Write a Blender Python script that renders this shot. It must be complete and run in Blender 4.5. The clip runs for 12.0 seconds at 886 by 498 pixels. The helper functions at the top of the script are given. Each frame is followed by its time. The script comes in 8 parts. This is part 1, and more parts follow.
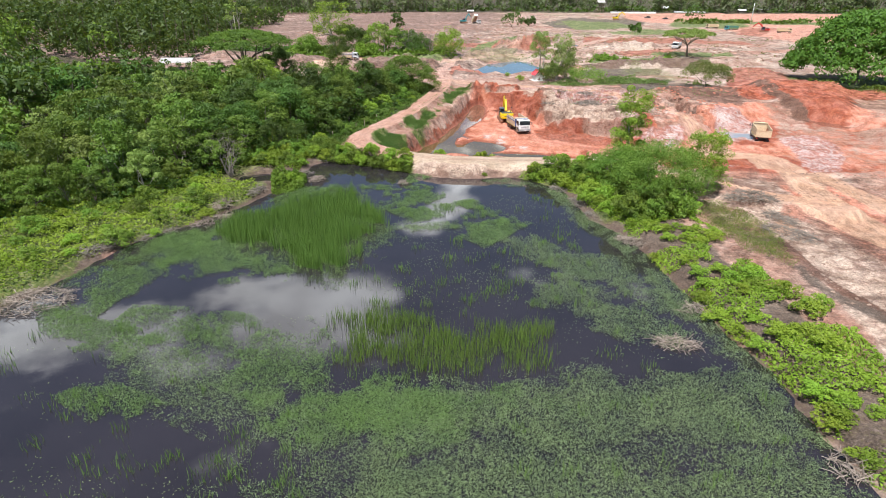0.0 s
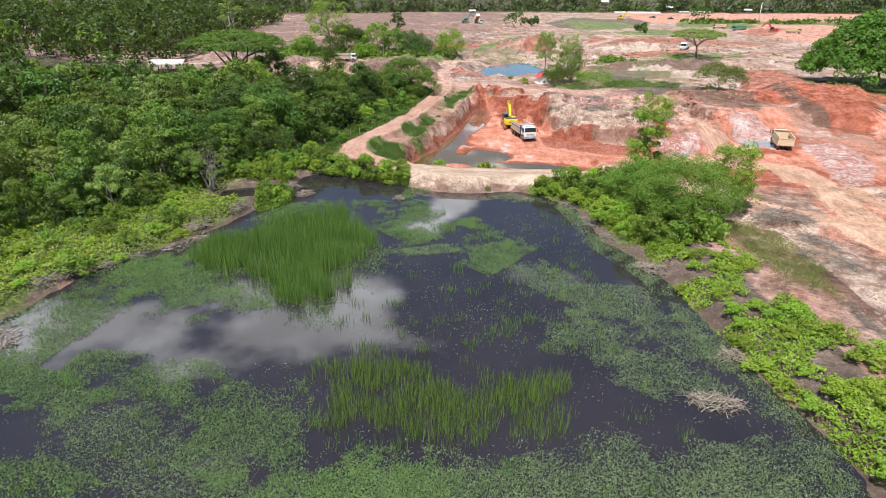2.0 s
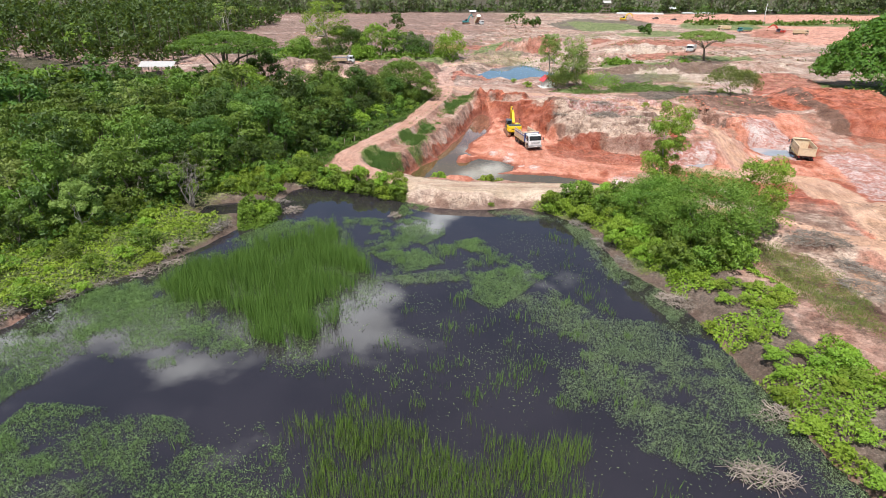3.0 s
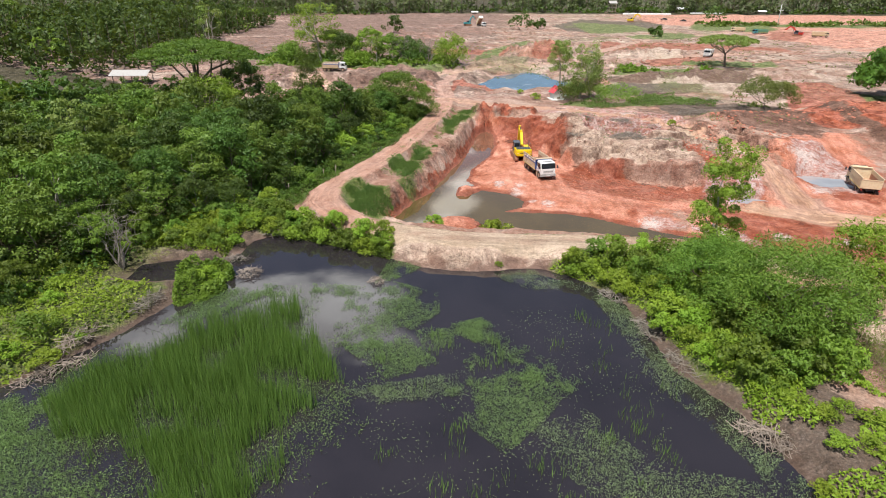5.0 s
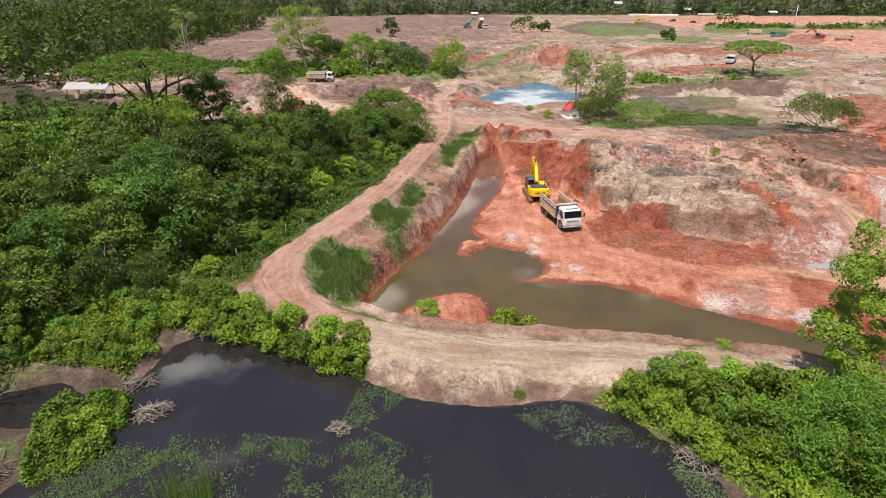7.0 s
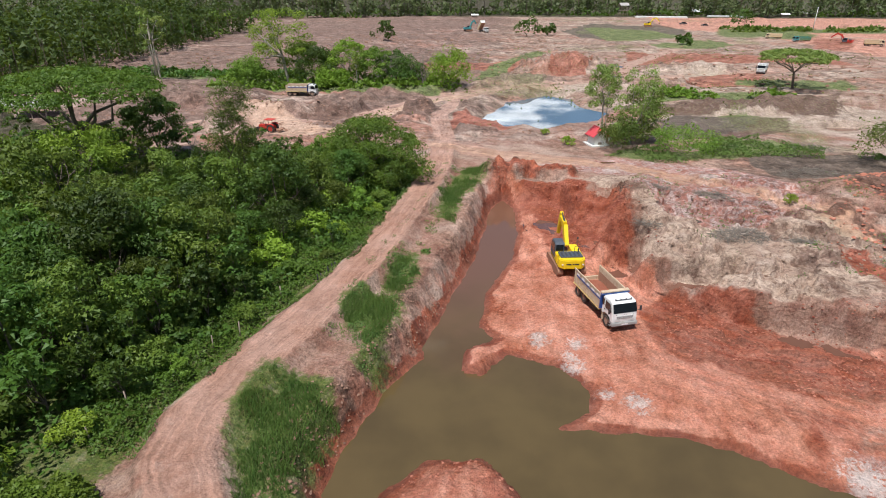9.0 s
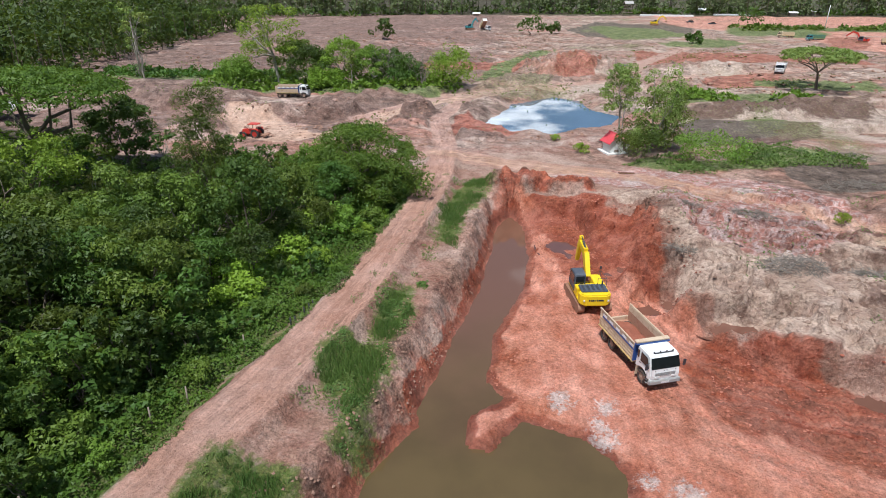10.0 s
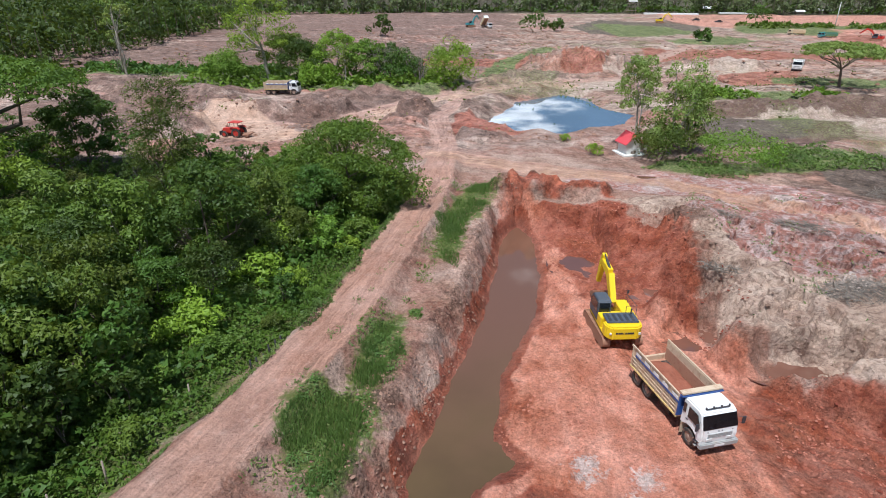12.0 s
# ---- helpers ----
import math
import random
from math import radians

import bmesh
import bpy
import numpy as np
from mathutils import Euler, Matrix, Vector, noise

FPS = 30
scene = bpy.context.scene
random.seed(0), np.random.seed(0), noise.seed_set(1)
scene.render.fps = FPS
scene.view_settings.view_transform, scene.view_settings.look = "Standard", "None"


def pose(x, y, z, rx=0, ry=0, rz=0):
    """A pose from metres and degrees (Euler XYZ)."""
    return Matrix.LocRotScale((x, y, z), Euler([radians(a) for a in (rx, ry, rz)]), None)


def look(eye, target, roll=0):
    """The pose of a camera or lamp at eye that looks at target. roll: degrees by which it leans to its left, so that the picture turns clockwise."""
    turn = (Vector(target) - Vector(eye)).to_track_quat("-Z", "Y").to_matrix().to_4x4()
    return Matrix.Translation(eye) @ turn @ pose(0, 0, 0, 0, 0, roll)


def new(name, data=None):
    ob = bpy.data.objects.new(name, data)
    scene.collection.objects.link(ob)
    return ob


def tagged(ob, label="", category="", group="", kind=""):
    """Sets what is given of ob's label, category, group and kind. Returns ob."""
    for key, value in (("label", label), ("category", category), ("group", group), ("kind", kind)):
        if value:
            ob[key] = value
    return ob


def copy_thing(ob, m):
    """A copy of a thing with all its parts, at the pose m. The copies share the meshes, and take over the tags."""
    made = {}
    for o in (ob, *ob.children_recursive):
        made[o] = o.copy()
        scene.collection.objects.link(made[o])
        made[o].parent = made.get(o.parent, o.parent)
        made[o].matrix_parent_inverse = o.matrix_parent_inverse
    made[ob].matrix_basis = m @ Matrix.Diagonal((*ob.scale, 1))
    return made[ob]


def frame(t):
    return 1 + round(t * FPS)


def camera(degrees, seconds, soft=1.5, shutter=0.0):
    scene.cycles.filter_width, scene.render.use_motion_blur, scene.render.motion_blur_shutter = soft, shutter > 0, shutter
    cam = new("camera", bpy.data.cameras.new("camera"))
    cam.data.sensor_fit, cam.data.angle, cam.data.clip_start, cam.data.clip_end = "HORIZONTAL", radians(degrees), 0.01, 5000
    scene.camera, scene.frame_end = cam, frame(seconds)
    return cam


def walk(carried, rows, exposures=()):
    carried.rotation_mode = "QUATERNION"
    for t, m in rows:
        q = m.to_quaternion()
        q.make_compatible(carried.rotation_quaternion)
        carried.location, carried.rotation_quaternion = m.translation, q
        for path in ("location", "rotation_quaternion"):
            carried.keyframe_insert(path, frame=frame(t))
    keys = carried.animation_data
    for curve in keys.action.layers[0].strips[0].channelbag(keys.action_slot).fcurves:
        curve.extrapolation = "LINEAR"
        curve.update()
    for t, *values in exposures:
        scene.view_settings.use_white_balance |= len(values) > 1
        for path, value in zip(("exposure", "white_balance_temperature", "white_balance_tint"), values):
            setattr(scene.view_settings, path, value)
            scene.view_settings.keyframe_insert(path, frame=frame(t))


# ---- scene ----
cam = camera(75.0, 12.0, 1.0)
PATH = [
    (0, (4.473, -80.044, 25.142), (4.267, -78.239, 24.304), -0.0),
    (0.5, (4.413, -78.961, 25.05), (4.206, -77.157, 24.211), -0.0),
    (1, (4.279, -77.405, 24.969), (4.073, -75.601, 24.131), -0.0),
    (1.5, (4.107, -75.379, 24.905), (3.898, -73.575, 24.067), -0.0),
    (2, (3.908, -72.905, 24.83), (3.697, -71.102, 23.992), -0.0),
    (2.5, (3.62, -69.983, 24.762), (3.407, -68.18, 23.924), 0.0),
    (3, (3.235, -66.719, 24.693), (3.024, -64.915, 23.856), 0.1),
    (3.2, (3.106, -65.354, 24.672), (2.895, -63.55, 23.834), 0.0),
    (4.8, (2.236, -52.724, 24.912), (2.017, -50.921, 24.074), -0.0),
    (5, (2.019, -50.928, 24.932), (1.802, -49.125, 24.094), -0.0),
    (5.5, (1.479, -46.401, 24.97), (1.263, -44.598, 24.132), -0.0),
    (6, (0.941, -41.648, 24.976), (0.727, -39.844, 24.138), -0.0),
    (6.5, (0.516, -36.902, 25.008), (0.3, -35.099, 24.171), -0.1),
    (7, (0.033, -31.877, 25.027), (-0.183, -30.074, 24.189), -0.1),
    (7.2, (-0.202, -29.888, 25.007), (-0.418, -28.085, 24.168), -0.0),
    (8.8, (-2.37, -13.017, 24.984), (-2.578, -11.213, 24.146), 0.0),
    (9, (-2.564, -10.945, 24.945), (-2.775, -9.14, 24.108), 0.0),
    (9.5, (-3.057, -6.137, 24.5), (-3.27, -4.333, 23.663), 0.0),
    (10, (-3.517, -1.903, 23.806), (-3.731, -0.1, 22.968), -0.0),
    (10.5, (-3.876, 1.457, 23.121), (-4.091, 3.26, 22.283), 0.0),
    (11, (-4.087, 3.87, 22.415), (-4.303, 5.673, 21.577), 0.0),
    (11.5, (-4.19, 5.37, 21.901), (-4.405, 7.173, 21.063), 0.0),
    (12, (-4.283, 5.978, 21.785), (-4.497, 7.781, 20.948), 0.1),
]
EXPOSURES = [(0.0, 0.52, 6250, 8), (3.0, 0.46, 6300, 8), (6.0, 0.25, 6700, 8), (7.2, 0.15, 6750, 8), (9.0, 0.03, 6300, 8), (10.0, 0.03, 5980, 8), (12.0, 0.04, 5880, 8)]
walk(cam, [(t, look(e, g, r)) for t, e, g, r in PATH], EXPOSURES)

# world, sun, exposure
SUN_TO = Vector((-0.14, -0.36, 1.0)).normalized()
sun_data = bpy.data.lights.new("sun", "SUN")
sun_data.energy, sun_data.angle, sun_data.color = 4.95, radians(0.6), (1.0, 0.965, 0.92)
sun = new("sun", sun_data)
sun.matrix_world = look((0, 0, 60), Vector((0, 0, 60)) - SUN_TO)

world = bpy.data.worlds.new("sky")
world.use_nodes = True
scene.world = world
wn = world.node_tree
wn.nodes.clear()
w_out = wn.nodes.new("ShaderNodeOutputWorld")
w_bg = wn.nodes.new("ShaderNodeBackground")
w_sky = wn.nodes.new("ShaderNodeTexSky")
w_sky.sky_type, w_sky.sun_disc = "NISHITA", False
w_sky.sun_elevation = math.asin(SUN_TO.z)
w_sky.sun_rotation = math.atan2(SUN_TO.x, SUN_TO.y)
w_sky.dust_density, w_sky.air_density, w_sky.ozone_density = 0.6, 1.0, 2.0
w_bg.inputs["Strength"].default_value = 0.074
# broken cumulus over the whole sky, laid on a flat layer overhead
w_geo = wn.nodes.new("ShaderNodeTexCoord")
w_sep = wn.nodes.new("ShaderNodeSeparateXYZ")
wn.links.new(w_geo.outputs["Generated"], w_sep.inputs[0])
w_z = wn.nodes.new("ShaderNodeMath")
w_z.operation, w_z.inputs[1].default_value = "MAXIMUM", 0.08
wn.links.new(w_sep.outputs["Z"], w_z.inputs[0])
w_div = wn.nodes.new("ShaderNodeVectorMath")
w_div.operation = "DIVIDE"
w_cz = wn.nodes.new("ShaderNodeCombineXYZ")
for k in range(3):
    wn.links.new(w_z.outputs[0], w_cz.inputs[k])
wn.links.new(w_geo.outputs["Generated"], w_div.inputs[0])
wn.links.new(w_cz.outputs[0], w_div.inputs[1])
w_noise = wn.nodes.new("ShaderNodeTexNoise")
w_noise.inputs["Scale"].default_value, w_noise.inputs["Detail"].default_value, w_noise.inputs["Roughness"].default_value = 2.3, 7, 0.55
wn.links.new(w_div.outputs[0], w_noise.inputs["Vector"])


def w_math(op, a, b):
    n = wn.nodes.new("ShaderNodeMath")
    n.operation = op
    for k, v in enumerate((a, b)):
        if isinstance(v, (int, float)):
            n.inputs[k].default_value = v
        else:
            wn.links.new(v, n.inputs[k])
    return n.outputs[0]


# single clouds of the layer: centre and reach
w_sum = w_math("ADD", w_noise.outputs["Fac"], -0.14)
for cx, cy, ra, rb in ((-0.78, 1.52, 0.38, 0.25), (-0.48, 1.82, 0.20, 0.22), (-1.50, 1.36, 0.36, 0.16), (-0.28, 2.80, 0.13, 0.36), (0.0, 4.8, 0.62, 1.5), (-2.6, 3.2, 0.9, 0.6), (2.4, 1.2, 0.8, 0.5), (1.2, -1.6, 0.9, 0.7), (-1.4, -0.9, 0.7, 0.5), (-3.0, -2.6, 1.2, 0.9), (3.4, -3.0, 1.2, 1.2), (0.1, -4.2, 1.0, 1.3), (4.5, 4.5, 1.2, 1.4)):
    w_at = wn.nodes.new("ShaderNodeVectorMath")
    w_at.operation, w_at.inputs[1].default_value = "SUBTRACT", (cx, cy, 1.0)
    wn.links.new(w_div.outputs[0], w_at.inputs[0])
    w_sc = wn.nodes.new("ShaderNodeVectorMath")
    w_sc.operation, w_sc.inputs[1].default_value = "MULTIPLY", (1 / ra, 1 / rb, 0)
    wn.links.new(w_at.outputs[0], w_sc.inputs[0])
    w_dot = wn.nodes.new("ShaderNodeVectorMath")
    w_dot.operation = "DOT_PRODUCT"
    wn.links.new(w_sc.outputs[0], w_dot.inputs[0])
    wn.links.new(w_sc.outputs[0], w_dot.inputs[1])
    w_sum = w_math("ADD", w_sum, w_math("MULTIPLY", w_math("POWER", 2.718, w_math("MULTIPLY", w_dot.outputs["Value"], -1.0)), 0.30))
w_ramp = wn.nodes.new("ShaderNodeMapRange")
w_ramp.interpolation_type = "SMOOTHSTEP"
w_ramp.inputs["From Min"].default_value, w_ramp.inputs["From Max"].default_value = 0.50, 0.66
wn.links.new(w_sum, w_ramp.inputs["Value"])
w_mix = wn.nodes.new("ShaderNodeMix")
w_mix.data_type = "RGBA"
w_body = wn.nodes.new("ShaderNodeTexNoise")
w_body.inputs["Scale"].default_value, w_body.inputs["Detail"].default_value = 3.1, 5
wn.links.new(w_div.outputs[0], w_body.inputs["Vector"])
w_tone = wn.nodes.new("ShaderNodeMapRange")
for k, v in zip(("From Min", "From Max", "To Min", "To Max"), (0.35, 0.65, 15.0, 27.0)):
    w_tone.inputs[k].default_value = v
wn.links.new(w_body.outputs["Fac"], w_tone.inputs["Value"])
w_col = wn.nodes.new("ShaderNodeCombineXYZ")
for k in range(3):
    wn.links.new(w_tone.outputs[0], w_col.inputs[k])
wn.links.new(w_col.outputs[0], w_mix.inputs["B"])
wn.links.new(w_ramp.outputs[0], w_mix.inputs["Factor"])
wn.links.new(w_sky.outputs[0], w_mix.inputs["A"])
wn.links.new(w_mix.outputs["Result"], w_bg.inputs["Color"])
wn.links.new(w_bg.outputs[0], w_out.inputs["Surface"])


# ---- number tools ----
def sm(a, b, v):
    t = np.clip((v - a) / (b - a), 0, 1)
    return t * t * (3 - 2 * t)


def mix(a, b, t):
    return a + (b - a) * t


_tables = {}


def vnoise(x, y, scale, seed=0):
    """Smooth noise from -1 to 1 with features of that many metres."""
    if seed not in _tables:
        _tables[seed] = np.random.RandomState(seed + 11).rand(256, 256) * 2 - 1
    tab = _tables[seed]
    u, v = np.asarray(x, float) / scale + 500, np.asarray(y, float) / scale + 500
    i, j = np.floor(u).astype(int), np.floor(v).astype(int)
    fu, fv = u - i, v - j
    fu, fv = fu * fu * (3 - 2 * fu), fv * fv * (3 - 2 * fv)
    i0, i1, j0, j1 = i & 255, (i + 1) & 255, j & 255, (j + 1) & 255
    return mix(mix(tab[i0, j0], tab[i1, j0], fu), mix(tab[i0, j1], tab[i1, j1], fu), fv)


def fbm(x, y, scale, seed=0, octaves=4):
    out, amp, total = 0.0, 1.0, 0.0
    for k in range(octaves):
        out = out + amp * vnoise(x, y, scale / 2**k, seed + k)
        total += amp
        amp *= 0.5
    return out / total


def line_d(line, x, y, closed=False):
    x, y = np.asarray(x, float), np.asarray(y, float)
    best = np.full(x.shape, 1e9)
    pts = list(line) + ([line[0]] if closed else [])
    for (ax, ay), (bx, by) in zip(pts, pts[1:]):
        dx, dy = bx - ax, by - ay
        t = np.clip(((x - ax) * dx + (y - ay) * dy) / (dx * dx + dy * dy + 1e-9), 0, 1)
        best = np.minimum(best, (x - ax - t * dx) ** 2 + (y - ay - t * dy) ** 2)
    return np.sqrt(best)


def poly_sd(poly, x, y):
    """Distance to a polygon's edge, negative inside."""
    x, y = np.asarray(x, float), np.asarray(y, float)
    inside = np.zeros(x.shape, bool)
    for (ax, ay), (bx, by) in zip(poly, poly[1:] + poly[:1]):
        cross = ((ay > y) != (by > y)) & (x < (bx - ax) * (y - ay) / (by - ay + 1e-12) + ax)
        inside ^= cross
    d = line_d(poly, x, y, True)
    return np.where(inside, -d, d)


# ---- plan ----
POND = [(5.3, -0.6), (0.7, -1.5), (-3, -1.8), (-6.1, -1.5), (-9.6, 0.1), (-13.6, 2.0), (-17.7, 3.4), (-21.9, 4.6), (-24.6, 2.6),
        (-24.8, -1.3), (-26.2, -11), (-27.8, -16), (-31.5, -23), (-35, -28.5), (-36, -36), (-38, -43), (-46, -53), (-66, -70),
        (-66, -125), (34, -125), (29, -75), (25.3, -54), (24.3, -49), (24, -44), (22.3, -39), (21, -33.5), (20, -28.3), (19, -24),
        (17.6, -20), (14.4, -15.5), (13, -9), (12, -5.5), (8.4, -2)]
INLET = [(-33.5, -4.2), (-29.8, -2.6), (-26.5, -4.5), (-26.8, -6.6), (-29.5, -7.6), (-33, -7.6)]
PIT_WATER = [(-3.1, 65), (-1.5, 60.7), (-1.1, 53.5), (-1.7, 45.6), (-4.1, 37.8), (-4.3, 31.7), (-2.8, 30.1), (-5.4, 27.7), (-5.4, 24.8),
             (-3.9, 25), (-1.8, 27.8), (2.1, 26.7), (4.2, 24.2), (3.8, 21.7), (1.7, 19.8), (5, 19.9), (9.4, 19.9), (12.6, 19), (15.2, 17.4),
             (20.7, 15.1), (26.4, 12.6), (31, 9.5), (39, 6.2), (46, 3), (44, 1), (36, 3.0), (29, 4.6), (22, 7.4), (14.7, 8.2), (5.4, 8), (1, 8.2), (-0.8, 10.6),
             (-1.2, 13.6), (-3.3, 16.2), (-6.6, 16), (-8.8, 13), (-9.6, 10), (-11.4, 9.4), (-12.8, 12.3), (-12.2, 15.5), (-11.6, 18.8), (-10.5, 23.1), (-8.6, 26.6),
             (-9, 28.5), (-7.9, 33.1), (-6.5, 41), (-5.3, 49.6), (-4.8, 60.7)]
PIT = [(-13.0, 8.6), (-15, 12), (-14.8, 16), (-13.4, 21.5), (-11.6, 26), (-11.2, 31), (-10, 37), (-8.6, 43), (-7.6, 52), (-7, 62), (-4.6, 68), (-2, 67.5),
       (0.2, 64), (5.2, 63.6), (6.4, 58), (10.5, 57.2), (11.8, 52), (10.6, 46), (10.9, 41), (13.2, 37.6), (18, 34.6), (26, 31.6), (33, 34), (40, 44), (52, 56),
       (66, 60), (80, 52), (84, 22), (66, 2), (46, 0), (36, 1.6), (28, 3.2), (20, 6), (8, 6.4), (-2, 6.2), (-8, 6.8)]
POND2 = [(-8.7, 106), (-3.2, 125), (5.6, 135), (11, 131), (13, 121), (17.5, 115), (14, 106.6), (8, 101), (1.3, 97), (-2.9, 98.5)]
ROAD = [(20, 150), (0, 143), (-14, 125), (-17, 105), (-13.4, 85), (-12.4, 68), (-12.9, 58), (-14.1, 46), (-15.1, 37), (-16.5, 30), (-18, 24), (-19.5, 19), (-20.3, 14.5), (-19.6, 10.8), (-17, 7.3), (-13.5, 4.6), (-9, 2.9),
        (-4, 1.9), (2, 1.8), (8, 2.3), (15, 2.4), (21, 0.4), (27.5, -3.4), (32.3, -7.4), (36.7, -10.4), (43, -13)]
HAUL = [(12, 29), (18, 27), (28, 25), (36, 22), (40.4, 20), (46, 20), (45.9, 12.2), (44.3, 3.1), (43.3, -4.3), (43.6, -9.6), (44.5, -20), (46, -40), (48, -70)]
HAUL_B = [(40.4, 20), (39.8, 28.6), (38, 42.2), (33, 54), (25, 62), (14, 72), (-2, 76), (-14, 80)]
HAUL_C = [(46, 20), (48.3, 17.7), (49, 12.6), (47.4, 3.5), (48.1, -1.2), (50, -14), (54, -40)]
SAND_TRACK = [(24, -2.8), (28.4, -4.5), (32.3, -4), (35, -6.3), (37, -8.5), (39.6, -11.2), (42, -16), (44.5, -24)]
MEADOW_TRACK = [(26.4, -8), (27.1, -10.5), (28.2, -15.3), (28.7, -19.6), (30.8, -21.6), (32.7, -23.4), (32.8, -29.5), (35, -38), (39, -48), (42, -58)]
FIELD_ROAD = [(-62, 94), (-44, 96), (-32, 104), (-20, 128), (4, 147), (40, 165), (90, 190), (200, 240), (420, 300)]
FIELD_ROAD_B = [(22, 150), (34, 190), (60, 240), (120, 300), (240, 330)]
FOREST = [(-14.6, 66), (-16.4, 48), (-18.4, 37), (-20.6, 29), (-22.6, 21), (-24, 15), (-25.4, 10), (-28, 4.5), (-32.5, 0), (-34.6, -8.2), (-37, -15.8), (-41, -21), (-45.3, -25), (-50, -28.6), (-66, -40), (-130, -50),
          (-190, 40), (-180, 130), (-110, 100), (-84, 84), (-60, 74), (-40, 72), (-22, 74)]
WATER_Z, PIT_Z, PIT_WATER_Z, POND2_Z = 0.0, -1.85, -2.14, -0.1
PUDDLES = [
    (48.2, 36.4, 3.6, 2.6, -18, -1.72),
    (40.4, 53.2, 2.6, 1.0, -30, -1.35),
    (34, 25.8, 2.4, 0.7, 10, -1.42),
    (26.6, 55, 1.5, 0.8, -25, 0.52),
    (17.8, 51.4, 1.5, 0.7, 0, 0.86),
    (2.2, 54.5, 1.7, 2.0, 0, -1.72),
    (9.6, 48.4, 2.3, 1.6, -15, -1.60),
    (9.2, 42.8, 2.0, 1.5, 10, -1.60),
    (14.9, 38.6, 2.3, 1.0, 8, -0.90),
    (86, 88, 3, 1.2, 0, 0.5),
    (58, 102, 3.2, 1.3, 10, 0.55)]
PUDDLES += [
    (22.5, 31.6, 4.0, 0.9, -22, -1.72),
    (30, 92, 2.2, 1.2, 0, 0.5),
    (69, 46, 4.5, 1.8, -50, -1.2),
    (41.5, 46, 3.4, 0.7, -62, -1.3),
    (12, 75, 1.2, 0.6, 0, 0.62),
    (28, 190, 5, 3, 0, 0.4),
    (27, 165, 3, 2, 0, 0.4)]

HEAPS = [
    (13.8, 175, 13, 9, 3.0),
    (2.7, 150, 8, 5, 1.6),
    (-2.4, 67.8, 3.0, 1.8, 1.8),
    (3.4, 66.8, 2.6, 1.5, 1.2),
    (12.6, 57, 2.4, 1.6, 0.9),
    (55, 180, 14, 5, 1.6),
    (43, 117, 9, 4, 1.5),
    (58, 122, 9, 4, 1.5),
    (-9.5, 90, 4, 2.4, 0.7),
    (-60, 108, 6, 4, 1.7),
    (-50, 103, 5, 3, 1.5),
    (-37, 107, 6, 3.5, 1.6),
    (-24, 112, 4, 3, 1.5),
    (-21.6, 98.4, 3.2, 2, 1.2)]
HEAPS += [
    (-54, 88, 4.0, 2.6, 1.9),
    (-42, 120, 8, 4, 0.9),
    (-35, 127, 6, 3, 1.1),
    (-24, 131, 6, 3, 1.2),
    (-75, 112, 7, 4, 1.5),
    (-90, 125, 9, 4, 1.4),
    (-6, 140, 5, 3, 1.3),
    (27, 140, 7, 3, 1.5),
    (22, 108, 4, 2, 1.1),
    (-66, 122, 7, 3, 1.3),
    (34, 150, 8, 3, 1.4),
    (78, 130, 9, 4, 1.5),
    (-11, 112, 3, 4, 0.9)]

SPOIL = [(69, 106), (80, 108), (82, 85), (82, 64), (71, 42), (66, 47), (64.5, 65), (63, 83)]


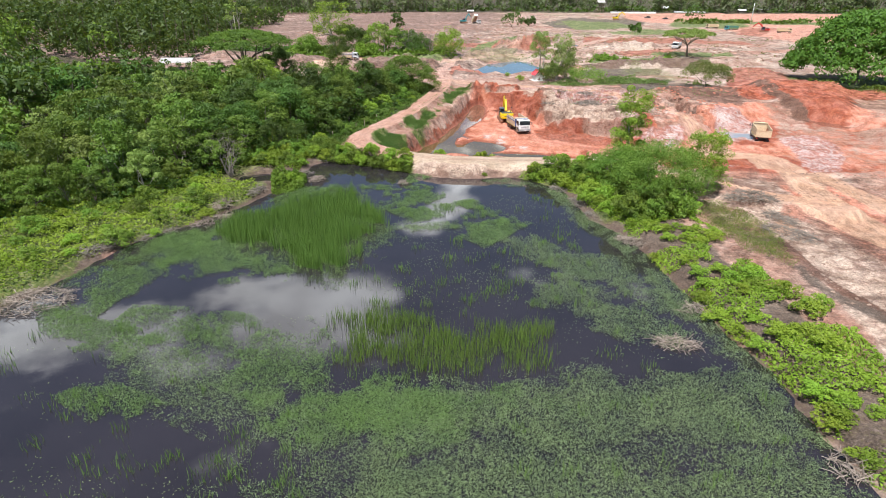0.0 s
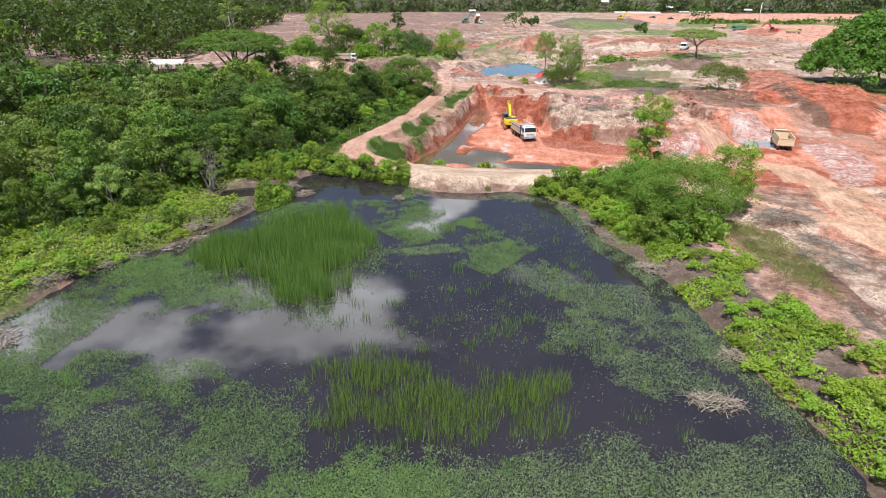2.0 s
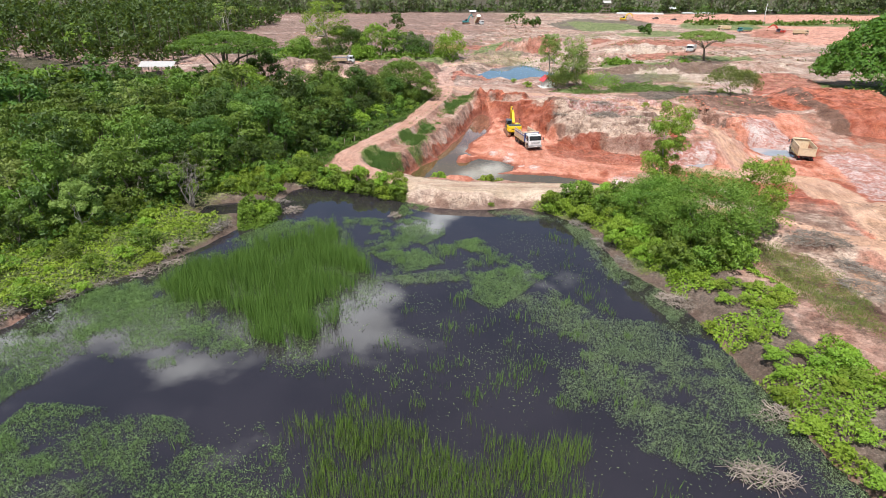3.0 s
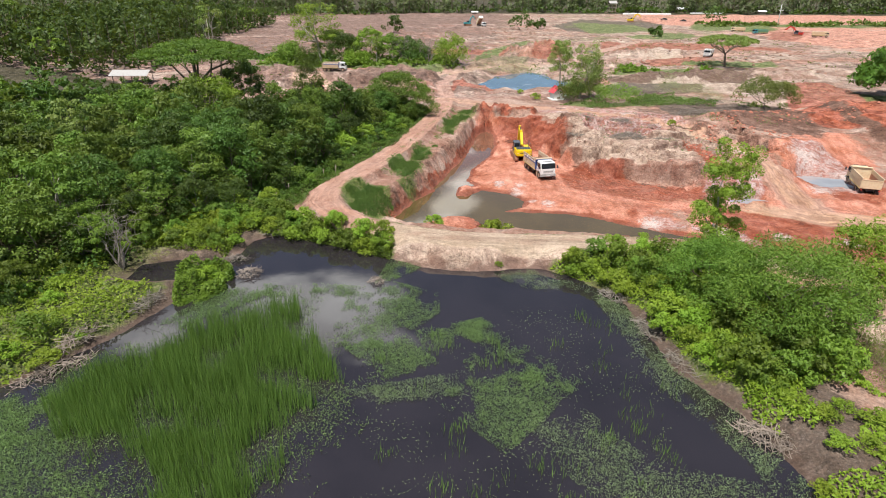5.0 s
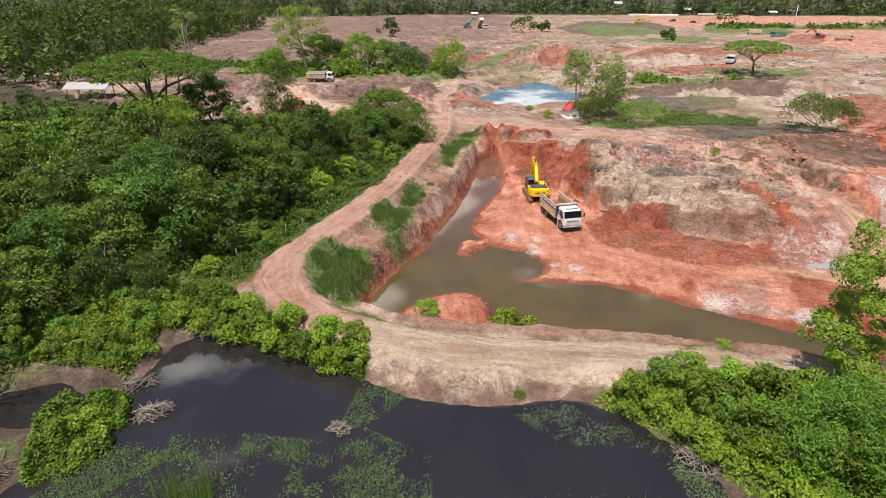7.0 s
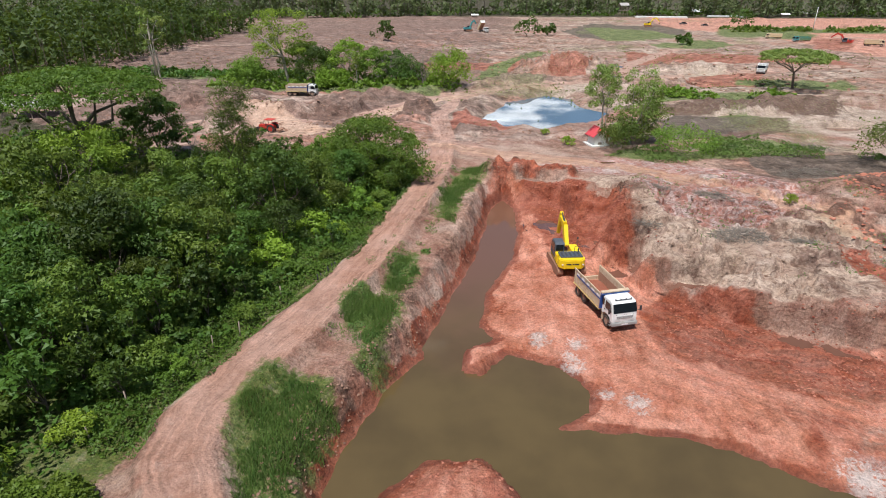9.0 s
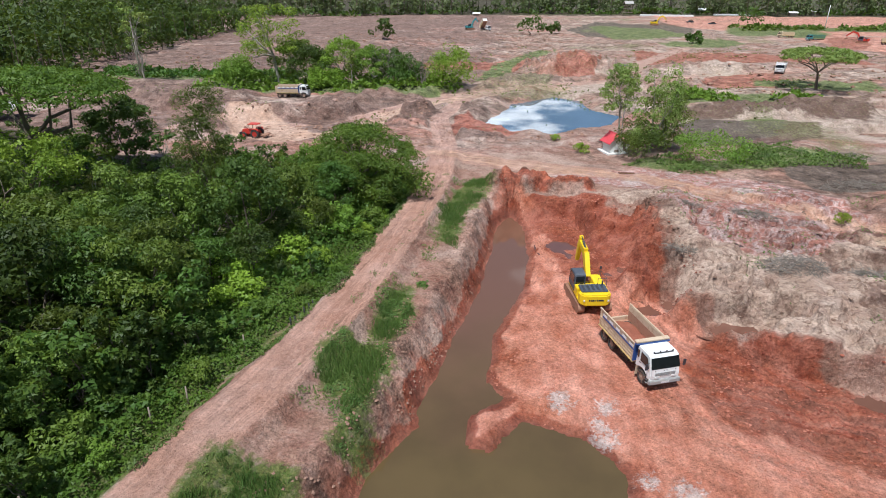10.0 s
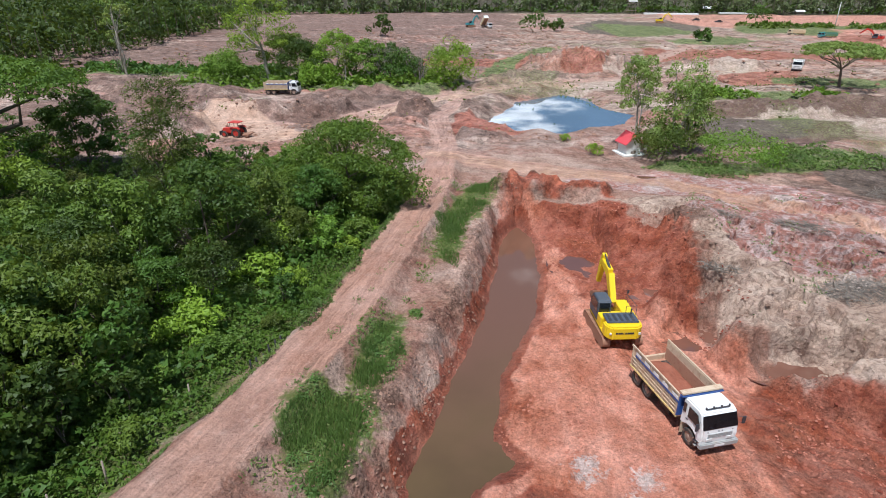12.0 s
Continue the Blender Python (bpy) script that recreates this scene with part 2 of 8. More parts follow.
def height(x, y, fine=True):
    x, y = np.asarray(x, float), np.asarray(y, float)
    h = 0.95 + 0.28 * fbm(x, y, 26, 3) + 0.10 * fbm(x, y, 5, 9)
    far = sm(70, 110, np.hypot(x, y - 20))
    rough = sm(78, 100, y) * sm(30, -5, x) + sm(120, 160, y)
    h = h + np.clip(rough, 0, 1) * (1.1 * np.abs(fbm(x, y, 9, 21)) + 0.6 * fbm(x, y, 3.5, 22)) * sm(2.5, 6, np.minimum(line_d(FIELD_ROAD, x, y), line_d(FIELD_ROAD_B, x, y))) - 0.3 * far
    # pale knoll beside the diggings, broken by the bucket
    knoll = sm(26, 12, np.hypot((x - 21) * 0.75, y - 48))
    h = h + knoll * (0.35 + 0.55 * fbm(x, y, 7, 31) + 0.42 * np.abs(fbm(x, y, 2.6, 33)))
    tiers = fbm(x, y, 6.5, 91) + 0.25 * fbm(x, y, 1.4, 95)
    h = h + knoll * (0.75 * sm(0.02, 0.09, tiers) + 0.55 * sm(-0.22, -0.16, tiers) - 0.5)
    east = sm(24, 34, x) * sm(30, 10, y) * sm(-70, -40, y)
    h = h + east * 0.35 * fbm(x, y, 6, 35)
    # spoil ridge along the eastern diggings and round the second pond
    ridge = np.exp(-((line_d([(40, 62), (54, 68), (70, 72), (92, 70)], x, y) / 5.0) ** 2))
    h = h + ridge * (1.6 + 0.9 * fbm(x, y, 5, 37))
    ridge = np.exp(-((line_d([(24, 97), (40, 104), (60, 106), (76, 112)], x, y) / 3.5) ** 2))
    h = h + ridge * (0.8 + 0.8 * fbm(x, y, 4, 38))
    lump = 0.6 * fbm(x, y, 2.4, 39) + 0.5 * fbm(x, y, 0.9, 40)
    heaped = np.zeros(x.shape)
    for cx, cy, ra, rb, t in HEAPS:
        e = np.clip(1 - ((x - cx) / (1.5 * ra)) ** 2 - ((y - cy) / (1.5 * rb)) ** 2, 0, 1)
        heaped = np.maximum(heaped, t * sm(0, 0.75, e * (1 + 0.5 * lump)) * (1 + 0.9 * lump))
    h = h + heaped
    broken = sm(72, 84, y) * sm(330, 200, y)
    for cx, cy in ((-45, 87), (-41, 86), (-43, 83), (-51, 119.5), (-46, 118), (-56, 120), (70.5, 176), (10, 81)):
        broken = broken * sm(3, 7, np.hypot(x - cx, y - cy))
        h = mix(0.85, h, sm(3, 7, np.hypot(x - cx, y - cy)))
    h = h + broken * (0.9 * np.maximum(0, np.abs(fbm(x, y, 13, 23)) - 0.12) + 0.35 * fbm(x, y, 4, 24))
    h = h + 0.5 * sm(74, 84, y) * sm(240, 150, y) * np.maximum(0, fbm(x, y, 7, 44)) * sm(-10, 20, np.abs(x + 20))
    # pit
    wob = 0.5 * fbm(x, y, 5, 41) + 0.35 * fbm(x, y, 1.6, 42)
    sd = poly_sd(PIT, x, y) + wob
    sw = poly_sd(PIT_WATER, x, y) + 0.35 * fbm(x, y, 2.5, 43) + 0.28 * fbm(x, y, 0.9, 49)
    floor = PIT_WATER_Z + 0.55 * sm(0, 5, sw) + 0.18 * sm(0, 0.7, sw) + 0.15 * fbm(x, y, 4, 45) * sm(0, 2, sw) + 0.10 * fbm(x, y, 1.2, 47) * sm(0, 1, sw)
    floor = floor + 0.7 * sm(2.5, 0.8, line_d([(9, 45.5), (11.4, 45), (13, 44)], x, y)) + 0.5 * sm(2.0, 0.4, line_d([(-4.6, 27.5), (-4.4, 25.6)], x, y))
    floor = floor + 1.0 * sm(4.2, 1.2, line_d([(-6.2, 10.5), (-3.4, 12.8)], x, y))
    dug = sm(12, 8, np.hypot((x - 5.5) * 1.2, (y - 54) * 0.8)) + sm(1.5, -1.5, poly_sd([(9.4, 34), (12, 38), (20, 34), (34, 31), (36, 22), (24, 23.5), (14, 27.5)], x, y))
    floor = floor + sm(0.2, 1.5, sw) * (0.42 * np.abs(fbm(x, y, 2.0, 46)) + 0.16 * fbm(x, y, 0.8, 48)) * (0.40 + 1.3 * np.clip(dug, 0, 1)) * sm(0.8, 2.6, line_d([(5, 40), (9, 34), (14, 28), (24, 23), (40, 20)], x, y) + 0.8)
    floor = np.where(sw < 0, PIT_WATER_Z - 0.7 * sm(0, 1.6, -sw) + 0.0 * x, floor)
    steep = 2.6 - 1.2 * sm(4, 9, x) * sm(70, 30, y) * sm(32, 28, x) + 9.0 * sm(27, 36, x) - 1.3 * sm(46, 52, y) * sm(-2, 1, x) * sm(6, 4, x) + 3.6 * sm(4.5, 8, x) * sm(40, 46, y) * sm(20, 14, x)
    t = sm(0.15, 1.0, -sd / steep)
    h = mix(h, floor, t)
    # roads, a little sunk in the ruts and raised as a bank beside the pond
    d = line_d(ROAD, x, y)
    top = 1.75 + 0.05 * fbm(x, y, 6, 51) - 0.09 * np.exp(-(((np.abs(d) - 0.85) / 0.3) ** 2))
    top = top - 0.85 * sm(70, 90, y)
    keep = sm(3.0, 1.7, d + 0.35 * fbm(x, y, 3, 52))
    h = mix(h, top, keep * np.where(sd < -0.4, 0.0, 1.0))
    churn = sm(26, 36, x) * sm(0.5, -2, sd) * sm(70, 50, y)
    h = h + churn * (0.45 * np.abs(fbm(x, y, 3.2, 96)) + 0.22 * fbm(x, y, 1.1, 97)) * sm(1.5, 4.5, np.minimum(line_d(HAUL, x, y), line_d(HAUL_C, x, y)))
    spoil = sm(3, -3, poly_sd(SPOIL, x, y))
    h = h + spoil * (1.3 + 1.0 * fbm(x, y, 5, 98) + 0.5 * np.abs(fbm(x, y, 1.6, 99)))
    for line, z in ((HAUL, None), (HAUL_B, None), (HAUL_C, None), (FIELD_ROAD, 0.55), (FIELD_ROAD_B, 0.5)):
        d = line_d(line, x, y)
        k = sm(4.0, 2.2, d)
        if z is not None:
            h = mix(h, z, k)
        h = h - 0.08 * k * np.exp(-(((d - 1.0) / 0.35) ** 2))
    # ponds
    s = poly_sd(POND, x, y) + 0.35 * fbm(x, y, 3, 61) + 0.2 * fbm(x, y, 1.1, 62)
    s = np.minimum(s, poly_sd(INLET, x, y) + 0.3 * fbm(x, y, 2, 63))
    h = np.where(s > 0, mix(0.03, h, sm(0.0, 1.9, s)), -0.9 * sm(0, 3, -s))
    s = poly_sd(POND2, x, y) + 0.8 * fbm(x, y, 5, 65)
    h = np.where(s > 0, mix(POND2_Z, h, sm(0, 3.5, s)), POND2_Z - 0.6 * sm(0, 3, -s))
    for cx, cy, ra, rb, a, z in PUDDLES:
        c, q = math.cos(radians(a)), math.sin(radians(a))
        u, v = ((x - cx) * c + (y - cy) * q) / ra, ((y - cy) * c - (x - cx) * q) / rb
        e = np.hypot(u, v) + 0.5 * fbm(x, y, 1.9, 67) + 0.2 * fbm(x, y, 0.7, 69)
        h = np.where(e < 1.9, mix(h, z + 0.5 * (e - 1) * min(rb, 1.0) * 0.6, sm(1.9, 1.15, e)), h)
    if fine:
        bank = np.exp(-((sd + 1.2) / 1.8) ** 2) + 0.6 * knoll + np.clip(heaped, 0, 0.7) + 1.1 * np.clip(dug, 0, 1) * (sd < 0)
        gully = fbm(0.5 * x + 1.2 * y, 0.2 * y, 1.1, 73, 3)
        h = h + (0.06 + 0.36 * np.clip(bank, 0, 1)) * (0.7 * fbm(x, y, 1.0, 71, 4) + 0.6 * gully * np.clip(bank, 0, 1)) * sm(0, 1.5, np.abs(sw)) * np.where(s < 0, 0, 1)
    return h


def hz(x, y):
    return float(height(np.array([x]), np.array([y]))[0])


# ---- materials ----
class Mat:
    """A node material under construction."""

    def __init__(self, name, rough=0.9, spec=0.3, metal=0.0):
        self.m = bpy.data.materials.new(name)
        self.m.use_nodes = True
        self.nt = self.m.node_tree
        self.b = self.nt.nodes["Principled BSDF"]
        self.b.inputs["Roughness"].default_value = rough
        self.b.inputs["Specular IOR Level"].default_value = spec
        self.b.inputs["Metallic"].default_value = metal
        self.geo = self.nt.nodes.new("ShaderNodeNewGeometry")
        self.pos = self.nt.nodes.new("ShaderNodeTexCoord").outputs["Object"]

    def link(self, a, b):
        self.nt.links.new(a, b)

    def put(self, socket, value):
        if isinstance(value, bpy.types.NodeSocket):
            self.link(value, socket)
        elif isinstance(value, (tuple, list)) and len(value) == 3 and socket.type == "RGBA":
            socket.default_value = (*value, 1)
        else:
            socket.default_value = value

    def noise(self, scale, detail=4, rough=0.55, world=True, stretch=None, swirl=0.0):
        n = self.nt.nodes.new("ShaderNodeTexNoise")
        n.inputs["Distortion"].default_value = swirl
        n.inputs["Scale"].default_value, n.inputs["Detail"].default_value, n.inputs["Roughness"].default_value = scale, detail, rough
        src = self.geo.outputs["Position"] if world else self.pos
        if stretch:
            s = self.nt.nodes.new("ShaderNodeVectorMath")
            s.operation, s.inputs[1].default_value = "MULTIPLY", stretch
            self.link(src, s.inputs[0])
            src = s.outputs[0]
        self.link(src, n.inputs["Vector"])
        return n.outputs["Fac"]

    def voronoi(self, scale, feature="F1"):
        n = self.nt.nodes.new("ShaderNodeTexVoronoi")
        n.feature, n.inputs["Scale"].default_value = feature, scale
        self.link(self.geo.outputs["Position"], n.inputs["Vector"])
        return n

    def ramp(self, fac, a, b, lo=0.0, hi=1.0):
        n = self.nt.nodes.new("ShaderNodeMapRange")
        n.interpolation_type = "SMOOTHSTEP"
        for k, v in zip(("Value", "From Min", "From Max", "To Min", "To Max"), (fac, a, b, lo, hi)):
            self.put(n.inputs[k], v)
        return n.outputs[0]

    def mix(self, fac, a, b, kind="MIX"):
        n = self.nt.nodes.new("ShaderNodeMix")
        n.data_type, n.blend_type = "RGBA", kind
        for k, v in zip(("Factor", "A", "B"), (fac, a, b)):
            if k == "Factor":
                self.put(n.inputs[0], v)
            else:
                self.put(n.inputs[6 if k == "A" else 7], v)
        return n.outputs[2]

    def math(self, op, a, b=0.0):
        n = self.nt.nodes.new("ShaderNodeMath")
        n.operation = op
        self.put(n.inputs[0], a)
        self.put(n.inputs[1], b)
        return n.outputs[0]

    def attr(self, name):
        n = self.nt.nodes.new("ShaderNodeAttribute")
        n.attribute_name = name
        s = self.nt.nodes.new("ShaderNodeSeparateColor")
        self.link(n.outputs["Color"], s.inputs[0])
        return s.outputs["Red"], s.outputs["Green"], s.outputs["Blue"], n.outputs["Alpha"]

    def rnd(self):
        return self.geo.outputs["Random Per Island"]

    def obj_rnd(self):
        return self.nt.nodes.new("ShaderNodeObjectInfo").outputs["Random"]

    def colour(self, c):
        self.put(self.b.inputs["Base Color"], c)
        return self

    def bump(self, fac, strength=0.5, dist=0.05):
        n = self.nt.nodes.new("ShaderNodeBump")
        n.inputs["Strength"].default_value, n.inputs["Distance"].default_value = strength, dist
        self.put(n.inputs["Height"], fac)
        self.link(n.outputs[0], self.b.inputs["Normal"])
        return self


def leaf_mat(name, a, b, c, trans=0.3, rough=0.55, vary=0.85):
    """Leaves: three greens by leaf, plant and patch, part of the light shining through."""
    m = Mat(name, rough, 0.3)
    col = m.mix(m.rnd(), a, b)
    col = m.mix(m.ramp(m.noise(0.35, 3), 0.42, 0.68), col, c)
    col = m.mix(m.math("MULTIPLY", m.obj_rnd(), 0.55), col, m.mix(0.5, b, c))
    hue = m.nt.nodes.new("ShaderNodeHueSaturation")
    m.put(hue.inputs["Value"], m.math("ADD", m.math("MULTIPLY", m.obj_rnd(), vary), 1.045 - vary / 2))
    m.put(hue.inputs["Hue"], m.math("ADD", m.math("MULTIPLY", m.obj_rnd(), 0.035), 0.482))
    m.link(col, hue.inputs["Color"])
    col = hue.outputs[0]
    m.colour(col)
    t = m.nt.nodes.new("ShaderNodeBsdfTranslucent")
    m.put(t.inputs["Color"], m.mix(0.5, col, (0.29, 0.39, 0.03)))
    s = m.nt.nodes.new("ShaderNodeMixShader")
    s.inputs[0].default_value = trans
    m.link(m.b.outputs[0], s.inputs[1])
    m.link(t.outputs[0], s.inputs[2])
    m.link(s.outputs[0], m.nt.nodes["Material Output"].inputs["Surface"])
    return m.m


M_LEAF = leaf_mat("leaves_mid_green", (0.115, 0.190, 0.022), (0.185, 0.262, 0.034), (0.080, 0.148, 0.018), 0.28)
M_LEAF_WOOD = leaf_mat("leaves_wood_green", (0.090, 0.148, 0.020), (0.165, 0.224, 0.032), (0.062, 0.112, 0.016), 0.24)
# distance haze put into the leaf colour: paler, greyer greens
M_FARWOOD = leaf_mat("leaves_haze_greyed", (0.095, 0.125, 0.048), (0.150, 0.180, 0.070), (0.070, 0.098, 0.040), 0.2)
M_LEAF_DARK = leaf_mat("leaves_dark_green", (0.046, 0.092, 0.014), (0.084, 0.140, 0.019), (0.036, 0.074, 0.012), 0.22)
M_LEAF_PALE = leaf_mat("leaves_olive_green", (0.158, 0.204, 0.049), (0.238, 0.276, 0.065), (0.118, 0.180, 0.038))
M_LEAF_LIME = leaf_mat("leaves_lime_green", (0.185, 0.285, 0.026), (0.265, 0.365, 0.040), (0.130, 0.220, 0.022), 0.32, vary=0.15)
M_BANK = leaf_mat("leaves_bank_green", (0.110, 0.205, 0.026), (0.190, 0.290, 0.040), (0.085, 0.165, 0.022), 0.28, vary=0.15)
M_RAIN = leaf_mat("leaves_umbrella_green", (0.075, 0.150, 0.016), (0.125, 0.205, 0.022), (0.060, 0.120, 0.014), 0.26, vary=0.2)
M_VINE = leaf_mat("creeper_leaves", (0.190, 0.300, 0.026), (0.290, 0.400, 0.042), (0.135, 0.222, 0.022), vary=0.45)
M_GRASS = leaf_mat("grass_blades", (0.088, 0.155, 0.034), (0.150, 0.215, 0.050), (0.066, 0.125, 0.028), 0.2, vary=0.15)
M_REED = leaf_mat("reed_blades", (0.118, 0.200, 0.040), (0.190, 0.275, 0.060), (0.135, 0.215, 0.046), 0.3, vary=0.1)
# leaf greens lowered so the shade in the wood's edge sits in the colour
M_UNDER_SHADE = leaf_mat("undergrowth_leaves_shade_toned", (0.066, 0.124, 0.016), (0.130, 0.195, 0.026), (0.050, 0.098, 0.013), 0.22, vary=0.3)
M_WEED = leaf_mat("floating_weed", (0.140, 0.225, 0.066), (0.185, 0.275, 0.086), (0.122, 0.192, 0.066), 0.18, 0.6, vary=0.15)
M_WEED_GREY = leaf_mat("floating_weed_grey", (0.175, 0.230, 0.100), (0.235, 0.290, 0.132), (0.140, 0.192, 0.092), 0.18, 0.6, vary=0.15)


def make_bark(name, a, b):
    m = Mat(name, 0.9, 0.2)
    n = m.noise(3.0, 5, 0.6, stretch=(1, 1, 0.25))
    return m.colour(m.mix(n, a, b)).bump(m.noise(12, 3), 0.5, 0.03).m


M_BARK = make_bark("bark_brown", (0.10, 0.075, 0.055), (0.20, 0.165, 0.13))
M_BARK_PALE = make_bark("bark_pale", (0.28, 0.25, 0.20), (0.45, 0.41, 0.34))
M_TWIG = make_bark("dead_twigs", (0.22, 0.17, 0.135), (0.40, 0.33, 0.27))
M_TWIG_GREY = make_bark("dead_twigs_grey", (0.17, 0.145, 0.12), (0.30, 0.26, 0.22))


def ground_material():
    m = Mat("bare_laterite_soil", 0.92, 0.2)
    road, red, pale, grass = m.attr("zone_a")
    humus, mud, wet, orange = m.attr("zone_b")
    n_big, n_mid, n_fin = m.noise(0.11, 5, 0.6, swirl=0.8), m.noise(0.55, 6, 0.62, swirl=0.7), m.noise(3.2, 6, 0.65)
    n_str = m.noise(0.9, 5, 0.6, stretch=(1, 0.35, 1))

    def edge(z, n, k=0.9):
        v = m.math("ADD", z, m.math("MULTIPLY", m.math("SUBTRACT", n, 0.5), k))
        return m.ramp(v, 0.34, 0.66)

    soil = m.mix(m.ramp(n_mid, 0.36, 0.66), (0.37, 0.228, 0.172), (0.265, 0.130, 0.095))
    soil = m.mix(m.ramp(n_big, 0.45, 0.66), soil, (0.43, 0.312, 0.252))
    pink, dark, sand, far = m.attr("zone_d")
    # long bands of spoil, scraped earth and damp ground in the open field
    band_a, band_b = m.noise(0.075, 7, 0.62, stretch=(0.34, 1, 1), swirl=0.6), m.noise(0.16, 7, 0.66, stretch=(0.4, 1.1, 1), swirl=0.5)
    soil = m.mix(m.math("MULTIPLY", far, m.ramp(band_a, 0.47, 0.40)), soil, (0.47, 0.34, 0.265))
    soil = m.mix(m.math("MULTIPLY", far, m.ramp(band_a, 0.53, 0.60)), soil, (0.38, 0.175, 0.120))
    soil = m.mix(m.math("MULTIPLY", far, m.ramp(band_b, 0.54, 0.62, 0, 0.8)), soil, (0.20, 0.130, 0.100))
    clump = m.noise(0.33, 8, 0.72, swirl=0.8)
    soil = m.mix(m.math("MULTIPLY", far, m.ramp(clump, 0.55, 0.64, 0, 0.75)), soil, (0.135, 0.082, 0.062))
    soil = m.mix(m.math("MULTIPLY", far, m.ramp(clump, 0.42, 0.35, 0, 0.6)), soil, (0.53, 0.40, 0.325))
    soil = m.mix(edge(orange, n_mid), soil, m.mix(m.ramp(n_str, 0.32, 0.68), (0.60, 0.275, 0.192), (0.46, 0.175, 0.114)))
    beige = m.mix(m.ramp(n_mid, 0.40, 0.66), (0.56, 0.425, 0.335), (0.40, 0.275, 0.212))
    beige = m.mix(m.ramp(n_fin, 0.52, 0.72), beige, (0.24, 0.165, 0.125))
    soil = m.mix(edge(pale, n_big, 1.0), soil, beige)
    white, scuff, brown, lane = m.attr("zone_c")
    soil = m.mix(m.math("MULTIPLY", edge(brown, n_mid, 1.1), 0.85), soil, m.mix(n_fin, (0.13, 0.075, 0.056), (0.25, 0.155, 0.12)))
    soil = m.mix(edge(red, n_str, 0.9), soil, m.mix(m.ramp(n_mid, 0.35, 0.65), (0.265, 0.072, 0.044), (0.40, 0.140, 0.088)))
    soil = m.mix(edge(road, n_fin, 0.5), soil, m.mix(pale, m.mix(n_str, (0.52, 0.322, 0.250), (0.40, 0.222, 0.163)), m.mix(n_str, (0.54, 0.43, 0.325), (0.40, 0.285, 0.205))))
    soil = m.mix(edge(pink, n_str, 1.0), soil, m.mix(m.ramp(m.noise(0.8, 7, 0.7, swirl=1.0), 0.42, 0.60), (0.36, 0.165, 0.130), (0.50, 0.375, 0.345)))
    soil = m.mix(edge(sand, n_str, 0.6), soil, m.mix(n_str, (0.60, 0.405, 0.285), (0.47, 0.265, 0.175)))
    soil = m.mix(edge(dark, n_mid, 1.2), soil, m.mix(n_fin, (0.105, 0.058, 0.043), (0.20, 0.115, 0.085)))
    # clefts and slip lines in broken ground, drawn only as thin dark colour
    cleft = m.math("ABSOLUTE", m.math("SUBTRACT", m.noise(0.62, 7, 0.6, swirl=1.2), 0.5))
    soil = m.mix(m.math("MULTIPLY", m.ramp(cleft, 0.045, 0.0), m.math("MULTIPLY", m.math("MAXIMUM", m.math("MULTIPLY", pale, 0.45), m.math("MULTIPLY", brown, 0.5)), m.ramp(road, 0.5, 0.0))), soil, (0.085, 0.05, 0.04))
    soil = m.mix(edge(mud, n_mid), soil, m.mix(n_fin, (0.09, 0.07, 0.056), (0.16, 0.122, 0.096)))
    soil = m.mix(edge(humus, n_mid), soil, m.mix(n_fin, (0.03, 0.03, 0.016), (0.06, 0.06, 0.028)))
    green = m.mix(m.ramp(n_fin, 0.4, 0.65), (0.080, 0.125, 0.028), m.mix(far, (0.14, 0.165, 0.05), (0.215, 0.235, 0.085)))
    soil = m.mix(edge(grass, n_fin, 1.0), soil, green)
    soil = m.mix(m.math("MULTIPLY", edge(white, m.noise(2.2, 6, 0.75, swirl=0.8), 2.0), 0.8), soil, (0.58, 0.49, 0.45))
    soil = m.mix(m.math("MULTIPLY", scuff, 0.45), soil, m.mix(n_fin, (0.24, 0.11, 0.08), (0.36, 0.20, 0.15)))
    # speckle of dry crumbs and damp spots
    n_spk, n_dab = m.noise(7.5, 5, 0.7), m.noise(1.15, 6, 0.7)
    soil = m.mix(m.ramp(n_dab, 0.52, 0.68, 0, 0.42), soil, m.mix(0.62, soil, (0.11, 0.062, 0.05)))
    soil = m.mix(m.math("MULTIPLY", m.ramp(n_dab, 0.46, 0.34, 0, 0.3), m.ramp(m.math("MAXIMUM", red, orange), 0.2, 0.7, 1.0, 0.25)), soil, m.mix(0.6, soil, (0.62, 0.47, 0.40)))
    soil = m.mix(m.math("MULTIPLY", m.ramp(n_spk, 0.55, 0.68, 0, 0.32), m.ramp(m.math("MAXIMUM", red, orange), 0.2, 0.7, 1.0, 0.25)), soil, m.mix(0.6, soil, (0.62, 0.50, 0.44)))
    soil = m.mix(m.ramp(n_spk, 0.46, 0.34, 0, 0.5), soil, m.mix(0.6, soil, (0.09, 0.05, 0.04)))
    # small stones and clods, tyre-scuffed grain
    soil = m.mix(m.ramp(n_fin, 0.3, 0.7, 0.0, 0.35), soil, m.mix(0.5, soil, (0.16, 0.08, 0.05)))
    # streaks that wheels leave along the tracks
    comb, sep = m.nt.nodes.new("ShaderNodeCombineXYZ"), m.nt.nodes.new("ShaderNodeSeparateXYZ")
    m.link(m.geo.outputs["Position"], sep.inputs[0])
    m.put(comb.inputs[0], m.math("ADD", m.math("MULTIPLY", lane, 34.0), m.math("MULTIPLY", m.noise(0.35, 4), 7.0)))
    m.put(comb.inputs[1], m.math("MULTIPLY", sep.outputs["X"], 0.22))
    m.put(comb.inputs[2], m.math("MULTIPLY", sep.outputs["Y"], 0.22))
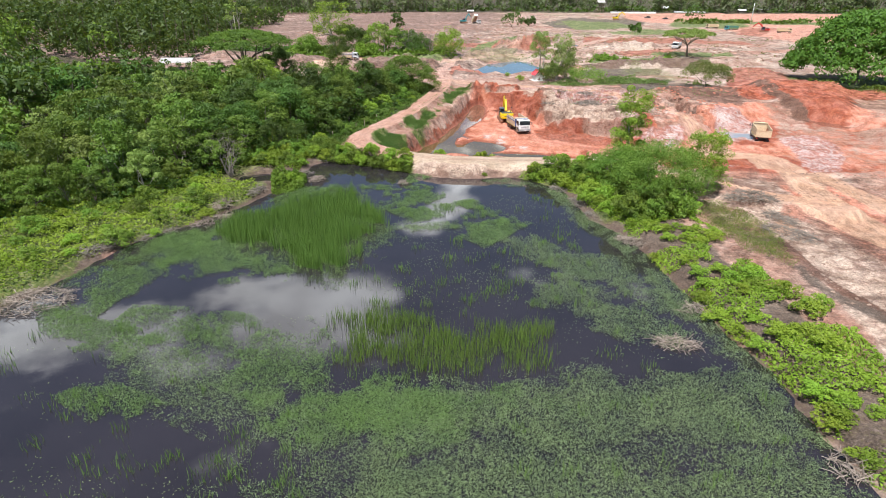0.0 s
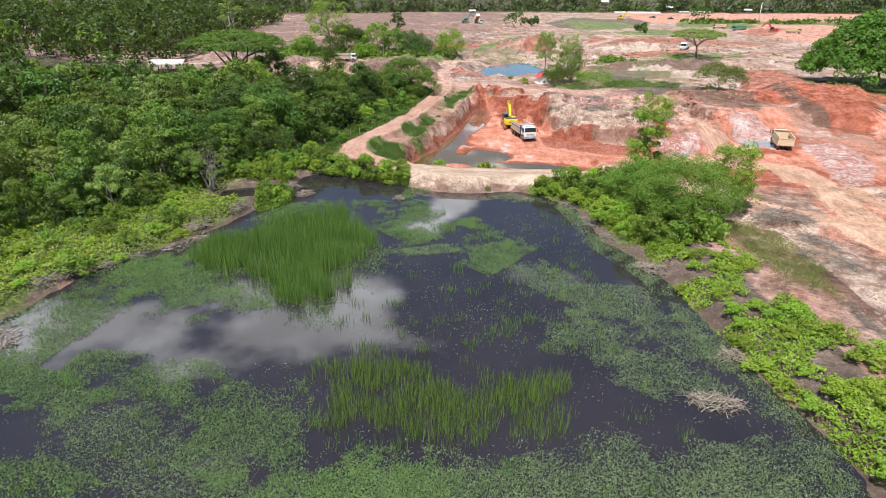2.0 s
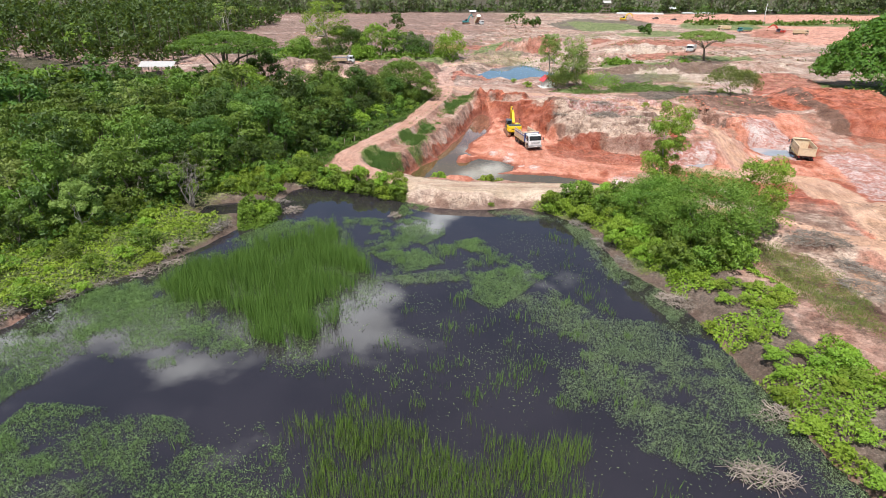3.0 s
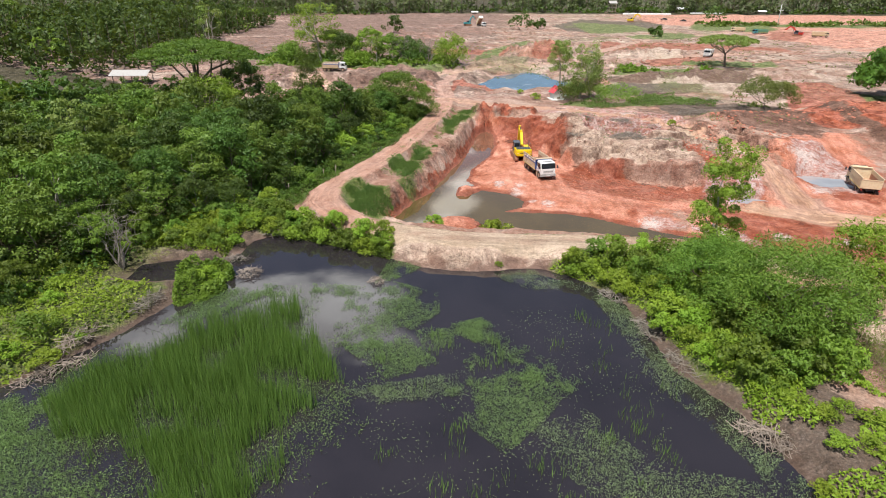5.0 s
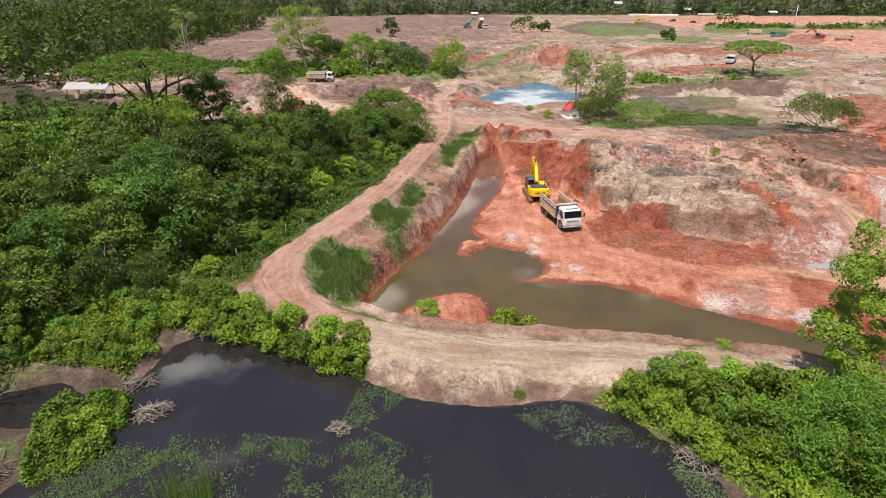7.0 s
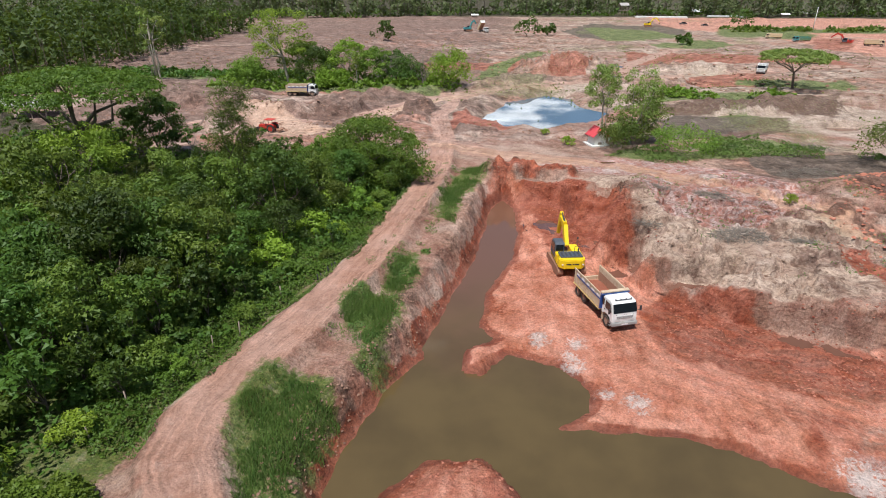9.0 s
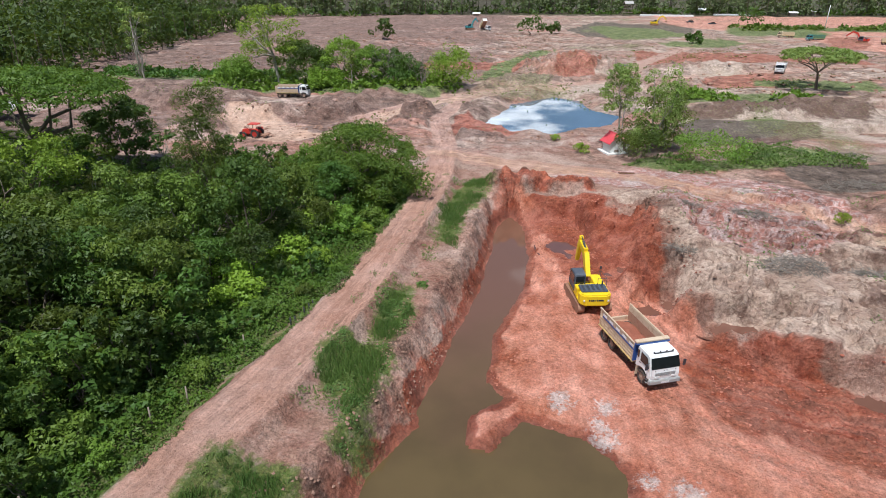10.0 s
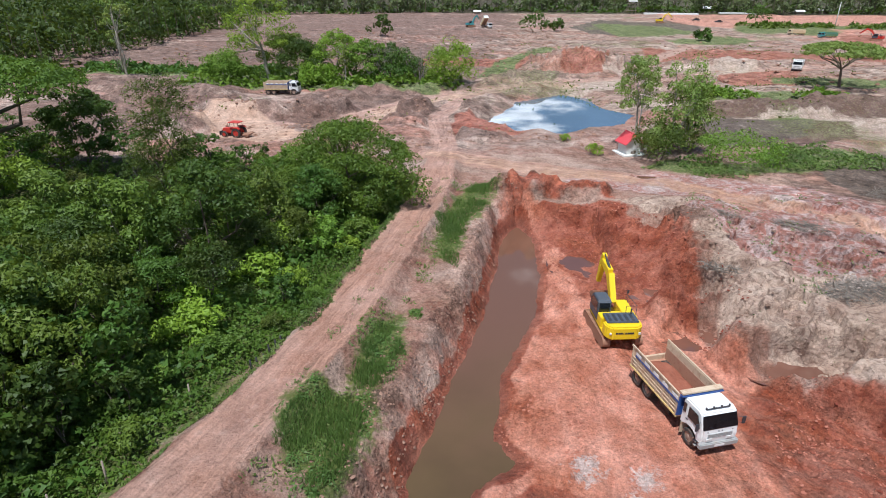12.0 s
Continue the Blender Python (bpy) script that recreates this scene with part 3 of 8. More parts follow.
    tracks = m.nt.nodes.new("ShaderNodeTexNoise")
    tracks.inputs["Scale"].default_value, tracks.inputs["Detail"].default_value, tracks.inputs["Roughness"].default_value = 1.0, 4, 0.6
    m.link(comb.outputs[0], tracks.inputs["Vector"])
    streak = m.math("MULTIPLY", m.math("SUBTRACT", tracks.outputs["Fac"], 0.5), m.ramp(lane, 0.42, 0.26, 0.0, 1.45))
    # crumbs, scrapes and damp patches; the value noise also stands in for relief shading
    n_patch, n_grit = m.noise(0.3, 6, 0.62), m.noise(5.0, 6, 0.8)
    # on brown ground this noise paints the shaded sides of turned clods
    n_clod_shade = m.noise(0.42, 8, 0.78)
    turned = m.math("MULTIPLY", m.ramp(brown, 0.0, 0.25), m.math("SUBTRACT", n_clod_shade, 0.5))
    val = m.math("ADD", m.math("MULTIPLY", m.math("SUBTRACT", n_grit, 0.5), 2.5), m.math("MULTIPLY", m.math("SUBTRACT", m.noise(1.6, 6, 0.75), 0.5), 1.0))
    val = m.math("ADD", val, m.math("MULTIPLY", m.math("ADD", m.math("SUBTRACT", n_patch, 0.5), m.math("MULTIPLY", turned, 3.2)), 1.3))
    val = m.math("MULTIPLY", val, m.ramp(m.math("MAXIMUM", m.math("MAXIMUM", road, sand), m.math("MULTIPLY", pale, 0.7)), 0.2, 0.8, 1.0, 0.5))
    val = m.math("ADD", m.math("ADD", val, streak), 1.03)
    hue = m.nt.nodes.new("ShaderNodeHueSaturation")
    m.put(hue.inputs["Value"], m.math("MINIMUM", m.math("MAXIMUM", val, 0.40), 1.75))
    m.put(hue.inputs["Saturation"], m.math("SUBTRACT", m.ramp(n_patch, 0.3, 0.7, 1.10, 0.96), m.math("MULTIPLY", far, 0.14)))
    m.link(soil, hue.inputs["Color"])
    soil = hue.outputs[0]
    soil = m.mix(wet, soil, m.mix(0.45, soil, (0.10, 0.055, 0.04)))
    m.colour(soil)
    m.put(m.b.inputs["Roughness"], m.ramp(wet, 0, 1, 0.93, 0.45))
    # relief: swells, crumbs and lumps of two sizes, flattened where wheels run
    lumps = m.math("ADD", m.math("MULTIPLY", m.voronoi(2.6).outputs["Distance"], -0.32), m.math("MULTIPLY", m.voronoi(7.0).outputs["Distance"], -0.16))
    lumps = m.math("MULTIPLY", lumps, m.math("MULTIPLY", m.ramp(m.noise(0.5, 4), 0.42, 0.62, 0.25, 1.0), m.ramp(m.math("MAXIMUM", road, sand), 0.2, 0.8, 1.0, 0.2)))
    h = m.math("ADD", m.math("MULTIPLY", m.noise(1.7, 9, 0.72), 1.0), m.math("MULTIPLY", m.noise(9, 5, 0.65), 0.3))
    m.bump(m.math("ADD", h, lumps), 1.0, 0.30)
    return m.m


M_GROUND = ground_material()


def water_material(name, colour, rough, wave, scale, spec=0.5, ior=1.33, silt=None):
    m = Mat(name, rough, spec)
    m.b.inputs["IOR"].default_value = ior
    tone = m.mix(m.ramp(m.noise(0.14, 4), 0.35, 0.7), colour, tuple(c * 0.72 for c in colour))
    if silt:
        # redder silt towards the diggings in the north
        sep = m.nt.nodes.new("ShaderNodeSeparateXYZ")
        m.link(m.geo.outputs["Position"], sep.inputs[0])
        tone = m.mix(m.ramp(m.math("ADD", sep.outputs["Y"], m.math("MULTIPLY", m.noise(0.2, 4), 14.0)), 27, 54), tone, silt)
    m.colour(tone)
    m.bump(m.noise(scale, 3, 0.5), wave, 0.02)
    return m.m


M_POND = water_material("dark_pond_water", (0.026, 0.0215, 0.0245), 0.025, 0.05, 1.6, 0.5, 1.66)
M_PITWATER = water_material("muddy_olive_water", (0.112, 0.076, 0.030), 0.04, 0.03, 2.5, 0.5, 1.68, (0.150, 0.076, 0.048))
M_PUDDLE = water_material("muddy_puddle_water", (0.185, 0.084, 0.058), 0.05, 0.03, 3, 0.5, 1.95)
# pale sky reflection painted into the base colour of a few puddles
M_PUDDLE_SKY = water_material("sky_pale_puddle_water", (0.36, 0.36, 0.37), 0.06, 0.03, 3, 0.7, 1.6)
# blue of the mirrored sky added to the pool's own colour
M_BLUEPOND = water_material("pool_water_sky_blue", (0.095, 0.150, 0.215), 0.02, 0.02, 1.5, 1.0, 2.4)


# ---- mesh tools ----
def np_mesh(name, verts, faces, mat, smooth=False):
    """A mesh from an array of places and an array of faces of one size (3 or 4 corners)."""
    verts, faces = np.asarray(verts, np.float32), np.asarray(faces, np.int32)
    me = bpy.data.meshes.new(name)
    n, k = faces.shape
    me.vertices.add(len(verts))
    me.vertices.foreach_set("co", verts.ravel())
    me.loops.add(n * k)
    me.loops.foreach_set("vertex_index", faces.ravel())
    me.polygons.add(n)
    me.polygons.foreach_set("loop_start", np.arange(0, n * k, k, dtype=np.int32))
    me.polygons.foreach_set("use_smooth", np.full(n, smooth))
    me.update(calc_edges=True)
    if mat:
        me.materials.append(mat)
    return me


def under(name, mesh, parent, label=""):
    ob = new(name, mesh)
    ob.parent = parent
    return tagged(ob, label)


def empty(name, m):
    e = new(name)
    e.matrix_world = m
    return e


def part(name, bm, material, parent, label="", bevel=0.0, smooth=False):
    if bevel:
        bmesh.ops.bevel(bm, geom=[e for e in bm.edges if e.calc_face_angle(0) > 0.5], offset=bevel, segments=2, affect="EDGES", clamp_overlap=True)
    me = bpy.data.meshes.new(name)
    bm.to_mesh(me)
    bm.free()
    if smooth:
        for p in me.polygons:
            p.use_smooth = True
    me.materials.append(material)
    return under(name, me, parent, label)


def box(bm, x0, x1, y0, y1, z0, z1):
    m = Matrix.LocRotScale(((x0 + x1) / 2, (y0 + y1) / 2, (z0 + z1) / 2), None, (x1 - x0, y1 - y0, z1 - z0))
    return bmesh.ops.create_cube(bm, size=1, matrix=m)["verts"]


def slab(bm, outline, a, b, axis="x"):
    """Extrude an outline (two coordinates) from a to b along an axis."""
    def at(u, v, w):
        return {"x": (w, u, v), "y": (u, w, v), "z": (u, v, w)}[axis]
    lo = [bm.verts.new(at(u, v, a)) for u, v in outline]
    hi = [bm.verts.new(at(u, v, b)) for u, v in outline]
    n = len(outline)
    bm.faces.new(lo)
    bm.faces.new(hi[::-1])
    for k in range(n):
        bm.faces.new((lo[k], hi[k], hi[(k + 1) % n], lo[(k + 1) % n]))
    bmesh.ops.recalc_face_normals(bm, faces=bm.faces)


def cyl(bm, a, b, r, sides=12, r2=None):
    a, b = Vector(a), Vector(b)
    d = b - a
    m = Matrix.Translation((a + b) / 2) @ d.to_track_quat("Z", "Y").to_matrix().to_4x4()
    return bmesh.ops.create_cone(bm, cap_ends=True, segments=sides, radius1=r, radius2=r if r2 is None else r2, depth=d.length, matrix=m)["verts"]


def tubes(paths, sides=5):
    """Tapered tubes along paths of (x, y, z, radius): places and four-cornered faces."""
    vs, fs, base = [], [], 0
    for p in paths:
        p = np.asarray(p, float)
        d = np.gradient(p[:, :3], axis=0)
        d /= np.linalg.norm(d, axis=1)[:, None] + 1e-9
        ref = np.where(np.abs(d[:, 2:3]) > 0.9, [[1.0, 0, 0]], [[0, 0, 1.0]])
        u = np.cross(d, ref)
        u /= np.linalg.norm(u, axis=1)[:, None] + 1e-9
        v = np.cross(d, u)
        a = np.arange(sides) * 2 * np.pi / sides
        ring = p[:, None, :3] + p[:, 3][:, None, None] * (np.cos(a)[None, :, None] * u[:, None] + np.sin(a)[None, :, None] * v[:, None])
        vs.append(ring.reshape(-1, 3))
        n = len(p)
        i, j = np.meshgrid(np.arange(n - 1), np.arange(sides), indexing="ij")
        k = (j + 1) % sides
        fs.append(np.stack([i * sides + j, i * sides + k, (i + 1) * sides + k, (i + 1) * sides + j], -1).reshape(-1, 4) + base)
        base += n * sides
    return np.concatenate(vs), np.concatenate(fs)


def leaves(rs, places, up, size, slim=0.5, spread=0.7):
    """Leaf blades at the places, facing roughly along up: places and faces."""
    n = len(places)
    nrm = up + rs.normal(0, spread, (n, 3))
    nrm /= np.linalg.norm(nrm, axis=1)[:, None] + 1e-9
    a = np.cross(nrm, rs.normal(0, 1, (n, 3)))
    a /= np.linalg.norm(a, axis=1)[:, None] + 1e-9
    b = np.cross(nrm, a)
    s = (size * rs.uniform(0.6, 1.35, n))[:, None]
    v = np.stack([places - a * s * 0.5, places + b * s * 0.5 * slim + nrm * s * 0.06, places + a * s * 0.5 - nrm * s * 0.10, places - b * s * 0.5 * slim + nrm * s * 0.06], 1)
    return v.reshape(-1, 3), np.arange(4 * n).reshape(-1, 4)


def leaf_tris(rs, places, up, size, slim=0.6, spread=0.5):
    """Pointed leaves, one triangle each, facing roughly along up."""
    n = len(places)
    nrm = up + rs.normal(0, spread, (n, 3))
    nrm /= np.linalg.norm(nrm, axis=1)[:, None] + 1e-9
    a = np.cross(nrm, rs.normal(0, 1, (n, 3)))
    a /= np.linalg.norm(a, axis=1)[:, None] + 1e-9
    s = (size * rs.uniform(0.55, 1.4, n))[:, None]
    b = np.cross(nrm, a) * s * slim * 0.5
    v = np.stack([places - a * s * 0.5 - b, places - a * s * 0.5 + b, places + a * s * 0.6 - nrm * s * 0.12], 1)
    return v.reshape(-1, 3), np.arange(3 * n).reshape(-1, 3)


def blades(rs, x, y, z, tall, wide, lean=0.25):
    """Upright grass or reed blades."""
    n = len(x)
    a = rs.uniform(0, 2 * np.pi, n)
    d = np.stack([np.cos(a), np.sin(a), 0 * a], 1)
    tip_a, tip_l = rs.uniform(0, 2 * np.pi, n), rs.uniform(0, lean, n) * tall
    foot = np.stack([x, y, z], 1)
    tip = foot + np.stack([np.cos(tip_a) * tip_l, np.sin(tip_a) * tip_l, tall], 1)
    w = (wide * 0.5)[:, None] * d
    v = np.stack([foot - w, foot + w, tip + w * 0.12, tip - w * 0.12], 1)
    return v.reshape(-1, 3), np.arange(4 * n).reshape(-1, 4)


def scatter(rs, poly, n):
    """Random places inside a polygon."""
    p = np.asarray(poly, float)
    lo, hi = p.min(0), p.max(0)
    out = []
    got = 0
    while got < n:
        q = rs.uniform(lo, hi, (max(n * 2, 64), 2))
        q = q[poly_sd(poly, q[:, 0], q[:, 1]) < 0]
        out.append(q)
        got += len(q)
        if not len(q):
            break
    return np.concatenate(out)[:n]


def area(poly):
    p = np.asarray(poly, float)
    q = np.roll(p, -1, 0)
    return abs((p[:, 0] * q[:, 1] - p[:, 1] * q[:, 0]).sum()) / 2


# ---- ground ----
def axis_steps(lo, fine_lo, fine_hi, hi, step, grow):
    mid = list(np.arange(fine_lo, fine_hi, step))
    a, s = [fine_hi], step
    while a[-1] < hi:
        s *= grow
        a.append(a[-1] + s)
    b, s = [fine_lo], step
    while b[-1] > lo:
        s *= grow
        b.append(b[-1] - s)
    return np.array(b[:0:-1] + mid + a)


EDGE = [(-14.2, 66), (-15.4, 55), (-16.4, 43), (-16.9, 37.3), (-18.8, 31.6), (-20.3, 26), (-21.0, 22), (-22.3, 16), (-23.4, 9), (-22.5, 6.5), (-26, 4), (-26.4, 0), (-31, -1.4), (-35, -3), (-34.4, -8.6), (-28.0, -9.6), (-27.8, -14), (-29.4, -19), (-32.6, -25), (-35.8, -30), (-36.8, -38), (-39.4, -45), (-47.4, -54), (-64, -66), (-78, -62),
        (-74, -28), (-54, -22), (-44, -10), (-38, 4), (-33, 18), (-29, 32), (-25, 46), (-22, 60), (-21, 72), (-15, 70)]
EDGE_N = [p for p in EDGE if p[1] > 8.0]
EDGE_S = [(-24.6, 9), (-22.5, 6.5), (-26, 4)] + [p for p in EDGE if p[1] < 3.9] + [(-36, 8)]
BANK_VINES = [(17.0, -19), (20, -14), (26, -15), (28.6, -24), (28.4, -30.5), (30.4, -34.4), (32, -39.5), (32, -46), (31.5, -58), (25.6, -58), (24.7, -50), (24.0, -46), (22.8, -42), (21.6, -38.4), (20.8, -34), (19.6, -29), (18.6, -24)]
BERM_SHRUBS = [(5.6, -0.6), (8.6, 0.7), (12, 1.1), (17, 0.8), (21, -1.2), (25.5, -5), (28, -10), (26, -16), (18.4, -20), (14.8, -15), (13.3, -8.6), (11.3, -4.4), (7.8, -2.1)]
WEST_SHRUBS = [(-24.5, 9.5), (-22, 8), (-19.4, 6.0), (-15.8, 4.0), (-11.8, 2.4), (-9.2, 1.2), (-9.4, -0.5), (-13.8, 1.0), (-18, 2.4), (-22.6, 3.8), (-26, 4)]
ISLAND = [(-27.4, -8.5), (-26.4, -4.6), (-24, -3.6), (-22.2, -6.2), (-22, -9.6), (-23.4, -12), (-26, -11.6)]
GRASS_ZONES = [
    [(-10.6, 48.5), (-11.5, 56.5), (-10.1, 64.7), (-6.9, 70.8), (-4.7, 68.4), (-7.0, 58.2), (-8.2, 53.5), (-8.0, 47.4)],
    [(-16.2, 28), (-15.0, 32), (-13.2, 31.9), (-14.0, 34), (-13.4, 37.8), (-11.1, 39.8), (-9.9, 35.7), (-10.1, 32), (-10.7, 28.6), (-10.6, 22), (-12.4, 21.6), (-13.6, 24.4), (-14.9, 26.4)],
    [(-18.2, 20), (-14.1, 19.3), (-12.4, 17), (-13, 13), (-12.4, 8.4), (-15.2, 8.2), (-17.6, 12), (-18.6, 16)]]
GRASS_ZONES += [
    [(-13.4, 7.6), (-8.6, 5.6), (0.5, 4.4), (13.8, 5.0), (20, 3.6), (20, 3.0), (13, 4.2), (0, 3.7), (-9, 4.9), (-13.6, 6.8)],
    [(27.1, -10.5), (31, -9.2), (34, -15.3), (34, -20.6), (32.8, -27), (31.4, -30.4), (29.9, -27.4), (28, -25.8), (27.9, -22.9), (26, -18.7), (26, -14.9)],
    [(13, 79), (16, 82), (26, 81), (32, 89), (44, 89), (43, 83), (35, 79), (30, 77), (23, 75), (16, 76)],
    [(38, 112), (47, 111), (45, 107), (38, 106)]]
GRASS_ZONES += [
    [(-14, 150), (-9, 183), (2, 220), (12, 228), (2, 198), (-4, 168), (-11, 145)],
    [(38, 367), (72, 341), (81, 305), (57, 282), (40, 279), (37, 323)],
    [(56, 264), (89, 286), (94, 268), (77, 248), (55, 245)],
    [(108, 346), (150, 366), (150, 314), (128, 300), (100, 308)],
    [(120, 335), (240, 345), (240, 365), (110, 362)],
    [(30, 126), (60, 128), (62, 138), (34, 136)],
    [(54, 150), (84, 146), (86, 160), (58, 160)]]
GRASS_ZONES += [
    [(74, 76), (110, 60), (112, 100), (80, 98)],
    [(-110, 140), (-60, 148), (-60, 165), (-120, 160)],
    [(-40, 124), (-20, 128), (-16, 142), (-44, 142)],
    [(-78, 128), (-40, 126), (-40, 146), (-80, 146)]]
COVER_ZONES = [EDGE, BERM_SHRUBS, WEST_SHRUBS]
PALE_ZONES = [
    [(32, 114), (43, 124), (52, 114), (71, 136), (60, 114), (46, 110), (33, 110)],
    [(8, 144), (22, 154), (19, 136), (7, 130)],
    [(53, 191), (65, 188), (57, 168), (46, 167)],
    [(7, 64), (12, 58), (12.6, 52), (11.4, 46), (11.8, 41.6), (14.4, 38.2), (19, 35.4), (26, 32.6), (33, 36), (36, 46), (28, 58), (18, 66)]]
PALE_ZONES += [
    [(33, -12), (38, -16), (41, -28), (42, -45), (42, -70), (28, -70), (29, -52), (32, -40), (32.5, -30)],
    [(24, -5), (31, -9), (37, -12), (36, -15), (29, -12), (25, -8)],
    [(22, 96), (40, 100), (78, 108), (74, 122), (30, 116)],
    [(-13, 1.4), (-6, -2.4), (6, -2), (9, 0), (22, -1), (40, -8), (40, -2), (20, 4.6), (4, 5.2), (-9, 5.4)]]
RED_ZONES = [
    [(7, 162), (13, 216), (22, 230), (24, 192), (18, 160)],
    [(40, 226), (85, 214), (77, 196), (35, 198)],
    [(41, 148), (49, 171), (72, 177), (60, 148)],
    [(-15, 100), (1, 100), (1, 96), (-7, 91), (-14, 92)],
    [(134, 292), (167, 316), (128, 243), (118, 248)],
    [(-5, 66), (6.5, 65.2), (6.5, 68.6), (-4, 70)]]
RED_ZONES += [
    [(9.2, 35), (12, 38), (17.2, 34.4), (22, 32), (30, 30), (36, 28), (36, 21), (26, 23), (18, 24.5), (11.2, 27.8), (9.4, 31)],
    [(-1, 64), (6, 64), (11, 57), (11.6, 50), (10, 44), (2, 48)],
    [(20, 14), (34, 9), (48, 4), (58, 12), (50, 20), (34, 18)],
    [(44, 62), (70, 60), (92, 64), (96, 76), (60, 78)],
    [(-34, 170), (-4, 168), (10, 190), (-30, 190)]]
RED_ZONES += [
    [(28.2, 22.9), (39.2, 23.6), (37.7, 16.7), (29.7, 8.2), (25.6, 11.3)],
    [(29.4, 47), (33.3, 39), (32.1, 30.4), (30.7, 26), (29.4, 31.8), (28.3, 40.5)],
    [(43, 37), (46, 27), (50, 28), (55, 34), (58, 44), (54, 44), (52, 36), (47, 33)],
    [(38.4, 227), (83.3, 221.5), (77, 201.4), (36.8, 188)],
    [(47.5, 167), (70.7, 181), (63.2, 162), (44.9, 148)],
    [(69, 105), (83.6, 114), (69, 86), (58.5, 76.6)],
    SPOIL]
RED_ZONES += [
    [(-6, 92), (-16, 96), (-12, 108), (-8, 104)],
    [(40, 200), (110, 200), (110, 212), (40, 212)]]
MUD_ZONES = [
    [(4, -2.5), (9, -1.2), (13.6, -4), (15.4, -9), (17, -15), (20, -20), (22.4, -30), (25.6, -46), (23.4, -46), (20, -30), (17, -20.5), (13.5, -16), (12, -9), (10.6, -5.4), (7.6, -3)],
    [(-36, -9), (-28, -9.6), (-25.4, -9), (-24.6, 2.6), (-21.6, 5.4), (-23.4, 7.2), (-28, 3), (-36, 0)],
    [(23, 102), (32, 111), (44, 110), (43, 102), (33, 91), (24, 90)]]
MUD_ZONES += [
    [(33, 79), (41, 83), (60, 80), (58, 70), (41, 69), (35, 68), (33, 70)],
    [(23, 335), (49, 405), (95, 359), (81, 305), (29, 288)],
    [(-42, -40), (-41, -31), (-38, -25), (-34.4, -19), (-32, -13), (-33, -9), (-36, -4), (-28, -1), (-26, -8), (-26, -11), (-27, -16), (-31, -23), (-35, -30), (-36, -40)],
    [(-46, -54), (-38, -44), (-36, -34), (-40, -31), (-44, -42), (-54, -54)]]
MUD_ZONES += [
    [(32, -26), (33, -33), (38, -42), (44, -56), (42, -56), (35, -41), (31, -32)],
    [(26, -4), (23, -16), (27, -31), (30, -48), (26, -56), (22, -38), (18, -22), (14, -6)]]


PINK_ZONES = [
    [(55.5, 34), (63.8, 36), (61.2, 23), (54.4, 10.5), (51.4, 11.3), (52.2, 19)],
    [(30, 31.8), (35.8, 27), (30.4, 23.2), (28.4, 26.3)],
    [(46.5, 49.6), (53, 50.4), (53.6, 38.5), (49.5, 30.5), (44.3, 30.9)],
    [(30, 30), (36, 30.7), (34.7, 26.5), (30, 24.7)],
    [(18, 17), (24, 15), (30, 12), (28, 15.5), (21, 18.6)],
    [(13, 62), (16, 50), (24, 48), (34, 56), (28, 66), (18, 70)],
    [(1, 72), (12, 66), (24, 66), (34, 60), (30, 72), (14, 76)]]
DARK_ZONES = [
    [(49, 63), (56, 70.6), (58.7, 61), (54.6, 53), (47, 53.7)],
    [(26.3, 80.9), (55, 60), (59.7, 69), (43.6, 76.4), (35.7, 82)],
    [(41.4, 70.3), (58.7, 67), (53.5, 57.2), (44, 56), (39.9, 61.5)],
    [(33, 107.7), (49.7, 106.3), (47.7, 97), (35.7, 90), (27.4, 97.4)],
    [(34, 80), (41.6, 81.8), (40.6, 70.6), (35, 67.4)],
    [(60, 385), (88, 400), (94, 347), (64, 322)],
    [(-57, 109), (-48, 112), (-46, 106), (-54, 105)]]
DARK_ZONES += [
    [(-42, 106), (-36, 106), (-32, 100), (-36, 97), (-44, 100)],
    [(-24.8, 107.6), (-22.5, 117), (-17, 111), (-18, 103)],
    [(23, 117.6), (59, 139), (72, 132), (62, 112), (50, 114), (23, 108)]]
SAND_ZONES = [
    [(-62, 93), (-57, 107), (-49, 103), (-36, 90), (-30, 96), (-29, 110), (-22, 122), (-14, 130), (-12, 127), (-20, 117), (-26, 106), (-26, 92), (-40, 84)],
    [(2, 146), (14, 142), (6, 138), (-4, 140)],
    [(35, -15.9), (36.5, -17.5), (34.3, -20), (33.3, -19)]]


def zone(polys, x, y, soft=1.0):
    out = np.zeros_like(x)
    for p in polys:
        q = np.asarray(p)
        near = (x > q[:, 0].min() - 4) & (x < q[:, 0].max() + 4) & (y > q[:, 1].min() - 4) & (y < q[:, 1].max() + 4)
        if near.any():
            u, v = x[near], y[near]
            out[near] = np.maximum(out[near], sm(soft, -soft, poly_sd(p, u, v) + 1.3 * fbm(u, v, 4, 150) + 0.6 * fbm(u, v, 1.3, 151)))
    return out


gx = axis_steps(-1500, -40, 50, 1500, 0.55, 1.06)
gx = np.concatenate([gx[gx < -16.5], np.arange(-16.4, 30, 0.25), gx[gx > 30.1]])
gy = axis_steps(-900, -50, 120, 1700, 0.6, 1.05)
gy = np.concatenate([gy[gy < 6], np.arange(6.1, 68, 0.25), gy[gy > 68.1]])
GX, GY = np.meshgrid(gx, gy, indexing="ij")
fx, fy = GX.ravel(), GY.ravel()
fz = height(fx, fy)
ni, nj = GX.shape
ii, jj = np.meshgrid(np.arange(ni - 1), np.arange(nj - 1), indexing="ij")
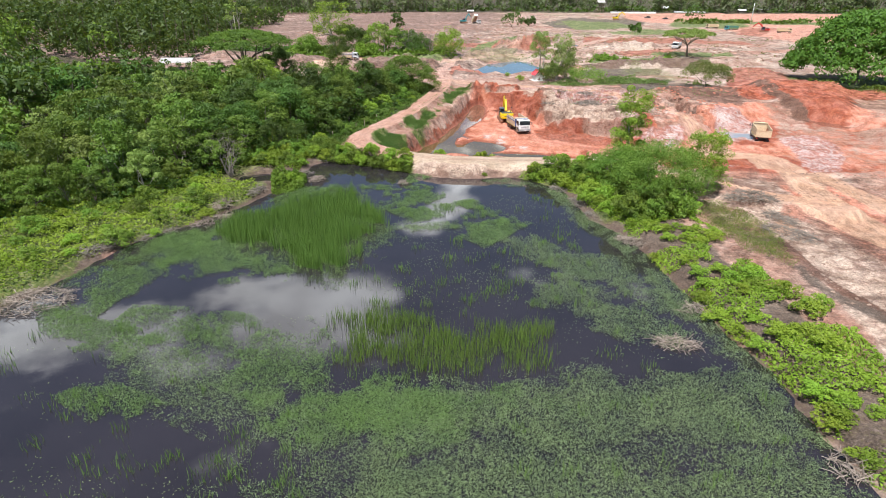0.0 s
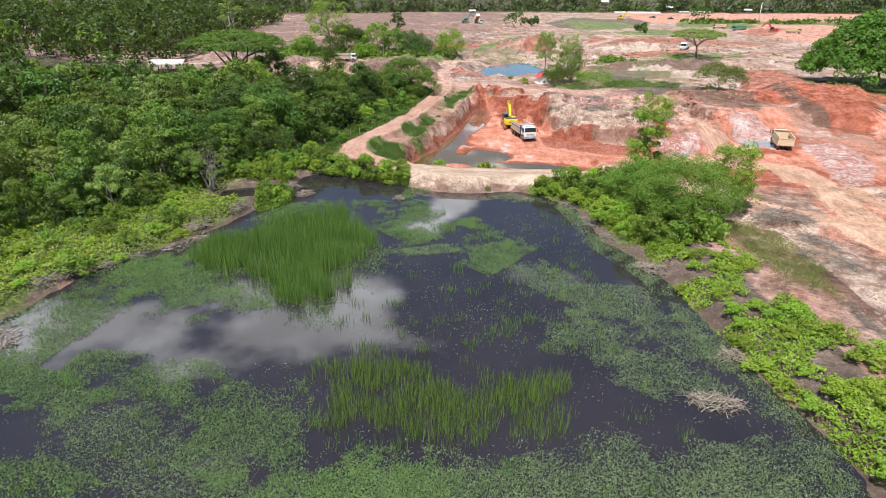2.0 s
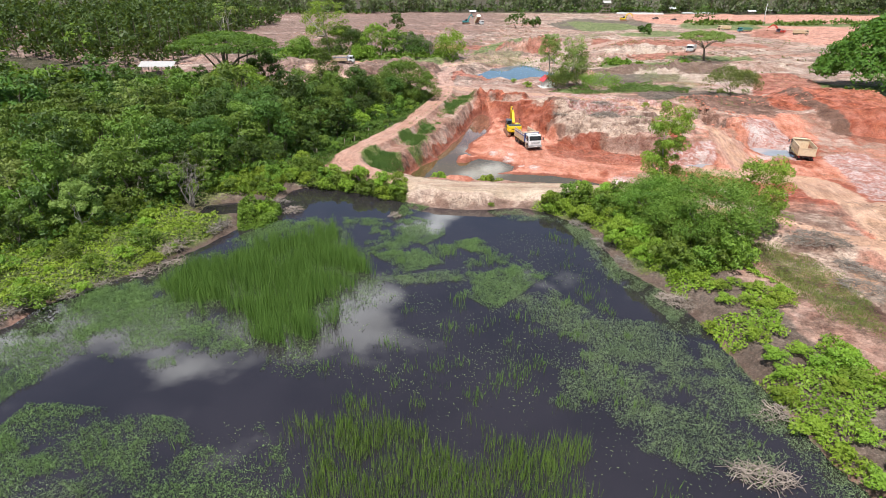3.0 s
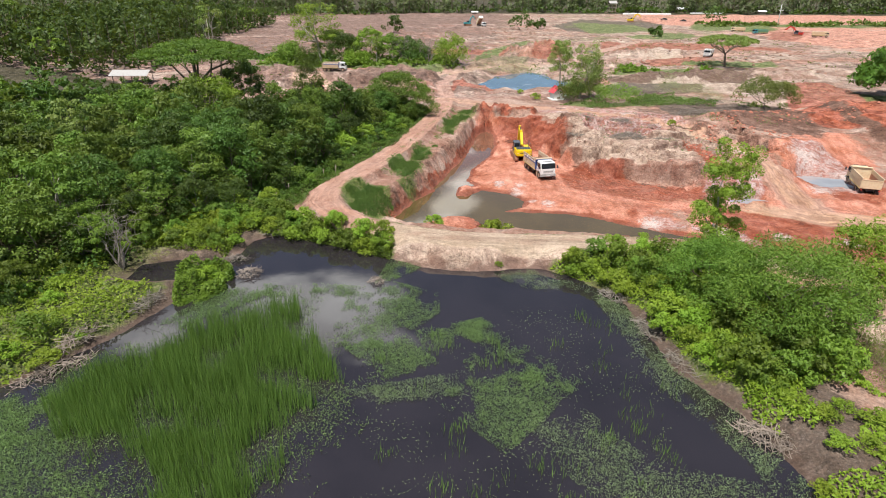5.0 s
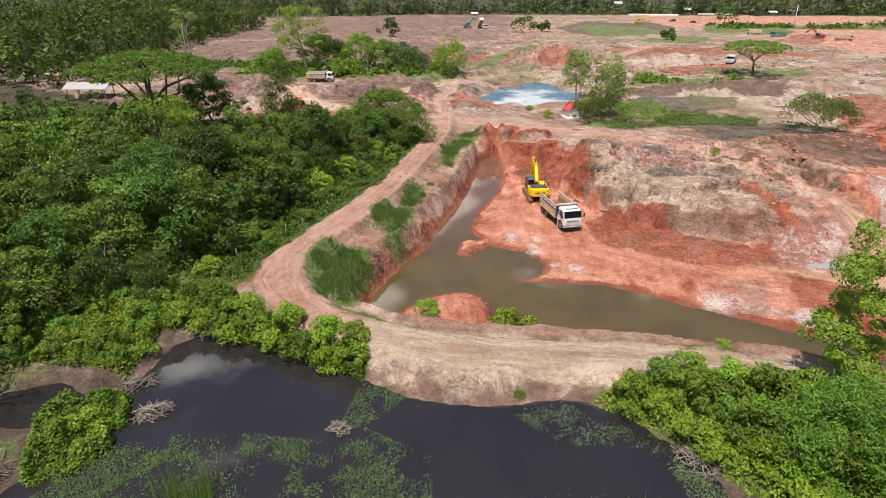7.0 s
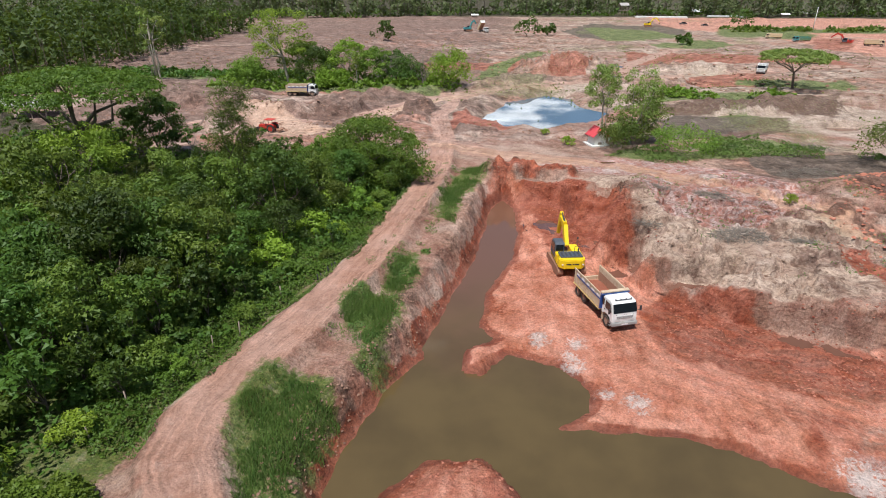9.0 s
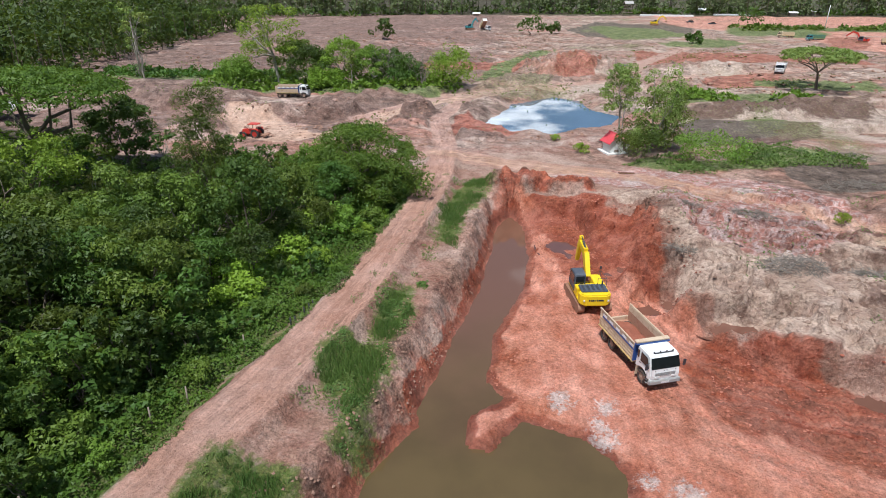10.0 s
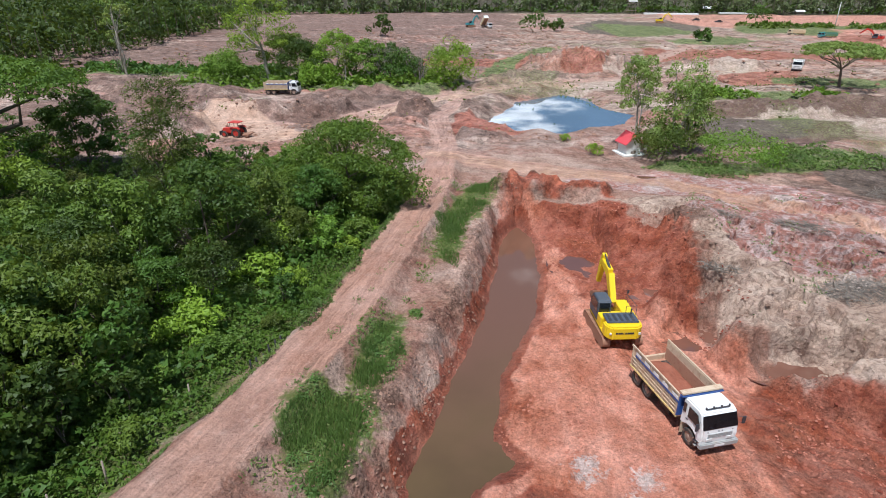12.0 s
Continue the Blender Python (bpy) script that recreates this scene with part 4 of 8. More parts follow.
quads = np.stack([ii * nj + jj, (ii + 1) * nj + jj, (ii + 1) * nj + jj + 1, ii * nj + jj + 1], -1).reshape(-1, 4)
ground_me = np_mesh("ground", np.stack([fx, fy, fz], 1), quads, M_GROUND, True)
quad_x, quad_y = fx[quads[:, 0]], fy[quads[:, 0]]
quad_sd = poly_sd(PIT, quad_x, quad_y)
raw = (quad_x > -16.5) & (quad_x < 30) & (quad_y > 6) & (quad_y < 68) & ((np.abs(quad_sd + 1.4) < 2.4) | ((quad_sd < 0) & (quad_y > 44) & (quad_x > 0)) | ((quad_sd > 0) & (quad_x > 10) & (quad_y > 34)))
raw |= (quad_sd < 0) & (poly_sd([(9.4, 34), (12, 38), (20, 34), (30, 31), (30, 22), (24, 23.5), (14, 27.5)], quad_x, quad_y) < 0)
ground_me.polygons.foreach_set("use_smooth", ~raw)
pit_sd, pond_sd = poly_sd(PIT, fx, fy), np.minimum(poly_sd(POND, fx, fy), poly_sd(INLET, fx, fy))
wat_sd = poly_sd(PIT_WATER, fx, fy)
z_road = np.maximum.reduce([sm(2.4, 1.2, line_d(ROAD, fx, fy)), 0.8 * sm(3.4, 1.6, line_d(FIELD_ROAD, fx, fy)), 0.8 * sm(4, 2, line_d(FIELD_ROAD_B, fx, fy)), 0.75 * sm(4.0, 1.8, line_d(HAUL_B, fx, fy))])
z_orange = np.maximum(sm(6, 3, line_d(HAUL, fx, fy)), (0.75 - 0.45 * sm(16, 26, fx) * sm(-0.2, 0.25, fbm(fx, fy, 9, 174))) * sm(0.5, -1.5, pit_sd))
z_orange = np.maximum(z_orange, 0.52 * sm(24, 34, fx) * sm(62, 44, fy) * sm(-24, -6, fy) * (0.7 + 0.6 * fbm(fx, fy, 9, 178)))
left_bank = sm(-4, -5.5, fx) * sm(-3.4, -2.6, pit_sd)
z_orange = z_orange * (1 - 0.45 * left_bank)
z_orange = np.maximum(z_orange, 0.8 * zone([[(107, 548), (311, 541), (420, 480), (420, 200), (134, 200), (125, 226), (122, 262), (119, 302), (83, 371)], [(36.8, -10.4), (40.7, -14), (36.8, -21.5), (34.7, -20), (35.6, -15.3)]], fx, fy, 6.0))
z_red = np.maximum((0.30 + 0.45 * fbm(fx, fy, 5, 185) + 0.25 * fbm(fx, fy, 1.6, 186)) * sm(0.5, -1.5, pit_sd) * (1 - left_bank), 1.0 * zone(RED_ZONES, fx, fy, 1.6))
z_red = np.maximum(z_red, 0.85 * sm(-0.4, -1.2, pit_sd) * sm(1.15, 0.45, wat_sd + 0.5 * fbm(fx, fy, 1.5, 172)))
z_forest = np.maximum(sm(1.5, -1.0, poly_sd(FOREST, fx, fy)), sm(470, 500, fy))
z_grass = np.maximum.reduce([0.8 * zone(GRASS_ZONES[:4] + GRASS_ZONES[5:], fx, fy, 1.3), 0.5 * zone(GRASS_ZONES[4:5], fx, fy, 2.5), 0.72 * zone(COVER_ZONES, fx, fy, 0.8), 0.5 * sm(6, 0, poly_sd(FOREST, fx, fy)) * sm(1.6, 2.6, line_d(ROAD, fx, fy)) * sm(72, 60, fy), 0.36 * sm(60, 90, np.hypot(fx, fy - 30)) * sm(-60, 0, fx)])
far_f = sm(60, 90, np.hypot(fx, fy - 20))
z_grass = np.maximum(z_grass, far_f * sm(0.10, 0.42, fbm(fx, fy, 34, 160)) * sm(-80, 10, fx) * sm(480, 440, fy) * 0.5)
z_brown = np.maximum(far_f * (0.30 + 0.5 * sm(-0.3, 0.25, fbm(fx, fy, 26, 165))) * (0.22 + 0.70 * sm(10, -30, fx)), 0.5 * sm(72, 90, fy) * sm(0, 0.4, fbm(fx, fy, 9, 167)))
WHITE_SPOTS = [(0.7, 29.9, 0.9), (3.6, 29.3, 1), (3.2, 26.6, 1.3), (1.5, 25.7, 0.8), (33.6, 27.7, 1.4), (47.7, 35.4, 1.6), (7.2, 22.6, 1.3), (5.2, 23.4, 0.9), (0.6, 29.6, 1.2), (3.0, 27.6, 1.0), (19.5, 17.2, 2.0), (45, 31, 2.4), (52.5, 38.4, 2.6), (47, 43, 3.0), (27, 15, 1.6), (33, 13, 1.4), (24, 66, 2.0), (18, 62, 2.0), (40, 12, 2.2), (12, 70, 2.0), (22, 47, 2.0), (37, 42, 2.2)]
z_white = np.zeros_like(fx)
for wx, wy, wr in WHITE_SPOTS:
    z_white = np.maximum(z_white, 0.7 * np.exp(-(((fx - wx) ** 2 + (fy - wy) ** 2) / wr**2)))
z_brown = np.maximum(z_brown, 0.85 * sm(15, -15, fx) * sm(138, 150, fy) * (0.55 + 0.45 * sm(-0.3, 0.2, fbm(fx, fy, 16, 176))))
z_brown = np.maximum(z_brown, sm(20, 32, fx) * sm(92, 70, fy) * sm(-6, 2, pit_sd) * (0.36 + 0.22 * sm(-0.1, 0.3, fbm(fx, fy, 11, 175))))
ruts = np.zeros_like(fx)
for line, span in ((HAUL, 4.5), (HAUL_C, 3.5), (SAND_TRACK, 2.4), (HAUL_B, 4.0), (ROAD, 1.7), ([(9, 36), (16, 31), (26, 27), (36, 23)], 4.5), ([(4, 30), (12, 25), (22, 21), (36, 19)], 4.0)):
    dl = line_d(line, fx, fy)
    ruts = np.maximum(ruts, sm(span, span * 0.6, dl) * sm(0.15, 0.9, np.sin(dl * 4.6 + 1.5 * fbm(fx, fy, 6, 170))) * sm(-0.5, 0.3, fbm(fx, fy, 5, 171)))
# heaps browner than the field, the dark also replacing their weak shading
for hx, hy, ha, hb, ht in HEAPS:
    z_brown = np.maximum(z_brown, 1.0 * np.exp(-((fx - hx) / (1.1 * ha)) ** 2 - ((fy - hy) / (1.1 * hb)) ** 2) * (0.0 if ht > 2 or hx > 20 else 1.0))
z_brown = np.maximum(z_brown, 0.62 * sm(1.7, 0.4, pond_sd + 0.8 * fbm(fx, fy, 2.2, 173)) * sm(-8, -3, fy))
z_brown = np.maximum(z_brown, 0.55 * zone(PALE_ZONES[3:4], fx, fy, 1.6) * sm(0.05, 0.35, fbm(fx, fy, 5, 177)))
z_brown = np.maximum(z_brown, 0.34 * sm(0.6, -0.3, pit_sd) * sm(-3.2, -1.2, pit_sd) * sm(-4, -6, fx))
lane = np.minimum.reduce([line_d(ROAD, fx, fy) * 1.35, line_d(HAUL, fx, fy), line_d(HAUL_C, fx, fy), line_d(SAND_TRACK, fx, fy), line_d(HAUL_B, fx, fy), line_d([(9, 36), (16, 31), (26, 27), (36, 23)], fx, fy), line_d(FIELD_ROAD, fx, fy), line_d([(6, 44), (8, 36), (12, 29), (22, 21), (36, 19)], fx, fy)]) / 10
wobble = 0.5 * fbm(fx, fy, 2.5, 179)
z_sand = np.maximum.reduce([0.9 * sm(2.6, 1.3, line_d(SAND_TRACK, fx, fy) + wobble), 0.8 * sm(3.2, 1.4, line_d(HAUL, fx, fy) + wobble) * sm(30, 20, fy), 0.75 * sm(2.6, 1.2, line_d(HAUL_C, fx, fy) + wobble), 0.55 * sm(3.4, 1.4, line_d(HAUL_B, fx, fy) + wobble), zone(SAND_ZONES, fx, fy, 1.5)])
z_dark = np.maximum.reduce([0.8 * zone(DARK_ZONES, fx, fy, 2.0), 0.8 * sm(1.3, 0.5, line_d(MEADOW_TRACK, fx, fy) + wobble), 0.9 * sm(2.4, 0.8, line_d([(64.4, 75), (65.3, 62), (65.5, 50)], fx, fy) + 2 * wobble), 0.7 * sm(1.6, 0.5, line_d([(26.2, 54), (35.4, 53.7), (37.2, 45.4)], fx, fy) + 2 * wobble)])
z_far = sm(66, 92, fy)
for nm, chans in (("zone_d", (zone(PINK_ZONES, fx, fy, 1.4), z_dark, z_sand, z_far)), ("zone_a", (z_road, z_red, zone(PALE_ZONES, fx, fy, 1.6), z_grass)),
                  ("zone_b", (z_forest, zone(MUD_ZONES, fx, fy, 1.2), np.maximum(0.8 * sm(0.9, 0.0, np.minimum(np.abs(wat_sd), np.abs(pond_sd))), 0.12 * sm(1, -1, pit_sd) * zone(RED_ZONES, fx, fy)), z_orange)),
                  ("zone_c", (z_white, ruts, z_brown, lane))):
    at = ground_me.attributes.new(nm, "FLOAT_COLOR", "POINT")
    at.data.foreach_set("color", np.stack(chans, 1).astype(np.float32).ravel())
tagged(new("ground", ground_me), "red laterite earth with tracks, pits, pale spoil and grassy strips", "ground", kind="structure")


def water_sheet(name, poly, z, mat, label, grow=1.2):
    p = np.asarray(poly, float)
    q, r = np.roll(p, -1, 0), np.roll(p, 1, 0)
    d = q - r
    d /= np.linalg.norm(d, axis=1)[:, None]
    ccw = ((p[:, 0] * q[:, 1] - q[:, 0] * p[:, 1]).sum() > 0)
    nrm = np.stack([d[:, 1], -d[:, 0]], 1) * (1 if ccw else -1)
    bm = bmesh.new()
    f = bm.faces.new([bm.verts.new((x, y, z)) for x, y in p + nrm * grow])
    bmesh.ops.triangulate(bm, faces=[f])
    bmesh.ops.recalc_face_normals(bm, faces=bm.faces)
    if bm.faces[:][0].normal.z < 0:
        bmesh.ops.reverse_faces(bm, faces=bm.faces)
    me = bpy.data.meshes.new(name)
    bm.to_mesh(me)
    bm.free()
    me.materials.append(mat)
    return tagged(new(name, me), label, "water", kind="structure")


water_sheet("water_pond", POND, WATER_Z, M_POND, "dark still pond water reflecting clouds", 1.0)
water_sheet("water_inlet", INLET, WATER_Z - 0.01, M_POND, "dark shaded water in a small inlet", 0.6)
water_sheet("water_pit", PIT_WATER, PIT_WATER_Z, M_PITWATER, "murky olive-brown water in the dug trench", 0.5)
water_sheet("water_pool", POND2, POND2_Z, M_BLUEPOND, "pool among red earth, the reflected sky's blue partly in its colour", 2.0)
for num, (cx, cy, ra, rb, a, z) in enumerate(PUDDLES):
    ring = []
    for k in range(20):
        t = k * math.pi / 10
        u, v = 1.6 * ra * math.cos(t), 1.6 * rb * math.sin(t)
        c, q = math.cos(radians(a)), math.sin(radians(a))
        ring.append((cx + u * c - v * q, cy + u * q + v * c))
    water_sheet("water_puddle", ring, z, M_PUDDLE_SKY if num < 3 else M_PUDDLE, "shallow muddy puddle on bare red soil", 0.0)


# ---- trees and plants ----
def crown_leaves(rs, clumps, per, size, slim=0.5):
    """Leaves on the outer, upper side of clumps (x, y, z, radius, flatness)."""
    c = np.repeat(np.asarray(clumps, float), per, 0)
    n = len(c)
    d = rs.normal(0, 1, (n, 3))
    d[:, 2] = d[:, 2] * 0.8 + 0.42
    d /= np.linalg.norm(d, axis=1)[:, None]
    r = c[:, 3:4] * rs.uniform(0.62, 1.08, (n, 1)) ** 0.6
    p = c[:, :3] + d * r * np.stack([np.ones(n), np.ones(n), c[:, 4]], 1)
    return leaf_tris(rs, p, d + [0, 0, 0.35], np.full(n, size), slim * 1.2)


def limb(rs, a, b, r0, r1, sag=0.12, n=5):
    a, b = np.asarray(a, float), np.asarray(b, float)
    t = np.linspace(0, 1, n)[:, None]
    p = a + (b - a) * t + rs.normal(0, sag * np.linalg.norm(b - a) * 0.35, (n, 3)) * (t * (1 - t) * 4)
    return np.concatenate([p, r0 + (r1 - r0) * t], 1)


def tree(name, seed, tall, radius, leaf, bark, style="round", clumps=30, per=80, size=0.34, label="", bare=0.0, slim=0.5, category="tree", m=None):
    """One tree at the origin: a tapered trunk with limbs and a crown of many leaf clumps."""
    rs = np.random.RandomState(seed)
    top = empty(name, m or Matrix())
    cl, paths = [], []
    fork = tall * {"round": 0.32, "umbrella": 0.42, "tall": 0.5, "column": 0.12, "open": 0.4, "bush": 0.04, "dome": 0.22, "leafy": 0.15, "full": 0.2}[style]
    bend = rs.normal(0, 0.04 * tall, 2)
    trunk_r = max(0.05, 0.022 * tall) * {"umbrella": 1.5, "tall": 0.55}.get(style, 1)
    fork_at = np.array([bend[0], bend[1], fork])
    paths.append(limb(rs, (0, 0, -0.3), fork_at, trunk_r * 1.25, trunk_r * 0.8, 0.05))
    n_limb = {"round": 7, "umbrella": 9, "tall": 6, "column": 5, "open": 8, "bush": 2, "dome": 10, "leafy": 5, "full": 4}[style]
    for k in range(clumps):
        a, q = rs.uniform(0, 2 * np.pi), math.sqrt(rs.uniform(0.02, 1))
        if style == "umbrella":
            z = tall * (0.98 - 0.17 * q * q) - rs.uniform(0, 0.05) * tall
            cr, fl = radius * rs.uniform(0.10, 0.18), 0.36
        elif style == "dome":
            z = tall * (1.0 - 0.72 * q ** 2.4) - rs.uniform(0, 0.10) * tall
            cr, fl = radius * rs.uniform(0.12, 0.20), 0.55
        elif style == "full":
            z = tall * (0.22 + 0.72 * math.sqrt(1 - 0.92 * q * q)) - rs.uniform(0, 0.42) ** 1.6 * tall
            cr, fl = radius * rs.uniform(0.17, 0.32), 0.66
        elif style == "leafy":
            z = tall * rs.uniform(0.10, 1.0)
            q *= 1.0 - 0.55 * max(0.0, z / tall - 0.35)
            cr, fl = radius * rs.uniform(0.16, 0.34), 0.9
        elif style == "column":
            z = tall * rs.uniform(0.12, 1.0)
            q *= 0.25 + 0.75 * (1 - z / tall)
            cr, fl = radius * rs.uniform(0.25, 0.42), 1.3
        elif style == "tall":
            z = tall * rs.uniform(0.45, 1.0)
            q *= 1.1 - 0.6 * abs(z / tall - 0.7) / 0.3
            cr, fl = radius * rs.uniform(0.2, 0.36), 0.75
        elif style == "open":
            z = tall * rs.uniform(0.45, 1.0)
            cr, fl = radius * rs.uniform(0.16, 0.30), 0.6
        elif style == "bush":
            z = tall * (0.25 + 0.7 * rs.uniform(0, 1) * (1 - 0.55 * q * q))
            cr, fl = radius * rs.uniform(0.24, 0.42), 0.8
        else:
            z = tall * (0.40 + 0.55 * rs.uniform(0.1, 1) ** 0.7 * (1 - 0.45 * q * q))
            cr, fl = radius * rs.uniform(0.22, 0.38), 0.75
        cl.append((bend[0] + q * radius * math.cos(a), bend[1] + q * radius * math.sin(a), z, cr, fl))
    order = rs.permutation(clumps)[:n_limb]
    for k in order:
        e = np.array(cl[k][:3]) - [0, 0, cl[k][3] * 0.3]
        paths.append(limb(rs, fork_at, e, trunk_r * 0.6, trunk_r * 0.15, 0.2, 4))
        mid = paths[-1][2][:3]
        near = sorted(range(clumps), key=lambda j: np.linalg.norm(np.array(cl[j][:3]) - mid))[:2]
        for j in near:
            paths.append(limb(rs, mid, np.array(cl[j][:3]), trunk_r * 0.28, trunk_r * 0.08, 0.2, 3))
    keep = [c for c in cl if rs.rand() >= bare]
    v, f = tubes(paths, 3 if tall < 9 else 4)
    under("trunk", np_mesh("trunk", v, f, bark, True), top, "")
    v, f = crown_leaves(rs, keep, per, size, slim)
    under("crown", np_mesh("crown", v, f, leaf), top, "")
    return tagged(top, label, category)


def bare_tree(name, seed, tall, spread, label, bark):
    """A leafless shrub or dead tree: a fan of forking twigs."""
    rs = np.random.RandomState(seed)
    top = empty(name, Matrix())
    paths = []
    for k in range(9):
        a, o = rs.uniform(0, 2 * np.pi), rs.uniform(0.2, 1)
        e = np.array([math.cos(a) * spread * o, math.sin(a) * spread * o, tall * rs.uniform(0.6, 1)])
        p = limb(rs, (0, 0, -0.2), e, 0.035 * tall ** 0.6, 0.01, 0.15, 6)
        paths.append(p)
        for i in range(5):
            s = p[rs.randint(2, 6)][:3]
            q = limb(rs, s, s + rs.normal(0, 1, 3) * [0.35, 0.35, 0.25] * spread + [0, 0, tall * 0.12], 0.02, 0.008, 0.2, 4)
            paths.append(q)
            for _ in range(2):
                u = q[2][:3]
                paths.append(limb(rs, u, u + rs.normal(0, 0.22 * spread, 3), 0.014, 0.006, 0.2, 3))
    v, f = tubes(paths, 4)
    under("brushwood", np_mesh("brushwood", v, f, bark), top)
    return tagged(top, label, "dead shrub")


def place(x, y, turn=0.0, scale=1.0, dz=0.0, sz=1.0):
    return Matrix.LocRotScale((x, y, hz(x, y) - 0.05 + dz), Euler((0, 0, turn)), (scale, scale, scale * sz))


def put_copy(src, x, y, turn, scale, sz=1.0, dz=0.0):
    ob = copy_thing(src, Matrix())
    ob.matrix_basis = place(x, y, turn, scale, dz, sz)
    return ob


rs0 = np.random.RandomState(5)
KINDS = [
    tree("forest_tree", 11, 8.0, 3.3, M_LEAF_WOOD, M_BARK, "full", 44, 112, 0.26, "leafy mid-green woodland tree with a rounded crown"),
    tree("forest_tree", 12, 8.6, 3.5, M_LEAF_DARK, M_BARK, "full", 46, 112, 0.26, "dark green woodland tree with a dense crown"),
    tree("forest_tree", 13, 7.2, 3.0, M_LEAF_PALE, M_BARK_PALE, "full", 42, 104, 0.24, "olive-green woodland tree with an open crown", bare=0.12),
    tree("forest_tree", 14, 7.8, 2.9, M_LEAF_WOOD, M_BARK_PALE, "leafy", 48, 96, 0.26, "upright mid-green woodland tree"),
    tree("forest_tree", 15, 6.2, 2.8, M_LEAF, M_BARK, "full", 40, 104, 0.24, "bright green young woodland tree"),
    tree("forest_tree", 16, 7.8, 3.2, M_LEAF_WOOD, M_BARK_PALE, "full", 44, 106, 0.26, "green woodland tree with gaps in its crown", bare=0.18),
]
DEEP = [
    tree("forest_tree", 17, 8.2, 3.3, M_LEAF_WOOD, M_BARK, "full", 40, 62, 0.36, "leafy mid-green tree deep in the woodland"),
    tree("forest_tree", 18, 8.4, 3.4, M_LEAF_DARK, M_BARK, "full", 40, 62, 0.36, "dark green tree deep in the woodland"),
    tree("forest_tree", 19, 7.4, 3.1, M_LEAF_PALE, M_BARK_PALE, "full", 38, 60, 0.34, "olive-green tree deep in the woodland", bare=0.12),
]
SHRUBS = [
    tree("forest_shrub", 21, 2.8, 1.7, M_LEAF_WOOD, M_BARK, "bush", 20, 58, 0.27, "leafy green shrub in the undergrowth", category="shrub"),
    tree("forest_shrub", 22, 3.6, 1.9, M_LEAF, M_BARK, "bush", 21, 58, 0.28, "mid-green shrub in the undergrowth", category="shrub"),
    tree("forest_shrub", 23, 2.2, 1.6, M_VINE, M_BARK, "bush", 20, 62, 0.24, "bright green shrub with broad leaves", category="shrub"),
    tree("forest_shrub", 24, 4.4, 1.9, M_LEAF_DARK, M_BARK, "leafy", 22, 56, 0.28, "dark green sapling in the undergrowth", category="shrub"),
]
FAR = [
    tree("field_tree", 31, 13, 4.6, M_LEAF_DARK, M_BARK, "tall", 24, 28, 0.9, "tall dark green tree behind the woodland"),
    tree("field_tree", 32, 11, 4.4, M_LEAF, M_BARK, "round", 24, 28, 0.86, "leafy green tree behind the woodland"),
    tree("field_tree", 33, 12, 4.2, M_LEAF_DARK, M_BARK_PALE, "open", 26, 26, 0.82, "pale-barked open-crowned tree behind the woodland", bare=0.2),
]


def thin(pts, gap):
    out = []
    for p in pts:
        if all((p[0] - q[0]) ** 2 + (p[1] - q[1]) ** 2 > gap * gap for q in out):
            out.append(p)
    return out


def used(kinds):
    """Which of the models have been placed; the first use takes the model itself."""
    return {id(k): False for k in kinds}


taken = used(KINDS + DEEP + SHRUBS + FAR)


def plant(kind, x, y, turn, scale, sz=1.0, group="", dz=0.0):
    if not taken[id(kind)]:
        taken[id(kind)] = True
        kind.matrix_basis = place(x, y, turn, scale, dz, sz)
        ob = kind
    else:
        ob = put_copy(kind, x, y, turn, scale, sz, dz)
    return tagged(ob, group=group)


# woodland west of the track: low and shrubby at the edge, taller behind
HOUSE_AT = (-97, 93)
near_wood = [(-14.6, 66), (-16.4, 48), (-18.4, 37), (-20.6, 29), (-22.6, 21), (-25.4, 10), (-28, 4.5), (-32.5, 0), (-34.6, -8.2), (-37, -15.8), (-41, -21), (-45.3, -25), (-50, -28.6), (-66, -40), (-66, 70), (-22, 74)]
pts = np.concatenate([scatter(rs0, near_wood, 3000), scatter(rs0, FOREST, 2600)])
n_near = 3000
pts = thin(pts[:n_near], 3.15) + thin(pts[n_near:][pts[n_near:][:, 0] < -66], 3.9)
for x, y in pts:
    d = -float(poly_sd(FOREST, np.array([x]), np.array([y]))[0])
    near = math.hypot(x, y - 15)
    if d < (1.2 if y < 8 else 6.0 if y < 40 else 6.0 - 0.26 * min(y - 40, 10)) or near > 125 or math.hypot(x - HOUSE_AT[0], y - HOUSE_AT[1]) < 12 or math.hypot(x + 82, y - 90) < 14 or math.hypot(x + 59, y - 60) < 3 or (y > 68 and x > -56) or y > 77 - 0.05 * abs(x + 30):
        continue
    track_side = x > -46 and y > -2
    k = rs0.choice(6, p=([0.14, 0.52, 0.02, 0.12, 0.04, 0.16] if y < 36 else [0.22, 0.32, 0.06, 0.14, 0.08, 0.18]) if track_side else [0.27, 0.16, 0.18, 0.14, 0.13, 0.12])
    s = min(0.50 + 0.06 * d, 1.0) * rs0.uniform(0.7, 1.2)
    cap = 21.0 - 0.30 * math.hypot(x + 4.3, y - 6) if y > 42 else 12.0
    cap = max(cap, 3.4)
    if near > 70:
        plant(FAR[rs0.choice(3)], x, y, rs0.uniform(0, 6.28), min(rs0.uniform(0.65, 1.0), (cap + 2.0 if y > 42 else 12) / 12), group="woodland trees")
    else:
        s = min(s, cap / 7.6)
        kind = DEEP[(0, 1, 2, 0, 0, 0)[k]] if x < -44 and y > -8 else KINDS[k]
        plant(kind, x, y, rs0.uniform(0, 6.28), s, rs0.uniform(0.85, 1.15), "woodland trees")
